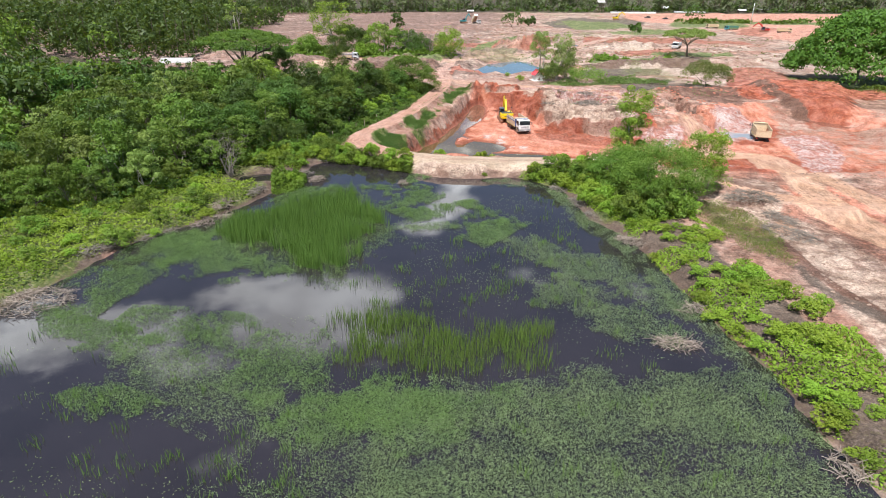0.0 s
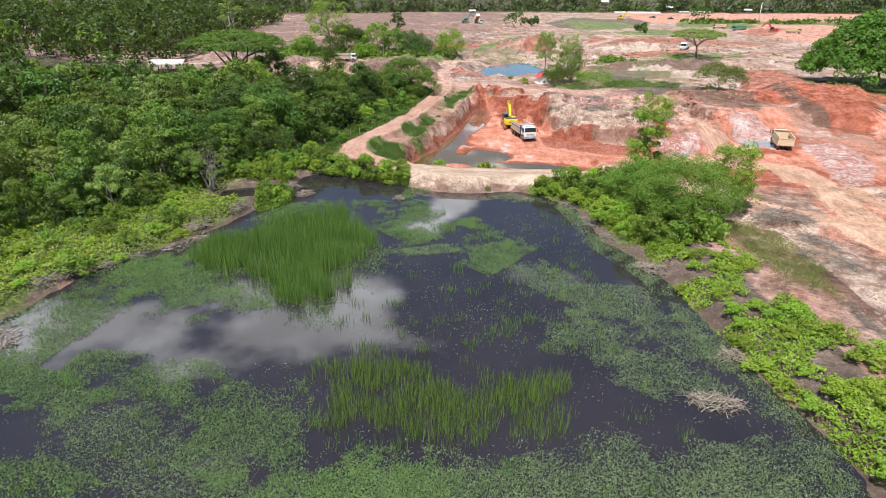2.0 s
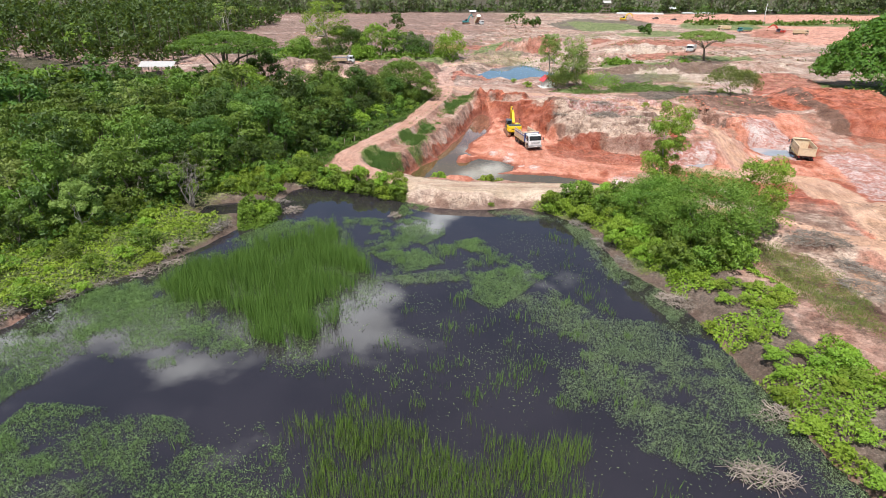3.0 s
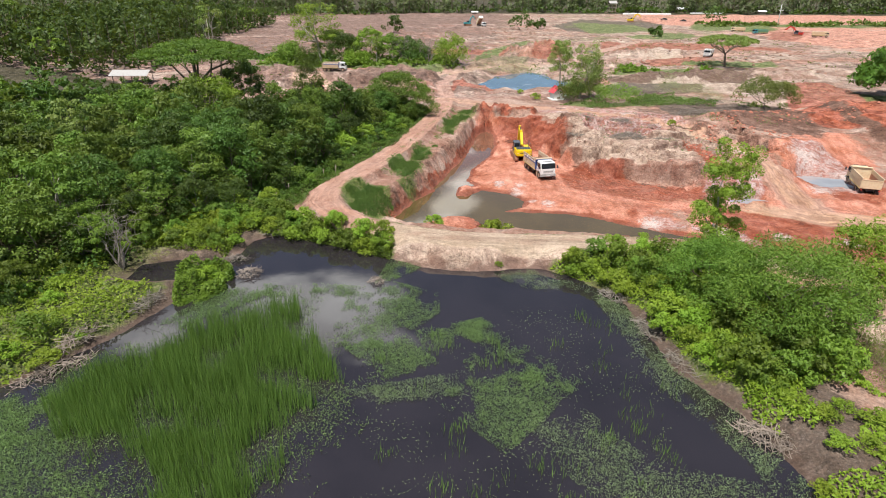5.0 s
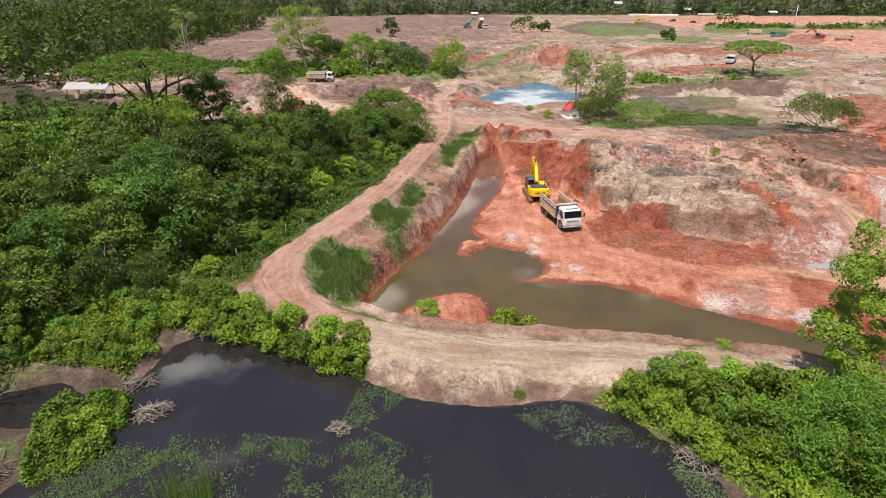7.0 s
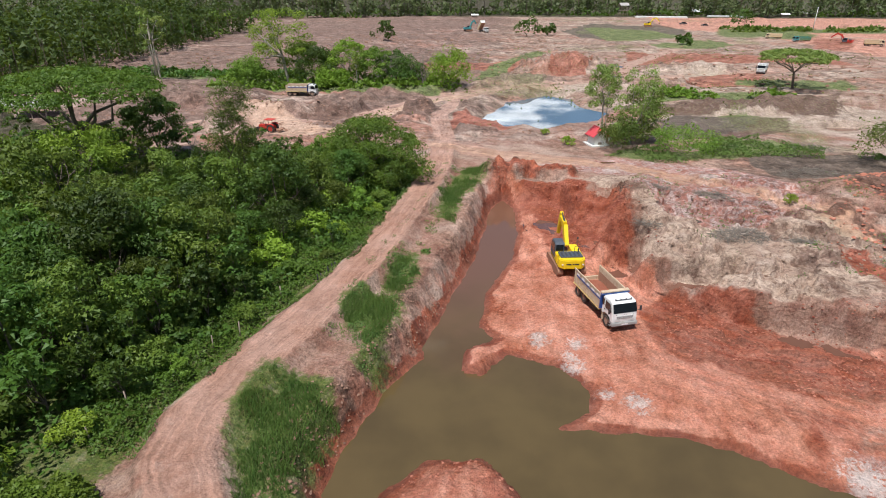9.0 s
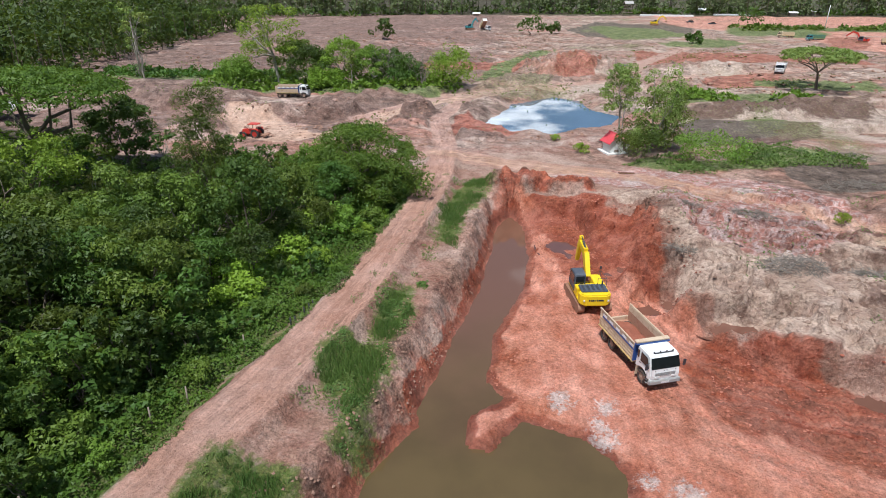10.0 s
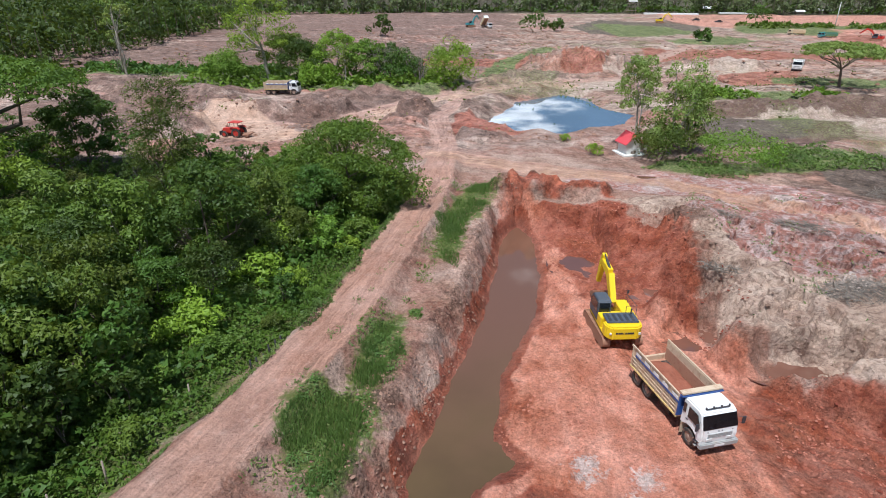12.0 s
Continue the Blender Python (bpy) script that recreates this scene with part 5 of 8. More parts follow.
for x, y in thin(scatter(rs0, FOREST, 5200), 1.75):
    d = -float(poly_sd(FOREST, np.array([x]), np.array([y]))[0])
    if 0.2 < d < 7.5 and math.hypot(x, y - 22) < 62 and (y > 5 or rs0.rand() < 0.45):
        grow = min(1.15, 0.42 + 0.17 * d) * rs0.uniform(0.8, 1.2)
        # near the track more dark shrubs are picked, standing in for shade
        plant(SHRUBS[rs0.choice(4, p=[0.40, 0.12, 0.06, 0.42] if y < 36 else [0.38, 0.30, 0.16, 0.16])], x, y, rs0.uniform(0, 6.28), grow, group="woodland edge shrubs")


def carpet(name, poly, n, size, low, high, mat, label, seed, gaps=0.0, slim=0.55, scale=3.0, category="undergrowth", z0=None, flat=0.8, fe=1.0):
    """A rolling cover of leaves over the ground inside a polygon."""
    rs = np.random.RandomState(seed)
    p = scatter(rs, poly, n)
    x, y = p[:, 0], p[:, 1]
    edge = sm(0, 1.2 * fe, -poly_sd(poly, x, y) + fe * (1.0 * fbm(x, y, 3.2, seed + 1) + 0.8 * fbm(x, y, 1.2, seed + 2) - 0.25))
    cover = fbm(x, y, scale, seed + 5)
    keep = (cover > gaps - 1 + 0.0) & (edge > 0.1) if gaps else edge > 0.1
    x, y, edge, cover = x[keep], y[keep], edge[keep], cover[keep]
    hgt = low + (high - low) * np.clip(0.42 + 0.95 * fbm(x, y, scale * 0.8, seed + 9) + 0.45 * vnoise(x, y, 0.9, seed + 4), 0, 1.1)
    ground = height(x, y, False) if z0 is None else np.full(len(x), z0)
    z = ground + hgt * edge * rs.uniform(0.35, 1.0, len(x)) ** 0.5
    v, f = leaf_tris(rs, np.stack([x, y, z], 1), np.tile([0, 0, 1.0], (len(x), 1)), np.full(len(x), size), slim * 1.25, flat)
    return tagged(new(name, np_mesh(name, v, f, mat)), label, category, kind="stuff")


# this northern edge takes the leaf colour with shade mixed in
carpet("undergrowth", EDGE_N, 52000, 0.21, 0.15, 1.3, M_UNDER_SHADE, "green creeper and shrub cover along the wood's edge", 71)
carpet("undergrowth_bright", EDGE_S, 62000, 0.24, 0.15, 1.1, M_VINE, "bright creeper and weed cover between wood and pond", 70, fe=0.7)
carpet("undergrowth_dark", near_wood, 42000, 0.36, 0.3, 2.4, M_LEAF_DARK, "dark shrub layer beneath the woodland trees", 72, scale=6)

carpet("creeper_bank", BANK_VINES, 34000, 0.21, 0.05, 0.6, M_VINE, "lush bright green creeper over the pond bank", 73, gaps=1.02, scale=3.4, fe=0.6)
carpet("creeper_berm", BERM_SHRUBS, 22000, 0.22, 0.1, 0.9, M_VINE, "dense bright green shrubs along the earth bank", 74, scale=2.4, fe=0.5)
carpet("creeper_corner", WEST_SHRUBS, 16000, 0.22, 0.4, 2.0, M_LEAF, "leafy shrubs between track and pond", 75, scale=2.0, fe=0.3)
NOOK = [(-23.2, 6.8), (-24.6, 4.2), (-25.6, 2.6), (-25.6, -2.4), (-30, -1.8), (-34, -2.6), (-36, 2), (-30, 9)]
carpet("creeper_nook", NOOK, 16000, 0.22, 0.2, 1.3, M_VINE, "leafy creeper over the bank at the pond's corner", 77, scale=2.2, fe=0.3)
carpet("creeper_island", ISLAND, 13000, 0.21, 0.6, 2.4, M_LEAF, "bushy green growth standing in the pond's edge", 76, scale=2.2, fe=0.5)

def sward(name, poly, n, low, high, label, seed, bare_at=-0.15, mat=None, wide=0.045):
    """A patchy sward of grass blades over the ground inside a polygon."""
    rs = np.random.RandomState(seed)
    p = scatter(rs, poly, n)
    x, y = p[:, 0], p[:, 1]
    d = -poly_sd(poly, x, y)
    f = fbm(x, y, 2.6, seed) + 0.6 * fbm(x, y, 0.8, seed + 4) + 0.9 * sm(-0.3, 1.2, d + 0.9 * fbm(x, y, 1.8, seed + 6)) - 0.75
    keep = (f > bare_at) & (line_d(ROAD, x, y) > 1.7)
    x, y, f = x[keep], y[keep], f[keep]
    tall = low + (high - low) * np.clip(rs.uniform(0.1, 0.9, len(x)) + 0.7 * f, 0, 1.1)
    v, q = blades(rs, x, y, height(x, y) - 0.03, tall, rs.uniform(0.6, 1.4, len(x)) * wide, 0.7)
    return tagged(new(name, np_mesh(name, v, q, mat or M_GRASS)), label, "grass", kind="stuff")


for k, (p, n) in enumerate(((GRASS_ZONES[0], 11000), (GRASS_ZONES[1], 15000), (GRASS_ZONES[2], 12000))):
    sward("bank_grass", p, n, 0.10, 0.55, "thick green grass on the trench bank", 400 + 10 * k)
for k, (p, n) in enumerate(((GRASS_ZONES[0], 9000), (GRASS_ZONES[1], 12000), (GRASS_ZONES[2], 9000), (GRASS_ZONES[3], 5000))):
    carpet("grass_strip", p, n // 2, 0.16, 0.05, 0.38, M_GRASS, "short green grass and weeds on the trench bank", 80 + k, gaps=0.93, fe=1.5, scale=1.8, category="grass", slim=0.35)
VERGE = [(-13.6, 66), (-14.7, 55), (-15.5, 43), (-16.0, 37.3), (-17.9, 31.6), (-19.4, 26), (-20.2, 22), (-21.4, 16), (-22.0, 11), (-23.4, 11), (-22.6, 16), (-21.6, 22), (-20.8, 26), (-19.2, 31.6), (-17.6, 37.3), (-16.8, 43), (-15.8, 55), (-14.8, 66)]
carpet("grass_verge", VERGE, 12000, 0.24, 0.1, 0.7, M_GRASS, "long green grass along the edge of the track", 95, gaps=0.85, scale=2.4, category="grass", slim=0.25, fe=0.5)
carpet("grass_tufts_track", [(-16.9, 24), (-16.0, 24), (-11.0, 60), (-10.4, 76), (-12.4, 76), (-12.2, 60)], 2600, 0.17, 0.04, 0.25, M_GRASS, "small grass tufts between the wheel tracks", 96, gaps=1.1, scale=1.7, category="grass", slim=0.3, fe=0.4)
carpet("bank_weeds", [(-16, 24), (-12.4, 24), (-11.4, 32), (-9.8, 44), (-8.2, 60), (-7, 70), (-10.5, 70), (-11, 58), (-12.6, 44), (-14.4, 32)], 5000, 0.2, 0.03, 0.3, M_GRASS, "scattered green weeds on the trench bank", 97, gaps=1.08, scale=1.8, category="grass", slim=0.35, fe=0.4)
carpet("grass_clump", [(-11.4, 41.4), (-9.3, 41.2), (-9.3, 38.8), (-11.2, 38.9)], 1500, 0.20, 0.2, 0.6, M_GRASS, "rounded tuft of thick green grass", 85, scale=2.0, category="grass", slim=0.35)
sward("meadow_grass", GRASS_ZONES[4], 13000, 0.05, 0.25, "thin short olive grass beside the haul road", 440, -0.35, M_LEAF_PALE)
carpet("meadow_east", GRASS_ZONES[4], 5000, 0.15, 0.02, 0.14, M_LEAF_PALE, "thin short grass beside the haul road", 86, gaps=1.0, fe=1.8, category="grass", slim=0.3)
carpet("marsh_grass", [(12, 78), (16, 83), (26, 82), (32, 90), (44, 90), (52, 84), (58, 77), (44, 80), (35, 78), (30, 75.5), (23, 74), (16, 75)], 12000, 0.4, 0.05, 0.9, M_GRASS, "green marsh grass behind the small shrine", 87, gaps=0.98, scale=4, category="grass", slim=0.3)
carpet("field_weeds", [(28, 127), (62, 129), (64, 139), (32, 137)], 2500, 0.9, 0.1, 1.5, M_LEAF, "weedy green scrub on the spoil heaps", 88, gaps=0.95, scale=6)
carpet("thicket_field", [(-80, 130), (-40, 128), (-16, 133), (-15, 142), (-40, 146), (-80, 146)], 4500, 0.9, 0.4, 3.2, M_LEAF, "scrub thicket in the cleared field", 89, scale=6)
carpet("scrub_west", [(-112, 142), (-62, 150), (-62, 160), (-120, 158)], 2500, 1.0, 0.3, 1.8, M_LEAF_DARK, "low green scrub in the cleared field", 90, scale=6)
carpet("field_specks", [(-16, 92), (10, 96), (70, 100), (120, 130), (130, 240), (-10, 240), (-100, 230), (-120, 130), (-60, 100)], 26000, 0.5, 0.05, 0.6, M_LEAF, "scattered green weeds over the cleared field", 98, gaps=1.3, scale=7, category="weeds")
carpet("knoll_weeds", [(12, 62), (13, 42), (20, 36), (32, 38), (44, 58), (60, 62), (56, 74), (30, 72), (16, 74)], 9000, 0.22, 0.03, 0.3, M_GRASS, "scattered green weeds on the broken knoll", 99, gaps=1.2, scale=3, category="weeds", slim=0.4)
carpet("roadside_scrub", [(112, 338), (238, 347), (238, 362), (112, 358)], 1600, 2.0, 0.4, 2.6, M_LEAF_WOOD, "scrub strip across the far bare field", 91, scale=14, gaps=0.9)
carpet("scrub_east", [(76, 74), (96, 62), (112, 56), (112, 66), (90, 76), (80, 84)], 2200, 0.6, 0.2, 1.2, M_LEAF, "green scrub along the eastern track", 92, scale=5, gaps=0.9)

# ---- pond plants ----
MATS = [
    [(-33.1, -38.6), (-34.4, -35), (-32.7, -30.3), (-30, -26.2), (-27.5, -24.6), (-26.6, -29), (-27, -34.1), (-29, -37.3), (-29, -40.7), (-30.8, -40.9)],
    [(-33.2, -42), (-26.9, -44.2), (-23.2, -44.4), (-21, -46.7), (-21.8, -48.3), (-25, -47.2), (-29.6, -45.2)],
    [(-23.7, -41.7), (-19, -41.9), (-14.7, -42.8), (-11.4, -42.4), (-9.5, -45.4), (-7.4, -46.9), (-7.3, -49.5), (-9.5, -50.2), (-12.3, -49.5), (-15.8, -47.9), (-19.7, -46.6), (-23.6, -43.8)],
    [(-7.3, -49.5), (-4.6, -49.1), (-2.1, -47.9), (0.6, -49), (0.5, -51.3), (-3, -52.9), (-5.5, -52.8), (-8.3, -52.3), (-10.7, -50.8)],
    [(-23.3, -52.3), (-21.9, -51.2), (-18.7, -52.2), (-20.5, -53.5)]]
MATS += [
    [(-31, -27), (-28, -22.5), (-26.4, -25.6), (-22.4, -28.6), (-18, -31.6), (-22, -34), (-28, -33)],
    [(-22.5, -15), (-19.6, -10.2), (-15.4, -9.2), (-17, -7), (-21.6, -9.4), (-24, -14)],
    [(-10.5, -0.9), (-7.1, 0.1), (-6.9, -1.1), (-9.2, -4.2), (-12.5, -7.0), (-16.2, -6.7), (-19.1, -10.8), (-20.1, -11.7), (-18.0, -8.1), (-15.8, -6.0), (-11.5, -6.0)],
    [(-9.9, -13.9), (-9.9, -8.5), (-7.8, -6.9), (-5.2, -8.2), (-5.0, -9.9), (-6.7, -13.5)],
    [(-7.9, -16.0), (-6.1, -14.3), (-3.9, -16.6), (-5.8, -17.5)],
    [(-3.2, -13.1), (-0.6, -11.6), (-0.9, -13.6), (-2.6, -14.2)],
    [(-0.1, -12.7), (1.2, -12.6), (4.6, -15.9), (3.0, -17.1), (0.6, -16.4)]]
MATS += [
    [(-1.1, -19.8), (1.0, -17.7), (5.0, -17.9), (6.4, -18.9), (4.9, -19.7), (2.7, -23.2), (0.9, -21.3)],
    [(-8.9, -52.6), (-6.1, -49.5), (-2.5, -47.9), (0.4, -49.4), (4.6, -48.3), (6.1, -49.9), (2, -52), (-2, -54), (-5.0, -54.7), (-6.4, -53.4)]]
MATS_GREY = [
    [(4.6, -22.2), (9.1, -23), (11.5, -26.4), (15, -27.1), (17.2, -31), (19.3, -33.4), (19.5, -35.9), (17.1, -35.4), (14.2, -31.8), (11.5, -30.6), (7.8, -26.8), (4.6, -24.8)],
    [(8.1, -32.5), (12.5, -30.5), (14.5, -33.1), (11.9, -35.6), (7.9, -35.6)],
    [(-23.5, -47), (-15.8, -47.9), (-9.2, -50.1), (-9.9, -53.3), (-13.8, -53.3), (-19.3, -51.3)],
    [(0.5, -48.5), (3.9, -48.2), (5.6, -48.9), (9, -48), (11.3, -45.5), (12.3, -47.7), (15.2, -46.9), (19.9, -44.5), (21.4, -47.5), (23.1, -50.2), (21.4, -50.9), (2, -53.1), (0, -52.1), (20, -64), (-2, -64)],
    [(2.5, -2.8), (4.3, -2.3), (6.2, -3.9), (4.2, -3.6)]]
MATS_GREY += [
    [(7.5, -3.7), (10.6, -4.7), (12.9, -7.4), (11.0, -6.8)],
    [(-6.4, -20.4), (-2.0, -18.7), (-1.8, -20.2), (-4.8, -20.8)],
    [(12, -37), (16, -36.5), (19, -40), (16, -41), (12, -39)],
    [(14.5, -14.5), (18, -20), (17, -24), (12.6, -16)],
    [(-6, -55), (4, -53.5), (22, -54), (25.5, -58), (26, -67), (-9, -67)],
    [(9.5, -4.6), (12.4, -7), (13.2, -12), (14.6, -16), (12.6, -15), (11.2, -9)],
    [(18.6, -25), (20.6, -33), (22.4, -40), (24, -48), (22.4, -48), (20.4, -38), (17.6, -28)]]
REEDS = [
    [(-27.4, -24), (-26.8, -21.5), (-24, -18.4), (-21, -14), (-19.6, -11), (-15.6, -10), (-14.2, -12), (-11, -16.5), (-8, -20.7), (-9.8, -25), (-9.7, -29.3), (-12, -32.5), (-17, -31.2), (-22, -28.4), (-25.6, -26.6)],
    [(-10.5, -39.0), (-2.7, -36.6), (2.9, -39.3), (8.8, -39.5), (9.3, -45.5), (5.3, -46.6), (-1.7, -48.0), (-7.3, -46.7)]]
MIXED = [[(-34, -44), (-10, -40), (4, -30), (13, -30), (22, -42), (23, -60), (-30, -62), (-40, -55)], [(-14, -34), (4, -24), (12, -20), (14, -36), (4, -38)], [(-26, -60), (-10, -53), (-2, -57), (-10, -64), (-26, -64)], [(-8, -16), (4, -8), (12, -9), (14, -20), (8, -28), (-6, -26)]]


def sprigs(rs, places, size, slim):
    """Small three-cornered leaflets lying about level."""
    n = len(places)
    nrm = rs.normal(0, 1.0, (n, 3)) * [1, 1, 0.6] + [0, 0, 0.45]
    nrm /= np.linalg.norm(nrm, axis=1)[:, None]
    a = np.cross(nrm, rs.normal(0, 1, (n, 3)))
    a /= np.linalg.norm(a, axis=1)[:, None] + 1e-9
    b = np.cross(nrm, a) * slim
    s = (size * rs.uniform(0.5, 1.4, n))[:, None]
    v = np.stack([places - a * s * 0.5 - b * s * 0.5, places - a * s * 0.5 + b * s * 0.5, places + a * s * 0.6], 1)
    return v.reshape(-1, 3), np.arange(3 * n).reshape(-1, 3)


def mat_weed(polys, dens, size, mat, name, label, seed, cut):
    """Floating weed: dense inside each mat, thinning out unevenly past its edge."""
    rs = np.random.RandomState(seed)
    ps = []
    for p in polys:
        c = np.asarray(p).mean(0)
        big = [tuple(c + (np.asarray(v) - c) * 1.2 + (np.asarray(v) - c) / (np.linalg.norm(np.asarray(v) - c) + 1e-6) * 1.4) for v in p]
        q = scatter(rs, big, int(area(big) * dens))
        sd = -poly_sd(p, q[:, 0], q[:, 1])
        f = 1.2 * fbm(q[:, 0], q[:, 1], 4.0, seed) + 1.0 * fbm(q[:, 0], q[:, 1], 1.1, seed + 3) + 1.15 * sm(-2.2, 1.8, sd + 1.6 * fbm(q[:, 0], q[:, 1], 3.6, seed + 8) + 1.3 * fbm(q[:, 0], q[:, 1], 1.5, seed + 9)) - 0.5
        ps.append(q[rs.rand(len(q)) < np.clip(0.5 + f / cut, 0.0, 1.0)])
    q = np.concatenate(ps)
    q = q[poly_sd(POND, q[:, 0], q[:, 1]) < -0.15]
    n = len(q)
    p3 = np.stack([q[:, 0], q[:, 1], 0.02 + rs.uniform(0, 0.17, n) * np.clip(1 + fbm(q[:, 0], q[:, 1], 2, seed), 0.2, 2)], 1)
    v, f = sprigs(rs, p3, size, 0.26)
    return tagged(new(name, np_mesh(name, v, f, mat)), label, "water weed", kind="stuff")


mat_weed(MATS, 340, 0.125, M_WEED, "floating_weed", "floating mats of fresh green water grass on the pond", 101, 0.9)
mat_weed(MATS_GREY, 230, 0.125, M_WEED_GREY, "floating_weed_sparse", "grey-green speckled water weed on the pond", 102, 1.05)

mat_weed([[(-3, -50), (4, -49), (10, -47), (20, -48), (24, -54), (25.5, -60), (25, -66), (0, -66), (-4, -58)]], 120, 0.15, M_WEED_GREY, "floating_weed_pale", "pale dense water weed along the pond's near end", 104, 0.9)


def reed_bed(polys, dens, low, high, name, label, seed, wide=0.05, patchy=1.3):
    rs = np.random.RandomState(seed)
    ps = []
    for p in polys:
        q = scatter(rs, p, int(area(p) * dens))
        sd = -poly_sd(p, q[:, 0], q[:, 1])
        f = 2.3 * fbm(q[:, 0], q[:, 1], 1.5, seed) + patchy * fbm(q[:, 0], q[:, 1], 5, seed + 7) + 1.3 * sm(-0.5, 3.8, sd + 1.2 * fbm(q[:, 0], q[:, 1], 2.2, seed + 5)) - 0.75
        ps.append(q[rs.rand(len(q)) < np.clip(0.5 + f / 1.4, 0, 1)])
    q = np.concatenate(ps)
    n = len(q)
    tall = low + (high - low) * np.clip(rs.uniform(0.2, 1, n) + 0.4 * fbm(q[:, 0], q[:, 1], 3, seed + 3), 0.1, 1.2)
    v, f = blades(rs, q[:, 0], q[:, 1], np.full(n, -0.05), tall, rs.uniform(0.6, 1.3, n) * wide, 0.22)
    return tagged(new(name, np_mesh(name, v, f, M_REED)), label, "reeds", kind="stuff")


mat_weed(REEDS[:1], 110, 0.15, M_WEED, "reed_litter", "green weed between the reed stems", 103, 1.1)
reed_bed(REEDS[:1], 140, 0.5, 2.1, "reed_bed", "dense bed of tall green reeds in the pond", 111, 0.042, 1.25)
reed_bed(REEDS[1:], 70, 0.4, 1.25, "reed_stand", "open stand of green reeds in dark water", 112, 0.045, 0.4)
rs1 = np.random.RandomState(77)
tufts = []
for poly, n in zip(MIXED, (90, 60, 40, 26)):
    for cx, cy in scatter(rs1, poly, n):
        if poly_sd(POND, np.array([cx]), np.array([cy]))[0] < -1.5:
            m = rs1.randint(8, 34)
            tufts.append(np.stack([rs1.normal(cx, 0.35, m), rs1.normal(cy, 0.35, m)], 1))
tufts = np.concatenate(tufts)
v, f = blades(rs1, tufts[:, 0], tufts[:, 1], np.full(len(tufts), -0.05), rs1.uniform(0.25, 0.8, len(tufts)), rs1.uniform(0.03, 0.07, len(tufts)), 0.35)
tagged(new("reed_tufts", np_mesh("reed_tufts", v, f, M_REED)), "scattered tufts of thin reeds standing in the pond", "reeds", kind="stuff")
q = np.concatenate([scatter(rs1, p, n) for p, n in zip(MIXED, (9000, 3000, 1500, 3500))])
cover = fbm(q[:, 0], q[:, 1], 3.5, 140) + rs1.uniform(-0.3, 0.3, len(q))
q = q[(cover > 0.12) & (poly_sd(POND, q[:, 0], q[:, 1]) < -0.4)]
v, f = leaves(rs1, np.stack([q[:, 0], q[:, 1], np.full(len(q), 0.03)], 1), np.tile([0, 0, 1.0], (len(q), 1)), np.full(len(q), 0.11), 0.35, 0.3)
tagged(new("floating_leaves", np_mesh("floating_leaves", v, f, M_WEED_GREY)), "loose floating weed leaves scattered on dark water", "water weed", kind="stuff")

# ---- single trees ----
tree("bank_tree", 41, 10.6, 2.7, M_LEAF_LIME, M_BARK_PALE, "leafy", 66, 230, 0.19, "bright green sparse tree on the earth bank", m=place(21.2, -0.2))
tree("bank_tree", 42, 7.4, 5.2, M_BANK, M_BARK, "full", 120, 220, 0.18, "broad fine-leaved green tree over the pond's edge", slim=0.36, m=place(22.6, -11.2))
tree("bank_tree", 45, 5.6, 3.8, M_BANK, M_BARK, "full", 80, 200, 0.17, "fine-leaved green tree over the pond's edge", slim=0.36, m=place(19.0, -6.6))
tree("bank_tree", 43, 7.6, 3.0, M_LEAF_LIME, M_BARK_PALE, "leafy", 52, 190, 0.19, "leaning sparse green tree on the earth bank", m=place(28.4, -8.0))
tree("shrine_tree", 44, 12.2, 2.9, M_LEAF_PALE, M_BARK_PALE, "tall", 56, 90, 0.27, "tall sparse tree beside the small shrine", m=place(12.4, 84.5), bare=0.1)
tree("shrine_tree", 46, 12, 4.2, M_LEAF_PALE, M_BARK_PALE, "leafy", 60, 120, 0.27, "slender green tree beside the small shrine", m=place(16.6, 84))
tree("shrine_tree", 56, 9.0, 4.0, M_LEAF, M_BARK_PALE, "leafy", 50, 100, 0.27, "leafy tree behind the small shrine", m=place(19.4, 86))
tree("shrine_tree", 57, 5.0, 3.4, M_LEAF_WOOD, M_BARK, "bush", 34, 90, 0.26, "dark bush below the shrine trees", m=place(15.2, 81.6))
tree("marsh_tree", 47, 4.6, 4.4, M_LEAF, M_BARK, "bush", 40, 90, 0.26, "low green tree leaning over the marsh", m=place(24.4, 80))
tree("marsh_tree", 48, 6.6, 5.6, M_LEAF_PALE, M_BARK, "full", 56, 100, 0.32, "olive bush on the marsh edge", m=place(53.5, 76.5))
tree("rain_tree", 49, 14.2, 10.6, M_RAIN, M_BARK, "umbrella", 210, 130, 0.36, "wide umbrella-shaped dark green tree", slim=0.4, m=place(-59, 60))
tree("rain_tree", 50, 9.4, 9.0, M_LEAF_PALE, M_BARK, "umbrella", 90, 70, 0.55, "umbrella-shaped tree alone in the bare field", slim=0.4, m=place(67, 146))
tree("rain_tree", 51, 17.8, 16, M_RAIN, M_BARK, "dome", 300, 130, 0.62, "very broad umbrella-shaped tree by the eastern track", slim=0.6, m=place(95, 88))
tree("rain_tree", 52, 8.4, 7.2, M_RAIN, M_BARK, "dome", 150, 150, 0.26, "broad dense green tree at the woodland corner", slim=0.42, m=place(-20.2, 61))
tree("casuarina", 53, 13, 3.3, M_LEAF_WOOD, M_BARK, "leafy", 110, 120, 0.30, "feathery green conifer-like tree", slim=0.22, m=place(-35, 52.8))
tree("dark_tree", 54, 10.2, 4.2, M_LEAF_DARK, M_BARK, "full", 60, 110, 0.34, "dark tree below the umbrella tree", m=place(-54.6, 69.5))
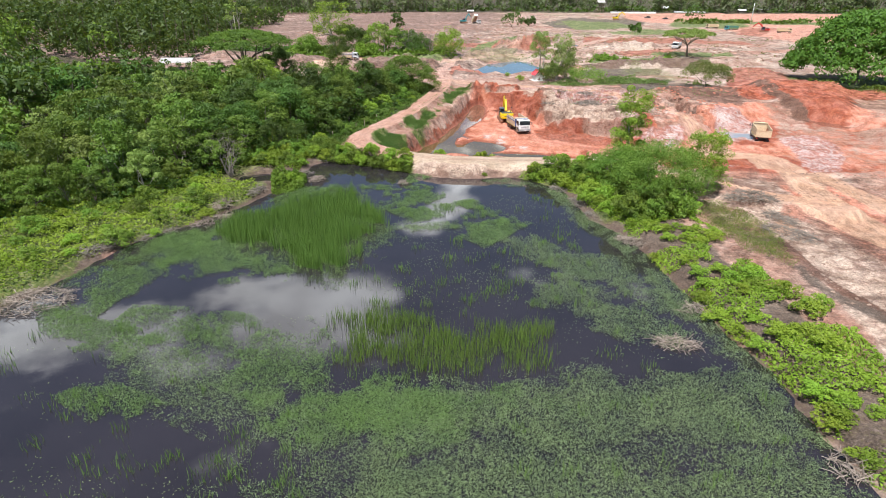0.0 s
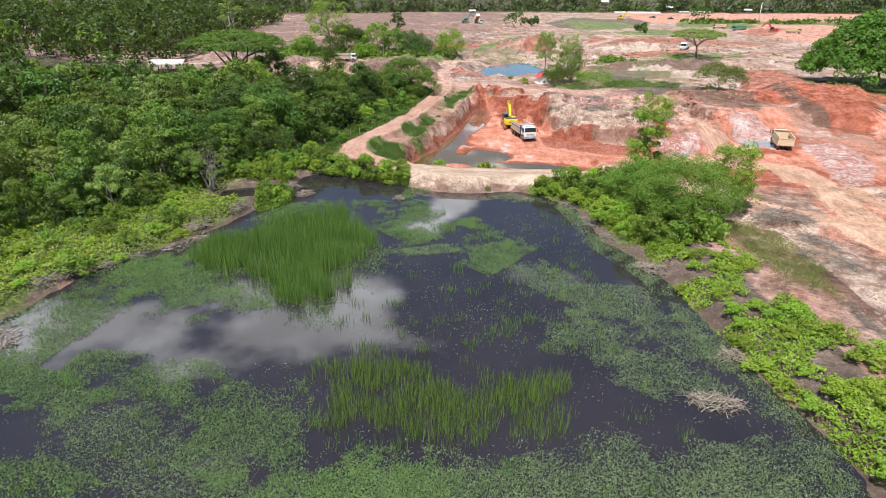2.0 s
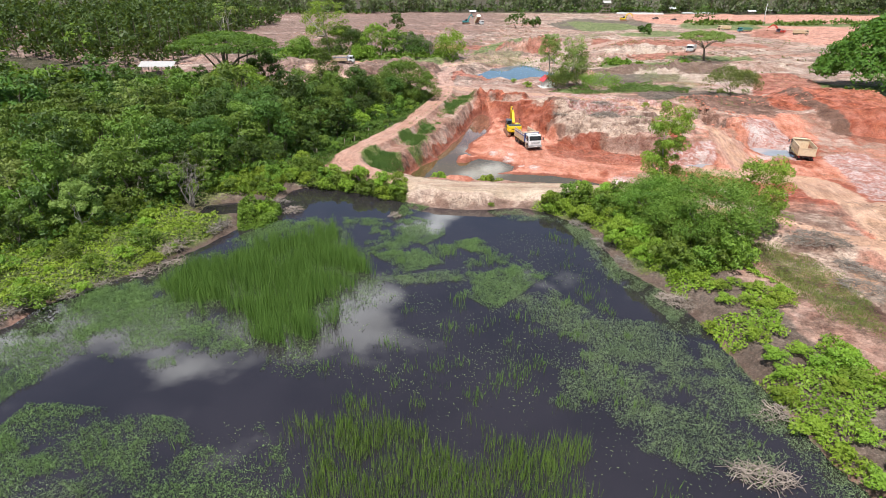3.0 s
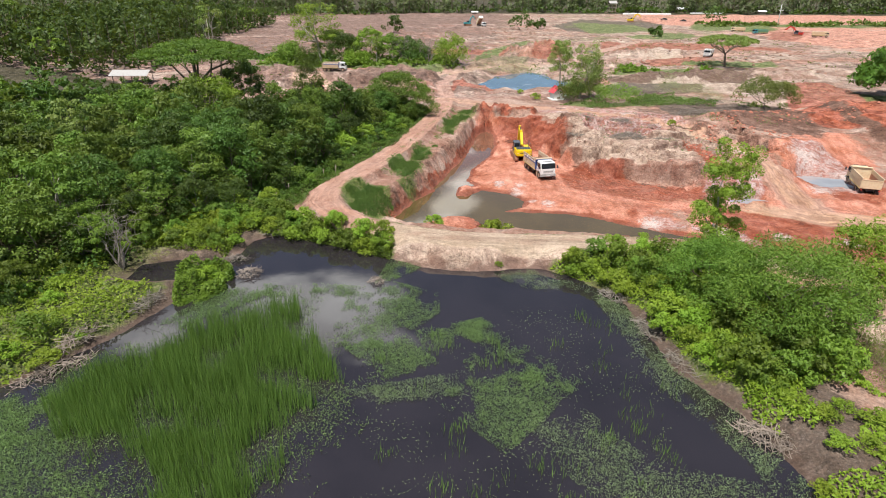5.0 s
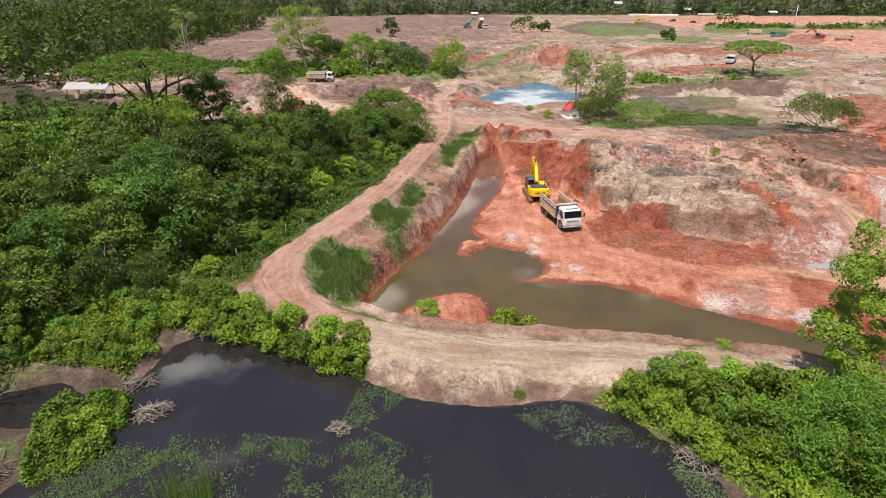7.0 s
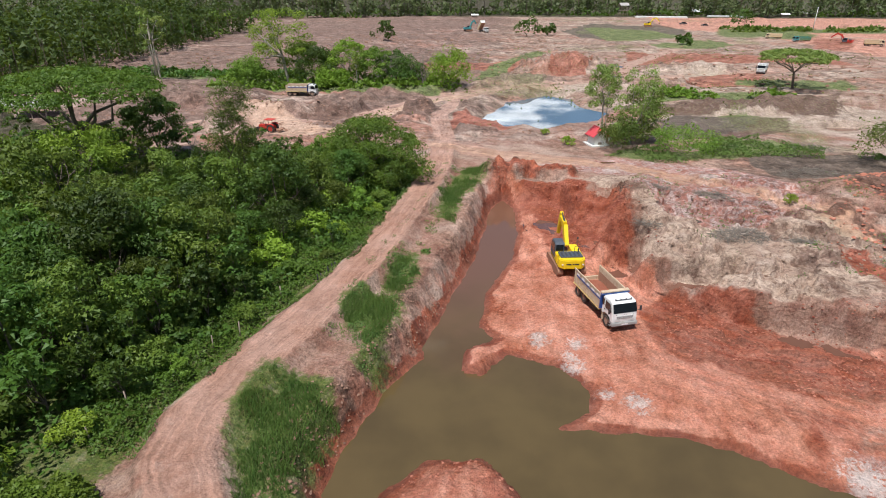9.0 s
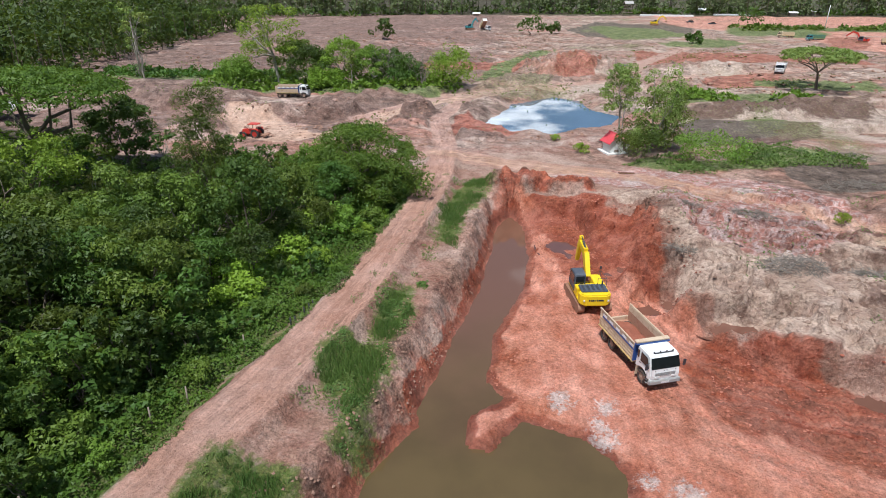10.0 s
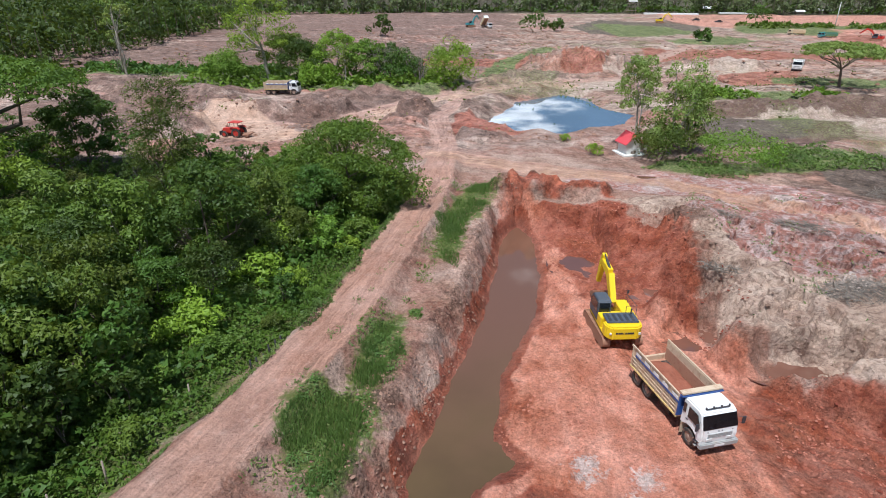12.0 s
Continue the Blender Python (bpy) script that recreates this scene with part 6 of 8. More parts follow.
tree("lime_tree", 55, 9.6, 5.6, M_LEAF_LIME, M_BARK, "full", 56, 110, 0.30, "spreading lime-green tree in the wood", m=place(-53, 50.4))
for k, (x, y, t, r, kind) in enumerate(((-60, 137, 17.5, 7.5, "open"), (-70, 136, 6.5, 4.5, "bush"), (-52, 138, 10, 5.6, "full"), (-44, 139, 11.5, 5.2, "full"), (-37, 138, 9.5, 4.6, "full"), (-29, 138, 7.5, 4.5, "bush"), (-19, 139, 9.8, 5.4, "bush"), (-57, 141, 11, 6, "full"), (-33, 141, 9, 5, "full"), (-48, 135, 6, 4, "bush"))):
    tree("field_clump_tree", 60 + k, t, r, (M_LEAF_LIME, M_LEAF, M_LEAF_DARK)[k % 3], M_BARK_PALE, kind, 52, 90, 0.42, "green tree of the clump in the cleared field", m=place(x, y))
for k, (x, y, t, r) in enumerate(((3, 300, 9, 6), (14, 305, 6, 4), (-62, 262, 10, 5), (128, 365, 12, 7), (70, 262, 6, 4), (230, 345, 8, 5), (-150, 250, 9, 6))):
    tree("lone_tree", 80 + k, t, r, M_LEAF_DARK, M_BARK, "bush", 14, 24, 1.3, "lone dark green tree in the bare field", m=place(x, y))
for x, y, s in ((-6.3, 9.3, 0.75), (0.8, 8.2, 1.1), (6.9, 83.8, 0.7), (3.5, 90, 0.5), (15.8, 4.8, 0.35), (-3, 8.4, 0.3), (30.4, 57.2, 0.5), (-13, 3.0, 0.8), (-16, 4.2, 0.75), (-10.4, 2.2, 0.7), (-20.5, 6.2, 0.8), (12, 0.4, 0.8), (8.6, -0.6, 0.75), (15, 0.2, 0.8), (-24.6, -7.5, 0.9), (1.4, -1.0, 0.25)):
    plant(SHRUBS[2], x, y, x, s, group="low green bushes")
for k, (x, y, t, r) in enumerate(((-96.7, 139.6, 19, 3.2), (-104, 150, 17, 3.0), (-41, 133.4, 9, 2.6))):
    tree("pale_tree", 90 + k, t, r, M_LEAF_PALE, M_BARK_PALE, "tall", 20, 40, 0.5, "slim pale-barked tree alone in the cleared field", m=place(x, y), bare=0.25)
for x, y in thin(scatter(rs0, BERM_SHRUBS, 1600), 1.5):
    if poly_sd(BERM_SHRUBS, np.array([x]), np.array([y]))[0] < -0.5:
        plant(SHRUBS[rs0.choice(4, p=[0.06, 0.32, 0.62, 0.0])], x, y, rs0.uniform(0, 6.28), rs0.uniform(0.55, 0.95), group="bank shrubs")
for x, y in thin(scatter(rs0, BANK_VINES, 1800), 1.5):
    if fbm(np.array([x]), np.array([y]), 4.5, 180)[0] > -0.02 and poly_sd(BANK_VINES, np.array([x]), np.array([y]))[0] < -0.5:
        plant(SHRUBS[2], x, y, rs0.uniform(0, 6.28), rs0.uniform(0.4, 0.8), 0.7, group="bank shrubs")
for x, y in thin(scatter(rs0, EDGE_S, 1500), 2.4):
    if fbm(np.array([x]), np.array([y]), 5, 181)[0] > 0.0:
        plant(SHRUBS[rs0.choice((1, 2))], x, y, rs0.uniform(0, 6.28), rs0.uniform(0.35, 0.8), 0.8, group="shore shrubs")
for x, y in thin(scatter(rs0, NOOK, 300), 2.0):
    plant(SHRUBS[rs0.choice((0, 1, 2))], x, y, rs0.uniform(0, 6.28), rs0.uniform(0.4, 0.8), group="shore shrubs")
for x, y in thin(scatter(rs0, WEST_SHRUBS, 300), 1.6):
    plant(SHRUBS[rs0.choice((1, 2))], x, y, rs0.uniform(0, 6.28), rs0.uniform(0.5, 0.8), group="bank shrubs")
bare = bare_tree("bare_shrub", 95, 5.5, 2.6, "leafless grey-brown shrub among green trees", M_TWIG_GREY)
bare.matrix_basis = place(-34, -6)
for x, y, s in ((-42, -2, 0.9), (-33, 137, 1.7), (-25, 136, 1.5), (-102, 146, 1.3), (-52, 8, 0.9)):
    put_copy(bare, x, y, x, s)


# ---- brushwood ----
def brush_pile(name, x, y, rx, ry, tall, n, mat, label, seed, turn=0.0, z=None):
    rs = np.random.RandomState(seed)
    top = empty(name, pose(x, y, hz(x, y) if z is None else z, 0, 0, turn))
    paths = []
    for k in range(n):
        a, q = rs.uniform(0, 6.28), math.sqrt(rs.rand())
        c = np.array([q * rx * math.cos(a), q * ry * math.sin(a), 0.05 + tall * (1 - q * q) * rs.uniform(0.2, 1.0)])
        d = rs.normal(0, 1, 3) * [1, 1, 0.28]
        d *= rs.uniform(0.4, 1.1) / np.linalg.norm(d) * min(rx, 1.6)
        r = rs.uniform(0.012, 0.035)
        p = limb(rs, c - d * 0.5, c + d * 0.5, r, r * 0.5, 0.15, 4)
        p[:, 2] = np.maximum(p[:, 2], -0.05)
        paths.append(p)
    v, f = tubes(paths, 3)
    under("brushwood", np_mesh("brushwood", v, f, mat), top)
    return tagged(top, label, "brush pile")


BRUSH = [
    (-29.2, -21, 3.0, 1.2, 0.7, 260, M_TWIG, "heap of pale dead branches on the pond bank", 55, None),
    (-35.5, -41, 3.2, 2.2, 1.1, 330, M_TWIG, "heap of pale dead branches at the water's edge", 30, 0.05),
    (18.3, -22.2, 2.0, 0.9, 0.6, 190, M_TWIG, "pale dead branches lying in the pond's edge", -35, 0.02),
    (18.0, -41.2, 1.8, 0.8, 0.45, 120, M_TWIG, "bleached dead branches sticking out of the pond", -10, 0.0),
    (20.6, -36, 1.2, 0.9, 0.6, 70, M_TWIG, "bleached dead branches by the bank", 30, 0.1),
    (24.6, -53, 1.4, 1.0, 0.5, 80, M_TWIG, "bleached dead branches by the bank", 60, 0.1),
    (20.6, 44.4, 2.8, 1.7, 1.0, 330, M_TWIG_GREY, "heap of grey dead brushwood on bare soil", 10, None),
    (26.4, 43.6, 2.6, 1.6, 0.9, 280, M_TWIG_GREY, "heap of grey dead brushwood on bare soil", -10, None),
    (13.0, 49.6, 1.8, 0.9, 0.35, 110, M_TWIG_GREY, "flat litter of dead twigs on bare soil", 0, None)]
BRUSH += [
    (15.0, 59.0, 2.2, 0.7, 0.4, 110, M_TWIG_GREY, "flat litter of dead twigs on bare soil", -20, None),
    (21.6, 56.4, 2.2, 0.9, 0.6, 130, M_TWIG_GREY, "grey dead brushwood on bare soil", -25, None),
    (34.5, -20, 3.0, 1.6, 0.8, 220, M_TWIG_GREY, "grey dead brushwood beside the haul road", -40, None),
    (33, -10.5, 2.4, 1.2, 0.6, 150, M_TWIG_GREY, "grey dead brushwood on the grass", 0, None),
    (-36.6, -31.5, 2.6, 0.8, 0.4, 170, M_TWIG_GREY, "low litter of dead branches along the shore", 62, None),
    (-33.2, -25.6, 2.6, 0.7, 0.35, 150, M_TWIG_GREY, "low litter of dead branches along the shore", 58, None),
    (-27.6, -12.2, 1.8, 0.7, 0.4, 120, M_TWIG_GREY, "low litter of dead branches along the shore", 80, None),
    (-24.6, -2.6, 1.4, 0.8, 0.8, 90, M_TWIG_GREY, "grey dead branches beside the water", 30, None),
    (-21.8, -5.2, 1.2, 0.7, 0.8, 90, M_TWIG, "grey dead branches beside the leafy bush", 30, 0.02)]
BRUSH += [
    (-40.5, -44, 3, 1.2, 0.6, 200, M_TWIG_GREY, "low litter of dead branches along the shore", 55, None),
    (-22.6, 4.6, 1.8, 0.9, 0.9, 110, M_TWIG_GREY, "tangle of dead branches over the water", 20, None),
    (11.4, -5.6, 1.3, 0.8, 0.5, 80, M_TWIG_GREY, "dead twigs along the shore", -50, 0.05),
    (-9.6, -5.2, 0.7, 0.5, 0.6, 60, M_TWIG, "clump of straw-coloured dead reeds", 0, 0.0),
    (13.4, -10.5, 1.6, 0.6, 0.5, 120, M_TWIG_GREY, "tangle of dead twigs in the shallow water", -70, 0.0),
    (15.2, -15.2, 1.8, 0.7, 0.5, 140, M_TWIG_GREY, "tangle of dead twigs in the shallow water", -60, 0.0),
    (-29.6, -17.4, 2.2, 0.9, 0.6, 170, M_TWIG, "heap of pale dead branches on the pond bank", 75, None),
    (34.2, -10.4, 2.6, 1.1, 0.7, 190, M_TWIG_GREY, "grey dead brushwood beside the sandy track", -35, None),
    (35.4, -15.6, 2.2, 1.0, 0.6, 150, M_TWIG_GREY, "grey dead brushwood beside the sandy track", -60, None),
    (38, 70, 5, 2, 1.2, 260, M_TWIG_GREY, "grey brushwood along the spoil ridge", 20, None),
    (44, 84, 4, 2, 1.5, 160, M_TWIG_GREY, "grey dead scrub at the marsh edge", 10, None)]
for k, (x, y, a, b, t, n, m, w, turn, z) in enumerate(BRUSH):
    brush_pile("brush_pile", x, y, a, b, t, n, m, w, 200 + k, turn, z)

# ---- far woods ----
rs2 = np.random.RandomState(9)
cl, paths = [], []
for k in range(620):
    x = rs2.uniform(-420, 560)
    row = rs2.uniform(0, 1) ** 1.5
    y = (505 if x > -40 else 505 - 0.55 * (-40 - x)) + 70 * row + 10 * math.sin(x / 40)
    y = max(y, 190)
    t = rs2.uniform(15, 24) * (0.8 if y < 420 else 1.0)
    z = 0.4
    paths.append(np.array([[x, y, z - 1, 0.28], [x, y, z + t * 0.8, 0.15]]))
    for _ in range(6):
        cl.append((x + rs2.normal(0, 2.6), y + rs2.normal(0, 2.0), z + t * rs2.uniform(0.12, 1.0), rs2.uniform(1.8, 3.2), 0.9))
v, f = tubes(paths, 4)
tagged(new("far_wood_trunks", np_mesh("far_wood_trunks", v, f, M_BARK)), "pale slender trunks of the distant plantation", "woods", kind="stuff")
v, f = crown_leaves(rs2, cl, 17, 2.0)
tagged(new("far_wood_crowns", np_mesh("far_wood_crowns", v, f, M_FARWOOD)), "haze-greyed green crowns of the distant plantation", "woods", kind="stuff")
# woods west and north-west of the cleared field
cl, paths = [], []
west = [(-118, 100), (-190, 130), (-260, 60), (-230, 330), (-150, 330), (-140, 250), (-128, 170), (-102, 112)]
for x, y in thin(np.concatenate([scatter(rs2, west, 1100), scatter(rs2, [(-150, 30), (-260, 0), (-260, 60), (-180, 100), (-120, 70)], 360)]), 5.6):
    t, z = rs2.uniform(10, 18), hz(x, y)
    paths.append(np.array([[x, y, z - 0.5, 0.16], [x + rs2.normal(0, 0.6), y, z + t * 0.8, 0.08]]))
    for _ in range(7):
        cl.append((x + rs2.normal(0, 2.0), y + rs2.normal(0, 2.0), z + t * rs2.uniform(0.08, 1.0), rs2.uniform(1.5, 2.6), 0.8))
v, f = tubes(paths, 4)
tagged(new("west_wood_trunks", np_mesh("west_wood_trunks", v, f, M_BARK)), "pale trunks of the tall woods beyond the field", "woods", kind="stuff")
half = int(len(cl) * 0.7)
for part_cl, mat, nm in ((cl[:half], M_LEAF_DARK, "west_wood_dark"), (cl[half:], M_LEAF, "west_wood_green")):
    v, f = crown_leaves(rs2, part_cl, 26, 1.25)
    tagged(new(nm, np_mesh(nm, v, f, mat)), "dense green crowns of the tall woods beyond the field", "woods", kind="stuff")
carpet("west_understory", west, 5000, 1.5, 0.5, 4.5, M_LEAF_DARK, "dark scrub beneath the tall woods beyond the field", 93, scale=9)
carpet("far_understory", [(-330, 330), (-150, 440), (-40, 503), (200, 503), (420, 503), (420, 520), (-40, 520), (-180, 445), (-340, 350)], 4200, 2.6, 0.5, 6.0, M_LEAF_DARK, "dark scrub beneath the distant plantation", 94, scale=14)


# ---- machines ----
def paint(name, col, rough=0.4, dust=(0.42, 0.27, 0.19), dirt=0.35, metal=0.0):
    """Painted steel with dust and scuffs."""
    m = Mat(name, rough, 0.5, metal)
    n = m.ramp(m.noise(2.6, 6, 0.65, False), 0.48, 0.74, 0, dirt)
    c = m.mix(n, col, dust)
    c = m.mix(m.ramp(m.noise(14, 3, 0.6, False), 0.6, 0.75, 0, dirt * 0.7), c, tuple(0.55 * x for x in dust))
    m.put(m.b.inputs["Roughness"], m.ramp(n, 0, 1, rough, 0.85))
    return m.colour(c).m


M_WHITE = paint("white_paint", (0.80, 0.80, 0.78), 0.35, dirt=0.12)
M_BLUE = paint("blue_paint", (0.03, 0.09, 0.30), 0.4, dirt=0.15)
M_YELLOW = paint("yellow_paint", (0.82, 0.58, 0.01), 0.4, dirt=0.10)
M_YELLOW_DIRTY = paint("worn_yellow_paint", (0.70, 0.55, 0.22), 0.6, dirt=0.5)
M_BED = paint("dusty_steel_bed", (0.60, 0.47, 0.33), 0.7, (0.38, 0.20, 0.12), 0.75)
M_BEDIN = paint("muddy_bed_lining", (0.42, 0.23, 0.15), 0.85, (0.33, 0.14, 0.09), 0.8)
M_CREAM = paint("cream_dusty_bed", (0.68, 0.55, 0.36), 0.7, (0.45, 0.27, 0.16), 0.6)
M_TEAL = paint("teal_paint", (0.05, 0.30, 0.32), 0.4)
M_GREENP = paint("green_paint", (0.12, 0.28, 0.16), 0.5)
M_RED = paint("red_paint", (0.55, 0.045, 0.03), 0.4, dirt=0.2)
M_ROOFRED = paint("red_sheet_roof", (0.62, 0.07, 0.085), 0.5, dirt=0.15)
M_PLASTER = paint("white_plaster", (0.74, 0.74, 0.70), 0.8, (0.4, 0.32, 0.26), 0.3)
M_TIN = paint("weathered_tin", (0.42, 0.40, 0.38), 0.5, (0.30, 0.22, 0.18), 0.6)
M_WOOD = paint("weathered_wood", (0.30, 0.24, 0.19), 0.9, (0.15, 0.11, 0.08), 0.7)
M_DARK = paint("dark_grey_metal", (0.035, 0.04, 0.05), 0.5, dirt=0.15)
M_SLATE = paint("slate_grey_covers", (0.07, 0.085, 0.11), 0.5, dirt=0.12)
M_CHASSIS = paint("black_chassis", (0.02, 0.02, 0.02), 0.6, dirt=0.5)
M_TYRE = paint("muddy_tyre", (0.05, 0.045, 0.04), 0.9, (0.36, 0.20, 0.14), 0.9)
M_RIM = paint("muddy_rim", (0.40, 0.28, 0.21), 0.7, (0.33, 0.18, 0.12), 0.7)
M_TRACK = paint("muddy_track_steel", (0.30, 0.16, 0.10), 0.8, (0.38, 0.19, 0.12), 0.8)
M_GREY = paint("grey_plastic", (0.35, 0.35, 0.34), 0.5)
M_LAMP = paint("clear_lamp_glass", (0.75, 0.75, 0.72), 0.15, dirt=0.1)
M_PLATE = paint("white_slab", (0.72, 0.72, 0.70), 0.8, dirt=0.2)
M_GLASS = Mat("dark_cab_glass", 0.06, 0.5).colour((0.012, 0.015, 0.018)).m
M_LOAD = Mat("loose_red_earth", 0.95, 0.15)
M_LOAD = M_LOAD.colour(M_LOAD.mix(M_LOAD.noise(5, 6, 0.65), (0.24, 0.075, 0.045), (0.36, 0.14, 0.09))).bump(M_LOAD.noise(9, 5, 0.6), 0.8, 0.08).m


def wheel(parent, x, y, r, w, rim=M_RIM):
    """A tyre with a dished rim, its axle along x."""
    e = under("wheel", None, parent)
    e.location = (x, y, r)
    prof = [(-w / 2, r * 0.62), (-w / 2, r * 0.90), (-w * 0.38, r), (w * 0.38, r), (w / 2, r * 0.90), (w / 2, r * 0.62)]
    n = 20
    bm = bmesh.new()
    rings = [[bm.verts.new((u, q * math.cos(2 * math.pi * k / n), q * math.sin(2 * math.pi * k / n))) for u, q in prof] for k in range(n)]
    for k in range(n):
        a, b = rings[k], rings[(k + 1) % n]
        for j in range(len(prof)):
            i = (j + 1) % len(prof)
            bm.faces.new((a[j], b[j], b[i], a[i]))
    bmesh.ops.recalc_face_normals(bm, faces=bm.faces)
    part("tyre", bm, M_TYRE, e, "mud-caked black tyre")
    bm = bmesh.new()
    cyl(bm, (-w * 0.32, 0, 0), (w * 0.32, 0, 0), r * 0.62, 16)
    cyl(bm, (-w * 0.46, 0, 0), (w * 0.46, 0, 0), r * 0.22, 10)
    part("rim", bm, rim, e)
    return e


def heap(rx, ry, tall, seed, parent, name, mat, z, x=0, y=0, n=22, flat=0.0):
    """A lumpy mound of loose earth."""
    u, v = np.meshgrid(np.linspace(-1, 1, n), np.linspace(-1, 1, n), indexing="ij")
    r = np.clip(1 - (np.abs(u) ** 3 + np.abs(v) ** 3), 0, 1) if flat else np.clip(1 - np.hypot(u, v), 0, 1) ** 0.8
    h = r * tall * (0.8 + 0.45 * fbm(u * rx + seed * 7, v * ry, 0.8, seed % 40)) - 0.04
    idx = np.arange(n * n).reshape(n, n)
    f = np.stack([idx[:-1, :-1], idx[1:, :-1], idx[1:, 1:], idx[:-1, 1:]], -1).reshape(-1, 4)
    me = np_mesh(name, np.stack([x + u * rx, y + v * ry, z + h], -1).reshape(-1, 3), f, mat, True)
    return under(name, me, parent, "") if parent else new(name, me)


def dump_truck(label, m, cab_mat=M_WHITE, bed_mat=M_BED, board_mat=M_BLUE, load=0.35, tilt=0.0, name="dump_truck", tail=1.33):
    """A three-axle tipper, its front along +y, standing on z = 0."""
    t = empty(name, m)
    # chassis
    bm = bmesh.new()
    for x in (-0.42, 0.42):
        box(bm, x - 0.06, x + 0.06, -3.5, 3.2, 0.72, 0.98)
    for y in (-3.3, -2.15, -0.6, 0.9, 2.0):
        box(bm, -0.42, 0.42, y - 0.06, y + 0.06, 0.76, 0.94)
    for y in (-2.72, -1.56, 2.6):
        cyl(bm, (-1.0, y, 0.5), (1.0, y, 0.5), 0.09, 8)
    part("chassis", bm, M_CHASSIS, t)
    bm = bmesh.new()
    cyl(bm, (-0.82, -0.2, 0.68), (-0.82, 0.9, 0.68), 0.28, 14)
    part("fuel_tank", bm, M_GREY, t)
    bm = bmesh.new()
    box(bm, 0.55, 1.1, -0.3, 0.8, 0.45, 0.9)
    part("tool_box", bm, M_CHASSIS, t, bevel=0.03)
    for x in (-1.0, 1.0):
        wheel(t, x, 2.6, 0.5, 0.3)
        for y in (-1.56, -2.72):
            wheel(t, x * 0.93, y, 0.5, 0.5)
        bm = bmesh.new()
        slab(bm, [(-3.35, 1.0), (-3.2, 1.1), (-1.1, 1.1), (-0.9, 0.98), (-0.9, 1.02), (-1.1, 1.14), (-3.2, 1.14), (-3.38, 1.02)], x - 0.25 if x > 0 else x - 0.2, x + 0.2 if x > 0 else x + 0.25)
        part("mudguard", bm, M_CHASSIS, t)
        bm = bmesh.new()
        box(bm, x - 0.2, x + 0.2, 1.93, 1.96, 0.25, 1.0)
        part("mud_flap", bm, M_BED, t)
    # cab
    bm = bmesh.new()
    prof = [(1.72, 0.95), (1.72, 2.62), (1.85, 2.72), (2.95, 2.74), (3.22, 2.62), (3.52, 1.72), (3.58, 1.2), (3.55, 0.78), (3.16, 0.78), (3.10, 1.02), (2.85, 1.18), (2.35, 1.18), (2.10, 1.02), (2.06, 0.95)]
    slab(bm, prof, -1.16, 1.16)
    for v in bm.verts:
        if v.co.z > 1.9:
            v.co.x *= 1.0 - 0.07 * (v.co.z - 1.9)
        if v.co.y > 3.2:
            v.co.x *= 0.95
    cab = part("cab", bm, cab_mat, t, "white-painted cab", bevel=0.09)
    for k in range(7):
        bm = bmesh.new()
        box(bm, -0.9 + k * 0.27, -0.80 + k * 0.27, 1.95, 2.9, 2.725, 2.765)
        part("roof_rib", bm, cab_mat, cab)
    bm = bmesh.new()
    vs = [bm.verts.new(c) for c in ((-1.02, 3.255, 2.54), (1.02, 3.255, 2.54), (1.06, 3.535, 1.74), (-1.06, 3.535, 1.74))]
    bm.faces.new(vs)
    bmesh.ops.solidify(bm, geom=bm.faces[:], thickness=0.03)
    part("windscreen", bm, M_GLASS, cab, "dark tinted windscreen")
    for s in (-1, 1):
        bm = bmesh.new()
        slab(bm, [(2.32, 1.75), (2.32, 2.48), (3.05, 2.48), (3.36, 1.75)], s * 1.155, s * 1.185)
        part("side_window", bm, M_GLASS, cab)
        bm = bmesh.new()
        slab(bm, [(1.88, 1.85), (1.88, 2.46), (2.10, 2.46), (2.10, 1.85)], s * 1.155, s * 1.182)
        part("quarter_window", bm, M_GLASS, cab)
        bm = bmesh.new()
        box(bm, s * 0.62 - 0.2, s * 0.62 + 0.2, 3.54, 3.62, 0.98, 1.16)
        part("headlight", bm, M_LAMP, cab, bevel=0.02)
        bm = bmesh.new()
        cyl(bm, (s * 1.16, 3.3, 2.2), (s * 1.42, 3.45, 2.2), 0.015, 6)
        cyl(bm, (s * 1.16, 3.3, 1.75), (s * 1.42, 3.45, 1.8), 0.015, 6)
        box(bm, s * 1.42 - 0.09, s * 1.42 + 0.09, 3.42, 3.48, 1.75, 2.25)
        part("mirror", bm, M_DARK, cab)
        bm = bmesh.new()
        box(bm, s * 1.17 - 0.012, s * 1.17 + 0.012, 2.20, 2.36, 1.52, 1.57)
        part("door_handle", bm, M_DARK, cab)
        bm = bmesh.new()
        box(bm, s * 1.0 - 0.14, s * 1.0 + 0.14, 2.95, 3.25, 0.36, 0.42)
        box(bm, s * 1.0 - 0.14, s * 1.0 + 0.14, 2.98, 3.25, 0.62, 0.68)
        part("step", bm, M_GREY, cab)
    bm = bmesh.new()
    box(bm, -1.18, 1.18, 3.42, 3.70, 0.48, 0.84)
    part("bumper", bm, M_GREY, cab, "grey front bumper", bevel=0.05)
    bm = bmesh.new()
    box(bm, -0.3, 0.3, 3.70, 3.715, 0.58, 0.72)
    part("number_plate", bm, M_PLATE, cab)
    for k in range(4):
        bm = bmesh.new()
        box(bm, -0.75, 0.75, 3.55, 3.60, 1.18 + 0.075 * k, 1.215 + 0.075 * k)
        part("grille_bar", bm, M_GREY, cab)
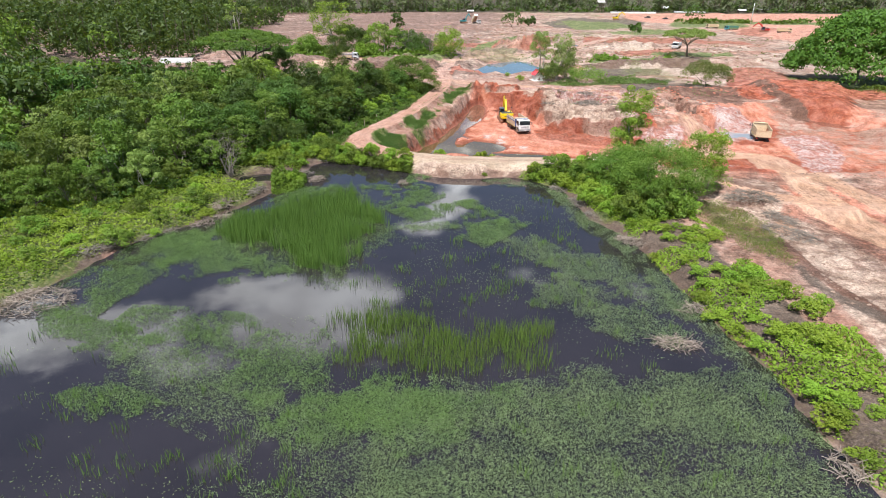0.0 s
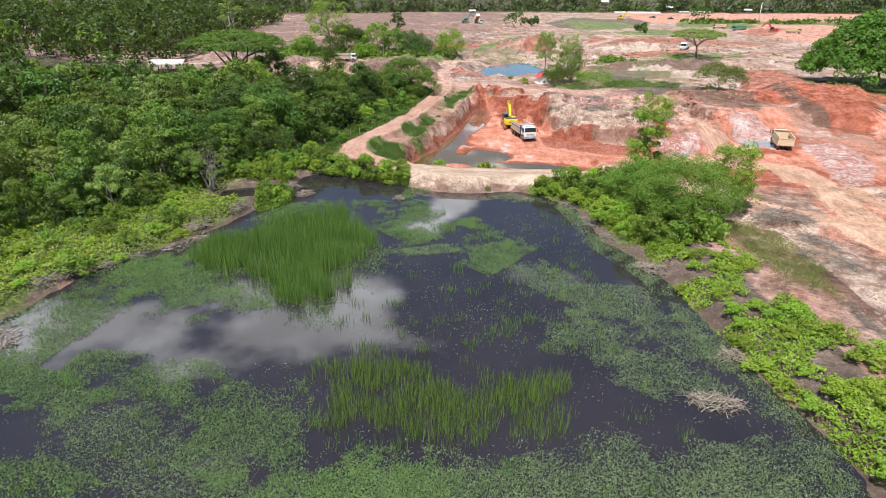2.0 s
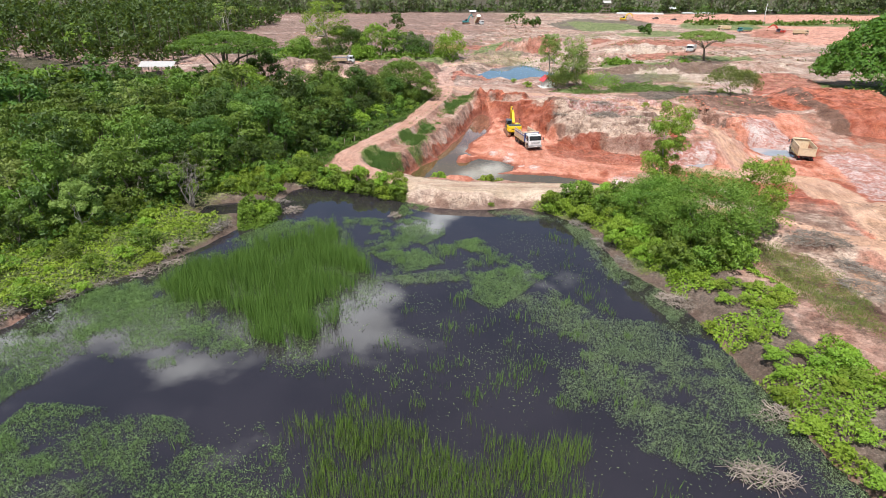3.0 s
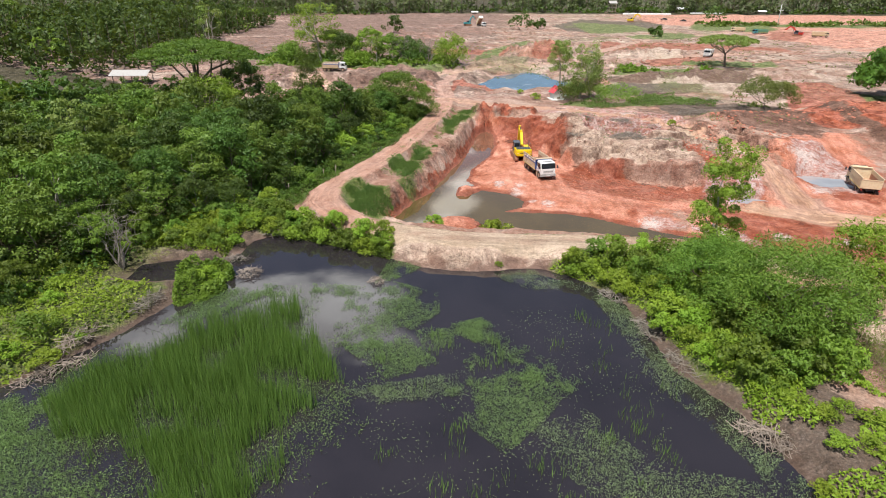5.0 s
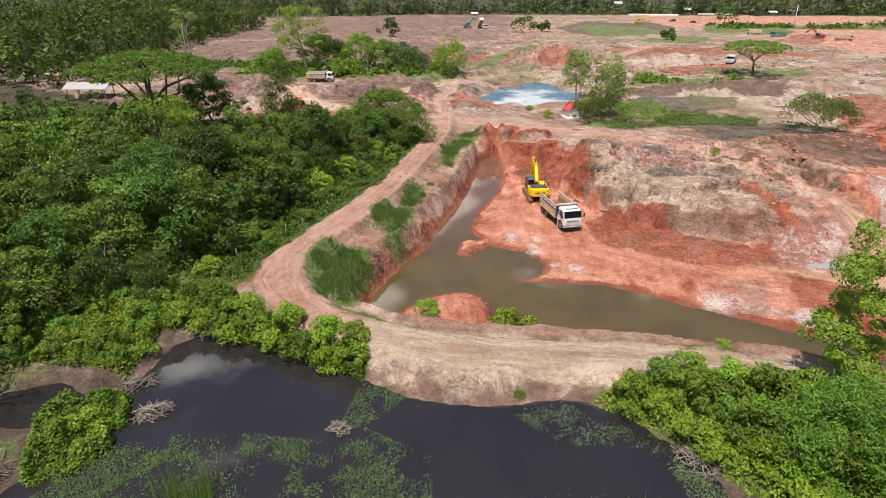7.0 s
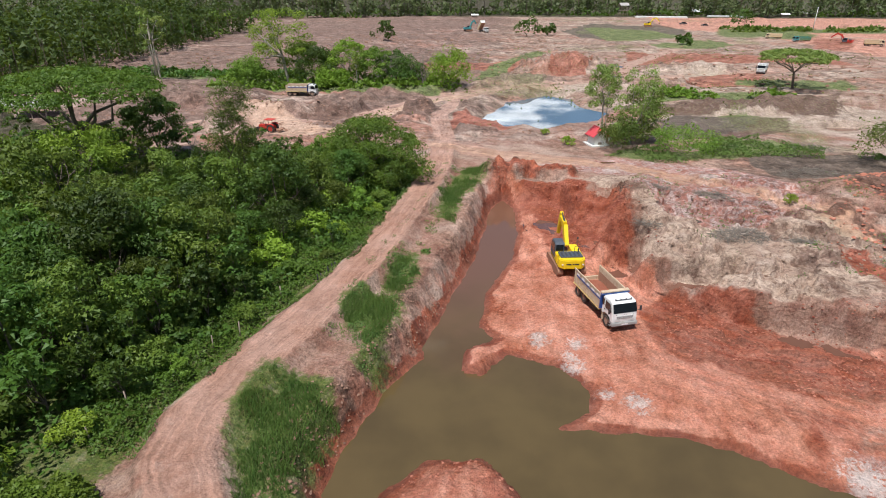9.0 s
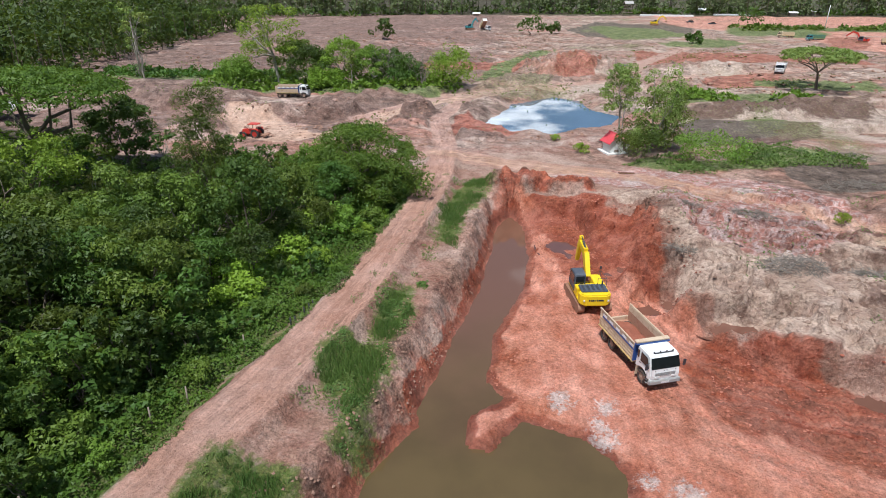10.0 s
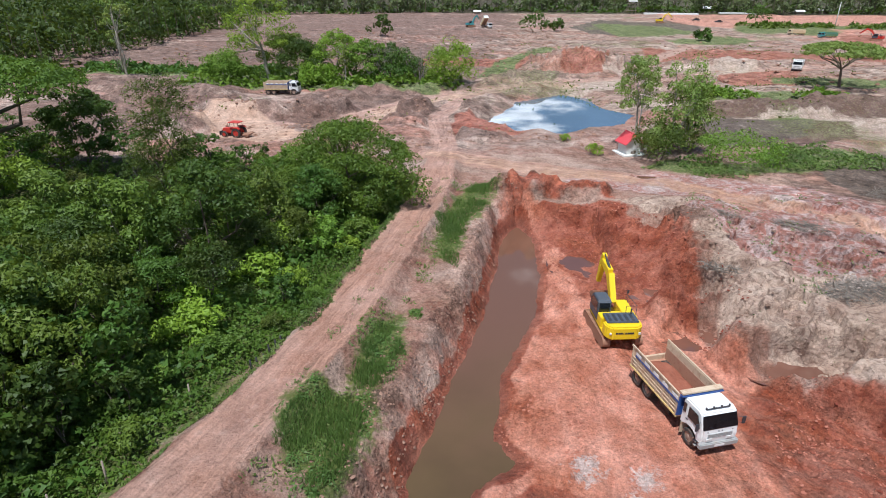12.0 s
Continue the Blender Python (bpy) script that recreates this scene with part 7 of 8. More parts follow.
    for x in (-0.75, -0.1, 0.1, 0.75):
        bm = bmesh.new()
        box(bm, x - 0.03, x + 0.03, 3.53, 3.56, 1.56, 1.60)
        part("badge_bar", bm, M_DARK, cab)
    for s in (-0.35, 0.35):
        bm = bmesh.new()
        cyl(bm, (s, 3.53, 1.74), (s + 0.35, 3.46, 1.92), 0.012, 5)
        part("wiper", bm, M_DARK, cab)
    bm = bmesh.new()
    box(bm, -0.72, 0.72, 2.98, 3.06, 2.76, 2.80)
    part("lamp_bar", bm, M_DARK, cab)
    for x in (-0.7, -0.24, 0.24, 0.7):
        bm = bmesh.new()
        cyl(bm, (x, 3.0, 2.78), (x, 3.0, 2.90), 0.05, 8)
        part("roof_lamp", bm, M_DARK, cab)
    cab.matrix_local = Matrix.Translation((0, 0, 0.08)) @ Matrix.Diagonal((1, 1, 0.91, 1))
    # tipping body
    bed = under("bed", None, t)
    bed.matrix_local = Matrix.Translation((0, -3.45, 1.0)) @ Matrix.Rotation(radians(tilt), 4, "X")
    L, W, H = 5.0, 1.2, 1.45
    bm = bmesh.new()
    box(bm, -W, W, 0.0, L, 0.02, 0.12)
    for x in (-0.5, 0.5):
        box(bm, x - 0.08, x + 0.08, 0.1, L - 0.2, -0.1, 0.02)
    part("bed_floor", bm, M_BEDIN, bed)
    for s in (-1, 1):
        bm = bmesh.new()
        box(bm, s * W - 0.025, s * W + 0.025, 0, L, 0.12, H)
        box(bm, s * (W + 0.04) - 0.04, s * (W + 0.04) + 0.04, -0.05, L, H - 0.02, H + 0.09)
        for k in range(8):
            y = 0.12 + k * (L - 0.24) / 7
            box(bm, s * (W + 0.045) - 0.04, s * (W + 0.045) + 0.04, y - 0.05, y + 0.05, 0.05, H)
        wall = part("side_wall", bm, bed_mat, bed, "dusty ribbed side of the tipping body")
        bm = bmesh.new()
        box(bm, s * (W - 0.032) - 0.005, s * (W - 0.032) + 0.005, 0.02, L - 0.08, 0.12, 0.95)
        part("inner_lining", bm, M_BEDIN, wall, "mud-smeared inner lining")
        for z in (0.32, 0.56, 0.80):
            bm = bmesh.new()
            box(bm, s * (W + 0.05) - 0.025, s * (W + 0.05) + 0.025, 0.02, L - 0.02, z - 0.035, z + 0.035)
            part("side_rail", bm, bed_mat, wall)
        bm = bmesh.new()
        box(bm, s * (W + 0.095) - 0.012, s * (W + 0.095) + 0.012, 0.5, L, 0.98, 1.10)
        part("blue_stripe", bm, board_mat, wall)
        bm = bmesh.new()
        box(bm, s * (W + 0.06) - 0.03, s * (W + 0.06) + 0.03, 0, L, 0.0, 0.10)
        part("sill_stripe", bm, M_YELLOW_DIRTY, wall)
        for k in range(5):
            y = 0.55 + k * 0.95
            bm = bmesh.new()
            box(bm, s * (W + 0.1) - 0.006, s * (W + 0.1) + 0.006, y, y + 0.55, 1.14, 1.34)
            part("white_panel", bm, cab_mat, wall)
    bm = bmesh.new()
    slab(bm, [(L - 0.06, 0.1), (L, 0.1), (L + 0.05, H + 0.05), (L + 0.26, H + 0.09), (L + 0.26, H + 0.15), (L - 0.02, H + 0.12)], -W - 0.08, W + 0.08)
    part("headboard", bm, board_mat, bed, "blue front board with a cab guard")
    bm = bmesh.new()
    box(bm, -W - 0.06, W + 0.06, L - 0.14, L + 0.2, H + 0.20, H + 0.30)
    part("headboard_rim", bm, bed_mat, bed)
    bm = bmesh.new()
    box(bm, -W, W, -0.05, 0.02, 0.1, tail)
    for x in (-0.8, 0, 0.8):
        box(bm, x - 0.05, x + 0.05, -0.10, -0.04, 0.1, tail)
    box(bm, -W, W, -0.10, -0.03, tail - 0.08, tail + 0.02)
    part("tailgate", bm, bed_mat, bed)
    if load:
        heap(W - 0.04, 2.2, load * 1.6, int(abs(m.translation.x)) + 3, bed, "soil_load", M_LOAD, 0.13, 0, 2.3, 20, 1.0)
    for s in (-0.55, 0.55):
        bm = bmesh.new()
        box(bm, s * 1.9 - 0.1, s * 1.9 + 0.1, -3.52, -3.47, 0.8, 0.92)
        part("tail_light", bm, M_RED, t)
    bm = bmesh.new()
    for y in (1.62, 1.40):
        cyl(bm, (-1.22, y, 0.7), (-1.22, y, 2.35), 0.02, 6)
    for k in range(6):
        cyl(bm, (-1.22, 1.40, 0.85 + 0.26 * k), (-1.22, 1.62, 0.85 + 0.26 * k), 0.015, 6)
    part("ladder", bm, M_PLATE, t)
    return tagged(t, label, "truck")


def excavator(label, m, body=M_YELLOW, joints=((0.8, 2.0), (2.1, 3.75), (3.9, 4.05), (4.5, 1.9), (3.9, 0.8)), turn=3.0, name="excavator"):
    """A tracked excavator, its boom along +y, standing on z = 0. joints: boom foot, knee, boom tip, stick end, bucket tip."""
    t = empty(name, m)
    base = Matrix.Rotation(radians(turn), 4, "Z")
    for s in (-1, 1):
        bm = bmesh.new()
        n = 14
        ring = []
        for k in range(n + 1):
            a = math.pi / 2 - math.pi * k / n
            ring.append((1.75 + 0.42 * math.cos(a), 0.45 + 0.43 * math.sin(a)))
        for k in range(n + 1):
            a = -math.pi / 2 - math.pi * k / n
            ring.append((-1.75 + 0.42 * math.cos(a), 0.45 + 0.43 * math.sin(a)))
        slab(bm, ring, s * 1.17 - 0.28, s * 1.17 + 0.28)
        for k in range(22):
            y = -1.85 + k * 0.176
            box(bm, s * 1.17 - 0.3, s * 1.17 + 0.3, y - 0.03, y + 0.03, 0.86, 0.91)
        bmesh.ops.transform(bm, matrix=base, verts=bm.verts)
        part("track", bm, M_TRACK, t, "mud-caked crawler track")
    bm = bmesh.new()
    box(bm, -0.9, 0.9, -1.1, 1.1, 0.45, 0.85)
    cyl(bm, (0, 0, 0.8), (0, 0, 1.1), 0.65, 20)
    bmesh.ops.transform(bm, matrix=base, verts=bm.verts)
    part("undercarriage", bm, M_CHASSIS, t)
    bm = bmesh.new()
    box(bm, -1.3, 1.3, -2.1, 1.5, 1.06, 1.22)
    box(bm, 0.42, 1.3, -1.2, 1.35, 1.22, 1.95)
    box(bm, -1.3, -0.42, -1.2, -0.35, 1.22, 1.95)
    box(bm, -0.42, 0.42, -1.9, -0.1, 1.22, 1.85)
    house = part("house", bm, body, t, bevel=0.04)
    bm = bmesh.new()
    pts = [(-1.32, -1.6), (-1.28, -2.25), (-0.9, -2.62), (0.9, -2.62), (1.28, -2.25), (1.32, -1.6)]
    slab(bm, pts, 1.02, 2.02, "z")
    cw = part("counterweight", bm, body, t, "rounded yellow counterweight", bevel=0.10)
    for k, w in enumerate((0.12, 0.13, 0.17, 0.05, 0.12, 0.14, 0.17, 0.14)):
        x = -0.58 + 0.158 * k
        bm = bmesh.new()
        box(bm, x - w / 2, x + w / 2, -2.635, -2.61, 1.50, 1.64)
        part("badge_bar", bm, M_DARK, cw)
    for s in (-1, 1):
        bm = bmesh.new()
        box(bm, s * 1.0 - 0.07, s * 1.0 + 0.07, -2.60, -2.52, 1.45, 1.58)
        part("tail_lamp", bm, M_LAMP, cw)
    bm = bmesh.new()
    box(bm, -1.12, 1.12, -2.05, -0.75, 2.0, 2.14)
    hood = part("engine_hood", bm, M_SLATE, t, "slate-grey engine covers", bevel=0.05)
    for k in range(5):
        bm = bmesh.new()
        box(bm, -0.95 + k * 0.4, -0.75 + k * 0.4, -1.9, -1.0, 2.13, 2.16)
        part("louvre", bm, M_DARK, hood)
    bm = bmesh.new()
    cyl(bm, (0.85, -1.0, 2.1), (0.85, -1.0, 2.55), 0.06, 10)
    part("exhaust", bm, M_DARK, hood)
    bm = bmesh.new()
    slab(bm, [(-0.35, 1.22), (-0.35, 2.72), (-0.22, 2.84), (0.95, 2.84), (1.30, 2.55), (1.52, 1.7), (1.52, 1.22)], -1.32, -0.38)
    cab = part("cab", bm, M_SLATE, t, "dark grey operator's cab", bevel=0.05)
    for name_, pts_, a, b in (("side_window", [(-0.2, 1.85), (-0.2, 2.65), (0.9, 2.65), (1.2, 2.4), (1.35, 1.85)], -1.335, -1.31), ("side_window", [(-0.2, 1.85), (-0.2, 2.65), (0.9, 2.65), (1.2, 2.4), (1.35, 1.85)], -0.39, -0.365)):
        bm = bmesh.new()
        slab(bm, pts_, a, b)
        part(name_, bm, M_GLASS, cab)
    bm = bmesh.new()
    box(bm, -1.22, -0.48, -0.37, -0.34, 1.95, 2.65)
    part("rear_window", bm, M_GLASS, cab)
    bm = bmesh.new()
    for a, b in (((0.5, -0.9, 1.95), (0.5, -0.9, 2.7)), ((1.25, -0.9, 1.95), (1.25, -0.9, 2.7)), ((0.5, -0.9, 2.7), (1.25, -0.9, 2.7)), ((1.25, -0.9, 2.7), (1.25, 0.9, 2.55)), ((1.25, 0.9, 2.55), (1.25, 0.9, 1.95))):
        cyl(bm, a, b, 0.02, 6)
    part("handrail", bm, M_DARK, t)
    bm = bmesh.new()
    cyl(bm, (1.2, 1.2, 1.95), (1.35, 1.3, 2.6), 0.02, 6)
    box(bm, 1.28, 1.44, 1.28, 1.34, 2.5, 2.75)
    part("mirror", bm, M_DARK, t)
    x = 0.12
    P = [Vector((x, y, z)) for y, z in joints]

    def beam(bm, a, b, w, d0, d1):
        d = (b - a)
        up = Vector((0, -d.z, d.y)).normalized()
        vs = []
        for p, q in ((a, d0), (b, d1)):
            for s in (-1, 1):
                for v in (-1, 1):
                    vs.append(bm.verts.new(p + Vector((s * w / 2, 0, 0)) + up * v * q / 2))
        for f in ((0, 1, 3, 2), (4, 6, 7, 5), (0, 4, 5, 1), (2, 3, 7, 6), (0, 2, 6, 4), (1, 5, 7, 3)):
            bm.faces.new([vs[k] for k in f])

    bm = bmesh.new()
    beam(bm, P[0], P[1], 0.42, 0.5, 0.75)
    beam(bm, P[1], P[2], 0.40, 0.75, 0.42)
    bmesh.ops.recalc_face_normals(bm, faces=bm.faces)
    boom = part("boom", bm, body, t, bevel=0.03)
    bm = bmesh.new()
    back = P[2] + (P[2] - P[3]).normalized() * 0.55
    beam(bm, back, P[2] + (P[3] - P[2]) * 0.2, 0.34, 0.35, 0.6)
    beam(bm, P[2] + (P[3] - P[2]) * 0.2, P[3], 0.34, 0.6, 0.32)
    bmesh.ops.recalc_face_normals(bm, faces=bm.faces)
    stick = part("stick", bm, body, t, bevel=0.03)
    for a, b, par in ((P[1] + (P[0] - P[1]) * 0.1 + Vector((0, 0.2, 0.45)), back, boom), (Vector((x, 1.45, 1.5)), P[1] + Vector((0, 0.35, -0.25)), boom), (back + Vector((0, 0.3, -0.2)), P[3] + Vector((0, 0.4, 0.25)), stick)):
        bm = bmesh.new()
        mid = a + (b - a) * 0.6
        cyl(bm, a, mid, 0.10, 10)
        cyl(bm, mid, b, 0.055, 10)
        part("hydraulic_ram", bm, M_DARK, par)
    bm = bmesh.new()
    d = P[4] - P[3]
    out = []
    for k in range(9):
        a = math.atan2(d.z, d.y) + 1.3 - k * 2.6 / 8
        out.append((P[3].y + d.y * 0.5 + 0.62 * math.cos(a), P[3].z + d.z * 0.5 + 0.62 * math.sin(a)))
    slab(bm, out, x - 0.55, x + 0.55)
    bucket = part("bucket", bm, M_TRACK, t, "earth-caked steel bucket", bevel=0.02)
    for k in range(5):
        bm = bmesh.new()
        q = Vector((x - 0.46 + 0.23 * k, out[-1][0], out[-1][1]))
        cyl(bm, q, q + Vector((0, d.y, d.z)).normalized() * 0.28, 0.06, 6, 0.02)
        part("tooth", bm, M_TRACK, bucket)
    return tagged(t, label, "excavator")


dump_truck("white dump truck with a dusty ribbed bed on red earth", pose(6.35, 34.7, hz(6.3, 34.7) + 0.0, 0, 0, 200), load=0.5, tail=0.45)
excavator("yellow crawler excavator digging red earth", pose(3.75, 43.2, hz(3.7, 43.2) - 0.02, 0, 0, 9))
dump_truck("cream dusty dump truck seen from behind on the haul road", pose(51.3, 33.2, hz(51.3, 33.2), 0, 0, -12), M_CREAM, M_CREAM, M_CREAM, 0)
dump_truck("white-cabbed dump truck with a brown bed in the cleared field", pose(-51.5, 123, hz(-51.5, 123), 0, 0, -86), load=0.5)
dump_truck("dump truck with its bed tipped up", pose(-19.5, 322, hz(-19.5, 322), 0, 0, 215), M_WHITE, M_CREAM, M_WHITE, 0, 48)
dump_truck("small white truck beside the umbrella tree", pose(70.5, 176, hz(70.5, 176), 0, 0, 155), M_WHITE, M_PLATE, M_WHITE, 0)
dump_truck("cream dump truck on the far haul road", pose(121, 300, hz(121, 300), 0, 0, 70), M_CREAM, M_CREAM, M_CREAM, 0.4)
dump_truck("green flatbed truck on the far haul road", pose(126, 282, hz(126, 282), 0, 0, 95), M_TEAL, M_GREENP, M_GREENP, 0)
dump_truck("dump truck on the far haul road", pose(146, 262, hz(146, 262), 0, 0, 250), M_CREAM, M_CREAM, M_CREAM, 0.4)
excavator("teal crawler excavator in the cleared field", pose(-28, 326, hz(-28, 326), 0, 0, -60), M_TEAL, ((0.8, 2.0), (2.0, 4.4), (3.4, 5.4), (4.6, 3.6), (5.0, 4.6)))
excavator("yellow crawler excavator by the far marsh", pose(76, 368, hz(76, 368), 0, 0, -95), M_YELLOW, ((0.8, 2.0), (2.3, 4.4), (4.0, 5.0), (6.0, 3.0), (6.0, 1.8)))
excavator("orange-red crawler excavator by the far haul road", pose(140, 272, hz(140, 272), 0, 0, 60), M_RED, ((0.8, 2.0), (2.3, 4.0), (4.0, 4.4), (6.0, 2.6), (5.8, 1.4)))


def tractor(m):
    t = empty("tractor", m)
    bm = bmesh.new()
    slab(bm, [(-0.6, 0.75), (-0.6, 1.0), (0.2, 1.05), (0.4, 1.35), (1.75, 1.25), (1.85, 0.95), (1.8, 0.62), (0.2, 0.55)], -0.32, 0.32)
    part("body", bm, M_RED, t, bevel=0.04)
    for s in (-1, 1):
        wheel(t, s * 0.82, -0.7, 0.72, 0.42, M_RED)
        wheel(t, s * 0.72, 1.35, 0.45, 0.28, M_RED)
        bm = bmesh.new()
        slab(bm, [(-1.35, 1.3), (-1.1, 1.55), (-0.3, 1.55), (-0.1, 1.25), (-0.35, 1.45), (-1.05, 1.45)], s * 0.82 - 0.24, s * 0.82 + 0.24)
        part("fender", bm, M_RED, t)
    for x, y in ((-0.6, -1.0), (0.6, -1.0), (-0.55, 0.35), (0.55, 0.35)):
        bm = bmesh.new()
        cyl(bm, (x, y, 1.0), (x, y, 2.15), 0.035, 6)
        part("canopy_post", bm, M_DARK, t)
    bm = bmesh.new()
    box(bm, -0.75, 0.75, -1.2, 0.55, 2.15, 2.24)
    part("canopy", bm, M_RED, t, bevel=0.04)
    bm = bmesh.new()
    box(bm, -0.25, 0.25, -0.75, -0.35, 1.0, 1.15)
    box(bm, -0.25, 0.25, -0.85, -0.75, 1.1, 1.5)
    part("seat", bm, M_DARK, t)
    bm = bmesh.new()
    box(bm, -0.9, 0.9, 1.95, 2.02, 0.25, 0.85)
    box(bm, -0.06, 0.06, 1.6, 1.95, 0.45, 0.6)
    part("front_blade", bm, M_DARK, t)
    bm = bmesh.new()
    box(bm, -0.9, 0.9, -2.6, -1.7, 0.45, 0.6)
    for k in range(7):
        cyl(bm, (-0.8 + 0.26 * k, -2.2, 0.1), (-0.8 + 0.26 * k, -2.2, 0.45), 0.05, 6)
    box(bm, -0.08, 0.08, -1.8, -0.9, 0.5, 0.65)
    part("harrow", bm, M_TRACK, t)
    bm = bmesh.new()
    cyl(bm, (0.15, 1.1, 1.25), (0.15, 1.1, 1.9), 0.035, 8)
    part("exhaust", bm, M_DARK, t)
    return tagged(t, "red tractor with a canopy and harrow in the cleared field", "tractor")


tractor(pose(-45.2, 87.2, hz(-45.2, 87.2), 0, 0, 84))


def car(m, mat, label):
    t = empty("car", m)
    bm = bmesh.new()
    slab(bm, [(-2.2, 0.35), (-2.2, 0.95), (-1.5, 1.0), (2.2, 0.85), (2.25, 0.4)], -0.85, 0.85)
    part("body", bm, mat, t, bevel=0.06)
    bm = bmesh.new()
    slab(bm, [(-1.7, 0.98), (-1.2, 1.5), (0.4, 1.5), (1.1, 0.95)], -0.75, 0.75)
    part("cabin", bm, M_GLASS, t, bevel=0.05)
    for x in (-0.8, 0.8):
        for y in (-1.35, 1.35):
            wheel(t, x, y, 0.33, 0.2)
    return tagged(t, label, "car")


car(pose(115, 392, hz(115, 392), 0, 0, 80), M_DARK, "dark car parked on the far bare ground")
car(pose(104, 400, hz(104, 400), 0, 0, 95), M_DARK, "dark car parked on the far bare ground")


# ---- small buildings ----
def shrine(m):
    t = empty("shrine_hut", m)
    bm = bmesh.new()
    slab(bm, [(-1.0, 0.1), (1.0, 0.1), (1.0, 1.75), (0, 2.65), (-1.0, 1.75)], -1.1, -1.0, "y")
    part("gable_wall", bm, M_PLASTER, t)
    bm = bmesh.new()
    slab(bm, [(-1.0, 0.1), (1.0, 0.1), (1.0, 1.75), (0, 2.65), (-1.0, 1.75)], 1.0, 1.1, "y")
    part("gable_wall", bm, M_PLASTER, t)
    for s in (-1, 1):
        bm = bmesh.new()
        box(bm, s * 0.95 - 0.05, s * 0.95 + 0.05, -1.0, 1.0, 0.1, 1.75)
        part("side_wall", bm, M_PLASTER, t)
        bm = bmesh.new()
        slab(bm, [(0, 2.68), (s * 1.45, 1.40), (s * 1.45, 1.46), (0, 2.76)], -1.4, 1.4, "y")
        roof = part("roof_slope", bm, M_ROOFRED, t, "red sheet-metal roof slope")
        for k in range(9):
            y = -1.3 + k * 0.325
            bm = bmesh.new()
            slab(bm, [(0, 2.76), (s * 1.45, 1.46), (s * 1.45, 1.49), (0, 2.79)], y - 0.03, y + 0.03, "y")
            part("roof_rib", bm, M_ROOFRED, roof)
    bm = bmesh.new()
    cyl(bm, (0, -1.42, 2.78), (0, 1.42, 2.78), 0.06, 8)
    part("ridge_cap", bm, M_ROOFRED, t)
    bm = bmesh.new()
    box(bm, -1.6, 1.6, -1.6, 1.6, -0.3, 0.1)
    part("plinth", bm, M_PLASTER, t, bevel=0.02)
    bm = bmesh.new()
    box(bm, -0.35, 0.35, -1.115, -1.1, 0.12, 0.5)
    part("niche", bm, M_WOOD, t)
    return tagged(t, "small white shrine hut with a red gabled roof", "hut")


shrine(pose(11.6, 84.8, hz(11.6, 84.8) + 0.05, 0, 0, 22))


def sign_post(x, y):
    t = empty("sign_post", pose(x, y, hz(x, y), 0, 0, 15))
    bm = bmesh.new()
    cyl(bm, (0, 0, -0.2), (0, 0, 1.5), 0.04, 8)
    part("post", bm, M_WOOD, t)
    bm = bmesh.new()
    box(bm, -0.28, 0.28, -0.05, -0.03, 0.95, 1.55)
    part("board", bm, M_PLATE, t)
    return tagged(t, "small blank white board on a post beside the hut", "sign")


sign_post(13.4, 83.2)


def shelter(name, m, l, w, h, label, roof=M_TIN, closed=False):
    """An open-sided shed with a pitched sheet roof."""
    t = empty(name, m)
    for x in np.linspace(-l / 2 + 0.3, l / 2 - 0.3, 4):
        for y in (-w / 2 + 0.2, w / 2 - 0.2):
            bm = bmesh.new()
            box(bm, x - 0.08, x + 0.08, y - 0.08, y + 0.08, -0.3, h)
            part("post", bm, M_WOOD, t)
    for s in (-1, 1):
        bm = bmesh.new()
        slab(bm, [(0, h + w * 0.22), (s * (w / 2 + 0.5), h - 0.15), (s * (w / 2 + 0.5), h - 0.08), (0, h + w * 0.22 + 0.07)], -l / 2 - 0.4, l / 2 + 0.4, "x")
        part("roof_slope", bm, roof, t)
    if closed:
        for y in (-w / 2 + 0.2, w / 2 - 0.2):
            bm = bmesh.new()
            box(bm, -l / 2 + 0.3, l / 2 - 0.3, y - 0.05, y + 0.05, 0, h * 0.9)
            part("wall", bm, M_WOOD, t)
    return tagged(t, label, "shed")


shelter("open_shed", pose(-97, 94, hz(-97, 94), 0, 0, 8), 9, 4.5, 2.6, "open timber shed with a grey tin roof in the wood")
shelter("field_shed", pose(-34, 470, 0.5, 0, 0, 5), 5, 3.4, 2.0, "white-walled shed below the far trees", M_PLATE, True)
shelter("far_shed", pose(146, 520, 0.5, 0, 0, 0), 10, 6, 3.4, "pale shed in front of the far plantation", M_PLATE, True)
shelter("far_shed", pose(225, 508, 0.5, 0, 0, 0), 8, 5, 3.0, "pale tin-roofed shed in front of the far plantation", M_TIN, True)
shelter("far_shed", pose(205, 500, 0.5, 0, 0, 0), 6, 4, 2.4, "white-roofed shed on the far bare ground", M_PLATE, True)


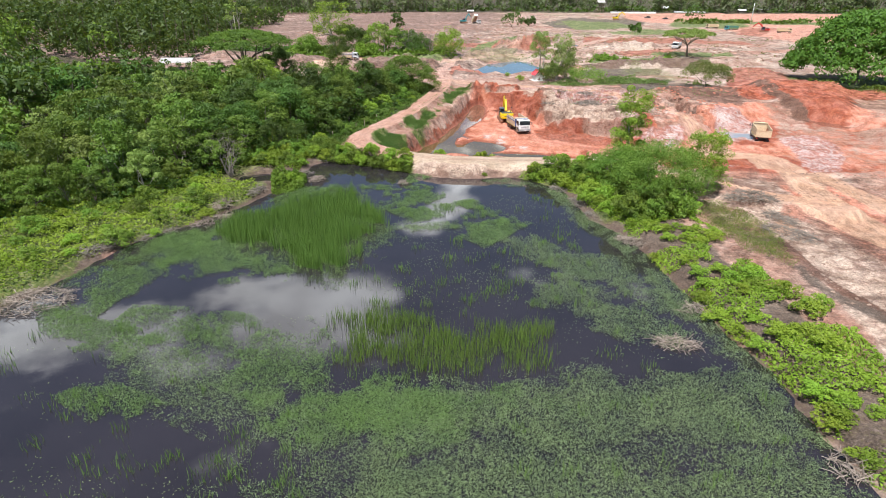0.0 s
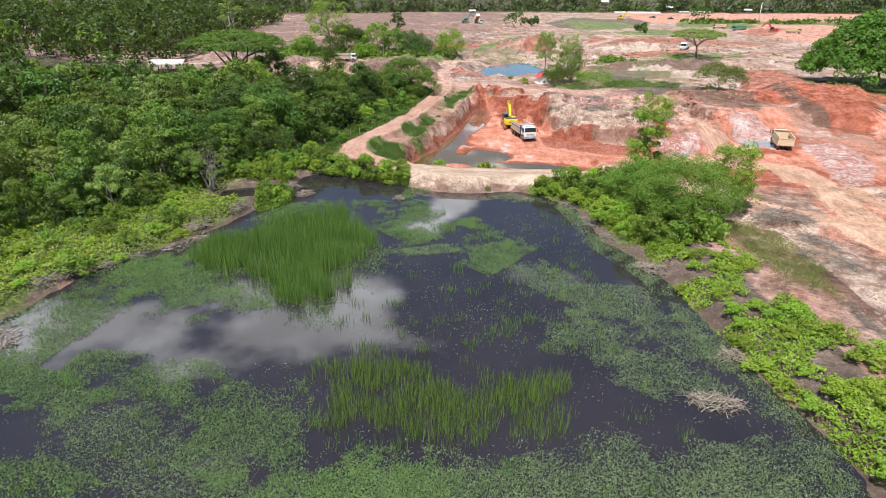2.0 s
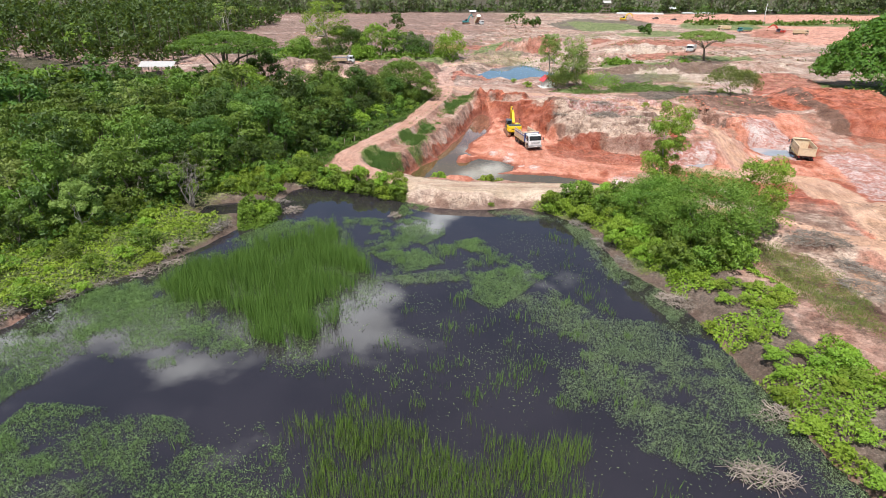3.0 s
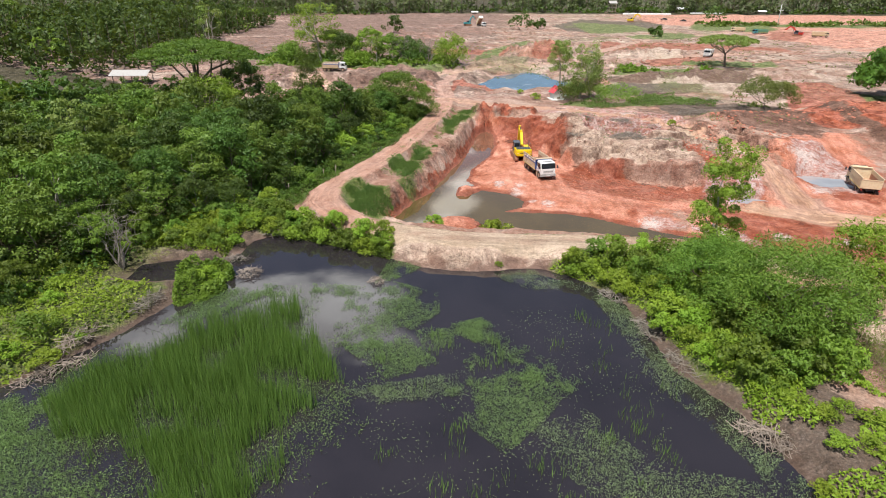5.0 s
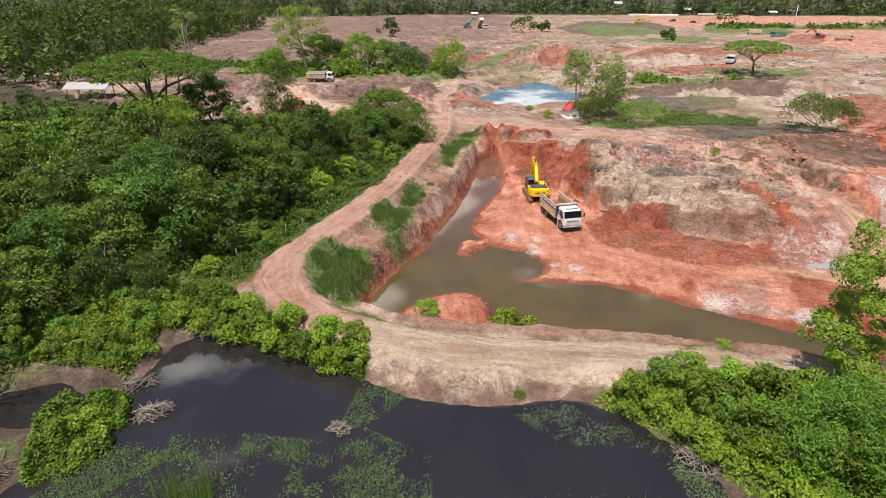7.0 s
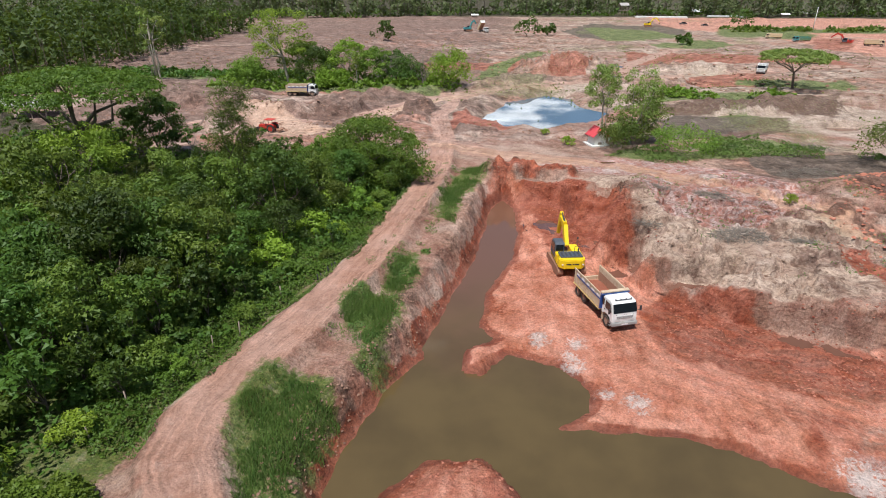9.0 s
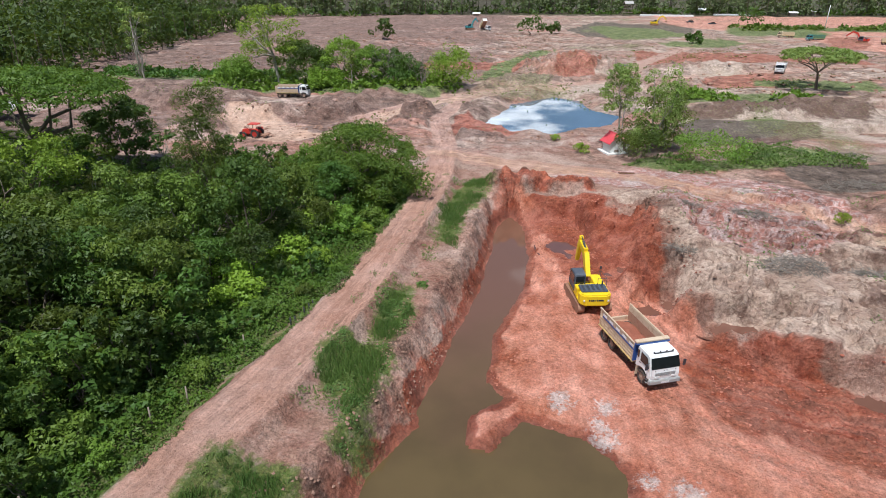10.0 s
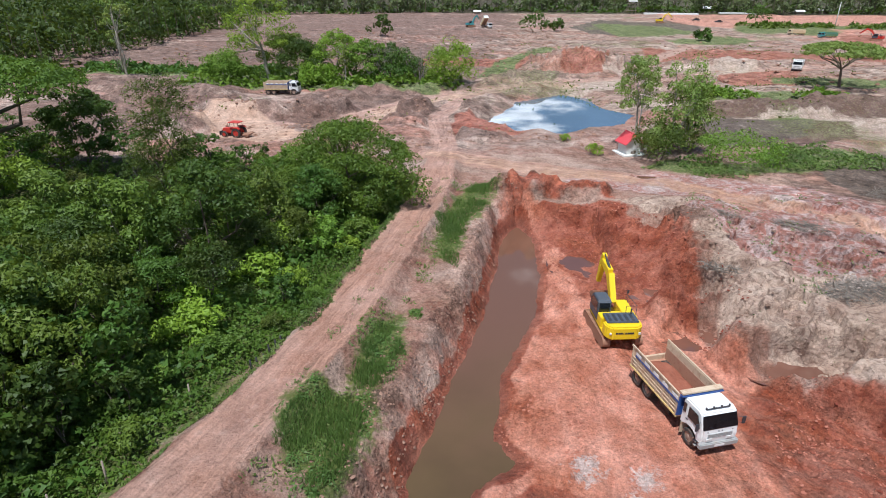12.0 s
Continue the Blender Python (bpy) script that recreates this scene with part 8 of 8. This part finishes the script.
def tower(m):
    t = empty("timber_tower", m)
    for x in (-3, 0, 3):
        for y in (-2, 2):
            bm = bmesh.new()
            cyl(bm, (x, y, -0.3), (x * 0.8, y * 0.8, 8), 0.18, 6)
            part("post", bm, M_WOOD, t)
    for z in (2.6, 5.2, 7.6):
        bm = bmesh.new()
        box(bm, -3.4, 3.4, -2.4, 2.4, z, z + 0.25)
        part("deck", bm, M_WOOD, t)
    for s in (-1, 1):
        bm = bmesh.new()
        slab(bm, [(0, 10.6), (s * 3.0, 8.8), (s * 3.0, 8.95), (0, 10.8)], -3.4, 3.4, "x")
        part("roof_slope", bm, M_TIN, t)
    bm = bmesh.new()
    for s in (-1, 1):
        cyl(bm, (-6, 2 * s, 0), (-2.5, 1.6 * s, 5), 0.16, 6)
    part("ramp", bm, M_WOOD, t)
    return tagged(t, "tall open timber loading tower on the far ground", "tower")


tower(pose(80, 486, 0.4, 0, 0, 10))
for x, y, l, w, a in ((108, 482, 38, 6, -4), (160, 498, 26, 4, 0)):
    bm = bmesh.new()
    box(bm, -l / 2, l / 2, -w / 2, w / 2, 0, 1.5)
    ob = part("concrete_slab", bm, M_PLATE, None, bevel=0.1)
    ob.matrix_world = pose(x, y, 0.3, 0, 0, a)
    tagged(ob, "long low stack of white slabs on far ground", "slab")


def pole(x, y, h, r, mat, label, lean=0.0):
    bm = bmesh.new()
    cyl(bm, (0, 0, -0.3), (lean, 0, h), r, 8, r * 0.7)
    ob = part("pole", bm, mat, None, smooth=True)
    ob.matrix_world = pose(x, y, hz(x, y), 0, 0, x * 31)
    return tagged(ob, label, "pole")


pole(160, 349, 12, 0.2, M_PLATE, "pale utility pole in the far bare field")
pole(13.2, 88, 9, 0.07, M_PLATE, "slender pale pole behind the shrine hut")
pole(-101, 145, 14, 0.16, M_BARK_PALE, "bare pale trunk in the cleared field")
for k, (x, y, h) in enumerate(((-21.9, 23.6, 1.4), (-23.0, 21.6, 1.4), (-20.9, 29.3, 1.3), (-24.4, 18.6, 1.3), (-22.4, 25.6, 1.3), (-25.4, 15.2, 1.3), (-25.8, 12.2, 1.2))):
    pole(x, y, h, 0.06, M_WOOD, "weathered wooden fence post at the wood's edge", 0.06)
# dark root stubs where the track's edge has slipped
for k in range(6):
    pole(-17.7 - 0.16 * k + 0.05 * (k % 2), 34.6 - 0.55 * k, 0.45 + 0.12 * (k % 3), 0.08, M_CHASSIS, "short dark root stub beside the track", 0.08)

# ---- loose earth ----
KNOLL = PALE_ZONES[3]
EAST_SIDE = PALE_ZONES[4]
def clods(name, polys, n, low, high, label, mat, seed, test=None):
    """Broken lumps of earth pressed into the ground."""
    rs = np.random.RandomState(seed)
    q = np.concatenate([scatter(rs, p, int(n * area(p) / sum(area(o) for o in polys))) for p in polys])
    keep = fbm(q[:, 0], q[:, 1], 3.5, seed) + rs.uniform(-0.35, 0.35, len(q)) > -0.05
    keep &= poly_sd(PIT_WATER, q[:, 0], q[:, 1]) > 0.15
    q = q[keep]
    m = len(q)
    z = height(q[:, 0], q[:, 1])
    s = low + (high - low) * rs.rand(m) ** 3
    c = np.array([(1, 0, 0), (0, 1, 0), (-1, 0, 0), (0, -1, 0), (0, 0, 0.8), (0.75, 0.75, 0.45), (-0.75, 0.7, 0.4), (-0.7, -0.75, 0.45), (0.7, -0.7, 0.4)], float)
    v = c[None] * s[:, None, None] * rs.uniform(0.6, 1.3, (m, 9, 3))
    a = rs.uniform(0, 6.28, m)
    ca, sa = np.cos(a)[:, None], np.sin(a)[:, None]
    v = np.stack([v[..., 0] * ca - v[..., 1] * sa, v[..., 0] * sa + v[..., 1] * ca, v[..., 2]], -1) + np.stack([q[:, 0], q[:, 1], z - 0.02], 1)[:, None]
    f = np.array([(0, 5, 4), (5, 1, 4), (1, 6, 4), (6, 2, 4), (2, 7, 4), (7, 3, 4), (3, 8, 4), (8, 0, 4), (0, 1, 5), (1, 2, 6), (2, 3, 7), (3, 0, 8)])
    faces = (f[None] + 9 * np.arange(m)[:, None, None]).reshape(-1, 3)
    return tagged(new(name, np_mesh(name, v.reshape(-1, 3), faces, mat)), label, "earth clods", kind="stuff")


def earth(name, a, b):
    m = Mat(name, 0.95, 0.15)
    return m.colour(m.mix(m.rnd(), a, b)).bump(m.noise(14, 4), 0.6, 0.04).m


M_CLOD_RED = earth("red_earth_clods", (0.36, 0.130, 0.086), (0.50, 0.205, 0.140))
M_CLOD_DEEP = earth("deep_red_clods", (0.20, 0.052, 0.034), (0.36, 0.125, 0.082))
M_CLOD_PALE = earth("pale_earth_clods", (0.19, 0.12, 0.088), (0.36, 0.255, 0.195))
M_CLOD_BROWN = earth("brown_earth_clods", (0.22, 0.125, 0.09), (0.36, 0.22, 0.16))
clods("red_clods", [[(4, 36), (12, 37), (20, 33), (34, 32), (34, 20), (18, 21), (8, 27)], [(-5, 30), (6, 24), (10, 21), (30, 12), (40, 18), (10, 36), (2, 44), (-3, 40)], [(-2, 64), (6, 64), (11, 57), (11, 44), (2, 46), (-0.5, 55)], [(-9.5, 10.5), (-7.6, 16), (-3.6, 16.6), (-0.6, 13), (-0.4, 8.5), (-8, 8)]], 15000, 0.02, 0.12, "broken lumps of red earth on the pit floor", M_CLOD_RED, 301)
clods("bank_clods", [[(-15, 8), (-16, 16), (-13.5, 24), (-12, 32), (-10.4, 44), (-9, 60), (-7, 68), (-3, 68), (-4.6, 58), (-6, 45), (-7.8, 32), (-8.8, 25), (-11.5, 18), (-12.8, 10)]], 6500, 0.02, 0.13, "lumps of earth on the trench bank", M_CLOD_BROWN, 302)
clods("dig_clods", [[(0, 64), (6, 64), (12, 58), (14, 46), (11, 40), (8, 44), (4, 50), (0, 54)], [(10, 36), (13, 38.4), (20, 35), (34, 31.6), (34, 24), (20, 25), (13, 28.6)]], 8500, 0.02, 0.13, "broken lumps of dark red earth in the diggings", M_CLOD_DEEP, 308)
clods("knoll_clods", [KNOLL], 3800, 0.03, 0.2, "grey and beige lumps on the broken knoll", M_CLOD_PALE, 303)
clods("ridge_clods", [[(38, 60), (54, 62), (72, 66), (94, 64), (94, 78), (60, 78), (40, 68)], [(30, 34), (42, 44), (52, 54), (40, 60), (30, 52)]], 2600, 0.06, 0.35, "lumps of red spoil on the ridge", M_CLOD_RED, 304)
clods("east_clods", [EAST_SIDE, [(30, -20), (46, -8), (56, -4), (56, 6), (40, 4), (30, -4)]], 2600, 0.03, 0.2, "stony lumps beside the haul road", M_CLOD_PALE, 305)
clods("field_clods", [[(-90, 96), (-60, 110), (-20, 112), (-12, 90), (-22, 76), (-40, 78), (-60, 84)], [(-16, 92), (-10, 100), (2, 96), (10, 96), (8, 88), (-10, 84)]], 3600, 0.06, 0.35, "turned lumps of earth in the cleared field", M_CLOD_BROWN, 306)
clods("far_clods", [[(-110, 150), (-10, 148), (10, 180), (20, 300), (-100, 300), (-120, 200)], [(20, 150), (90, 120), (120, 200), (60, 260), (30, 200)]], 3600, 0.15, 0.7, "turned lumps of earth in the distant cleared field", M_CLOD_BROWN, 307)
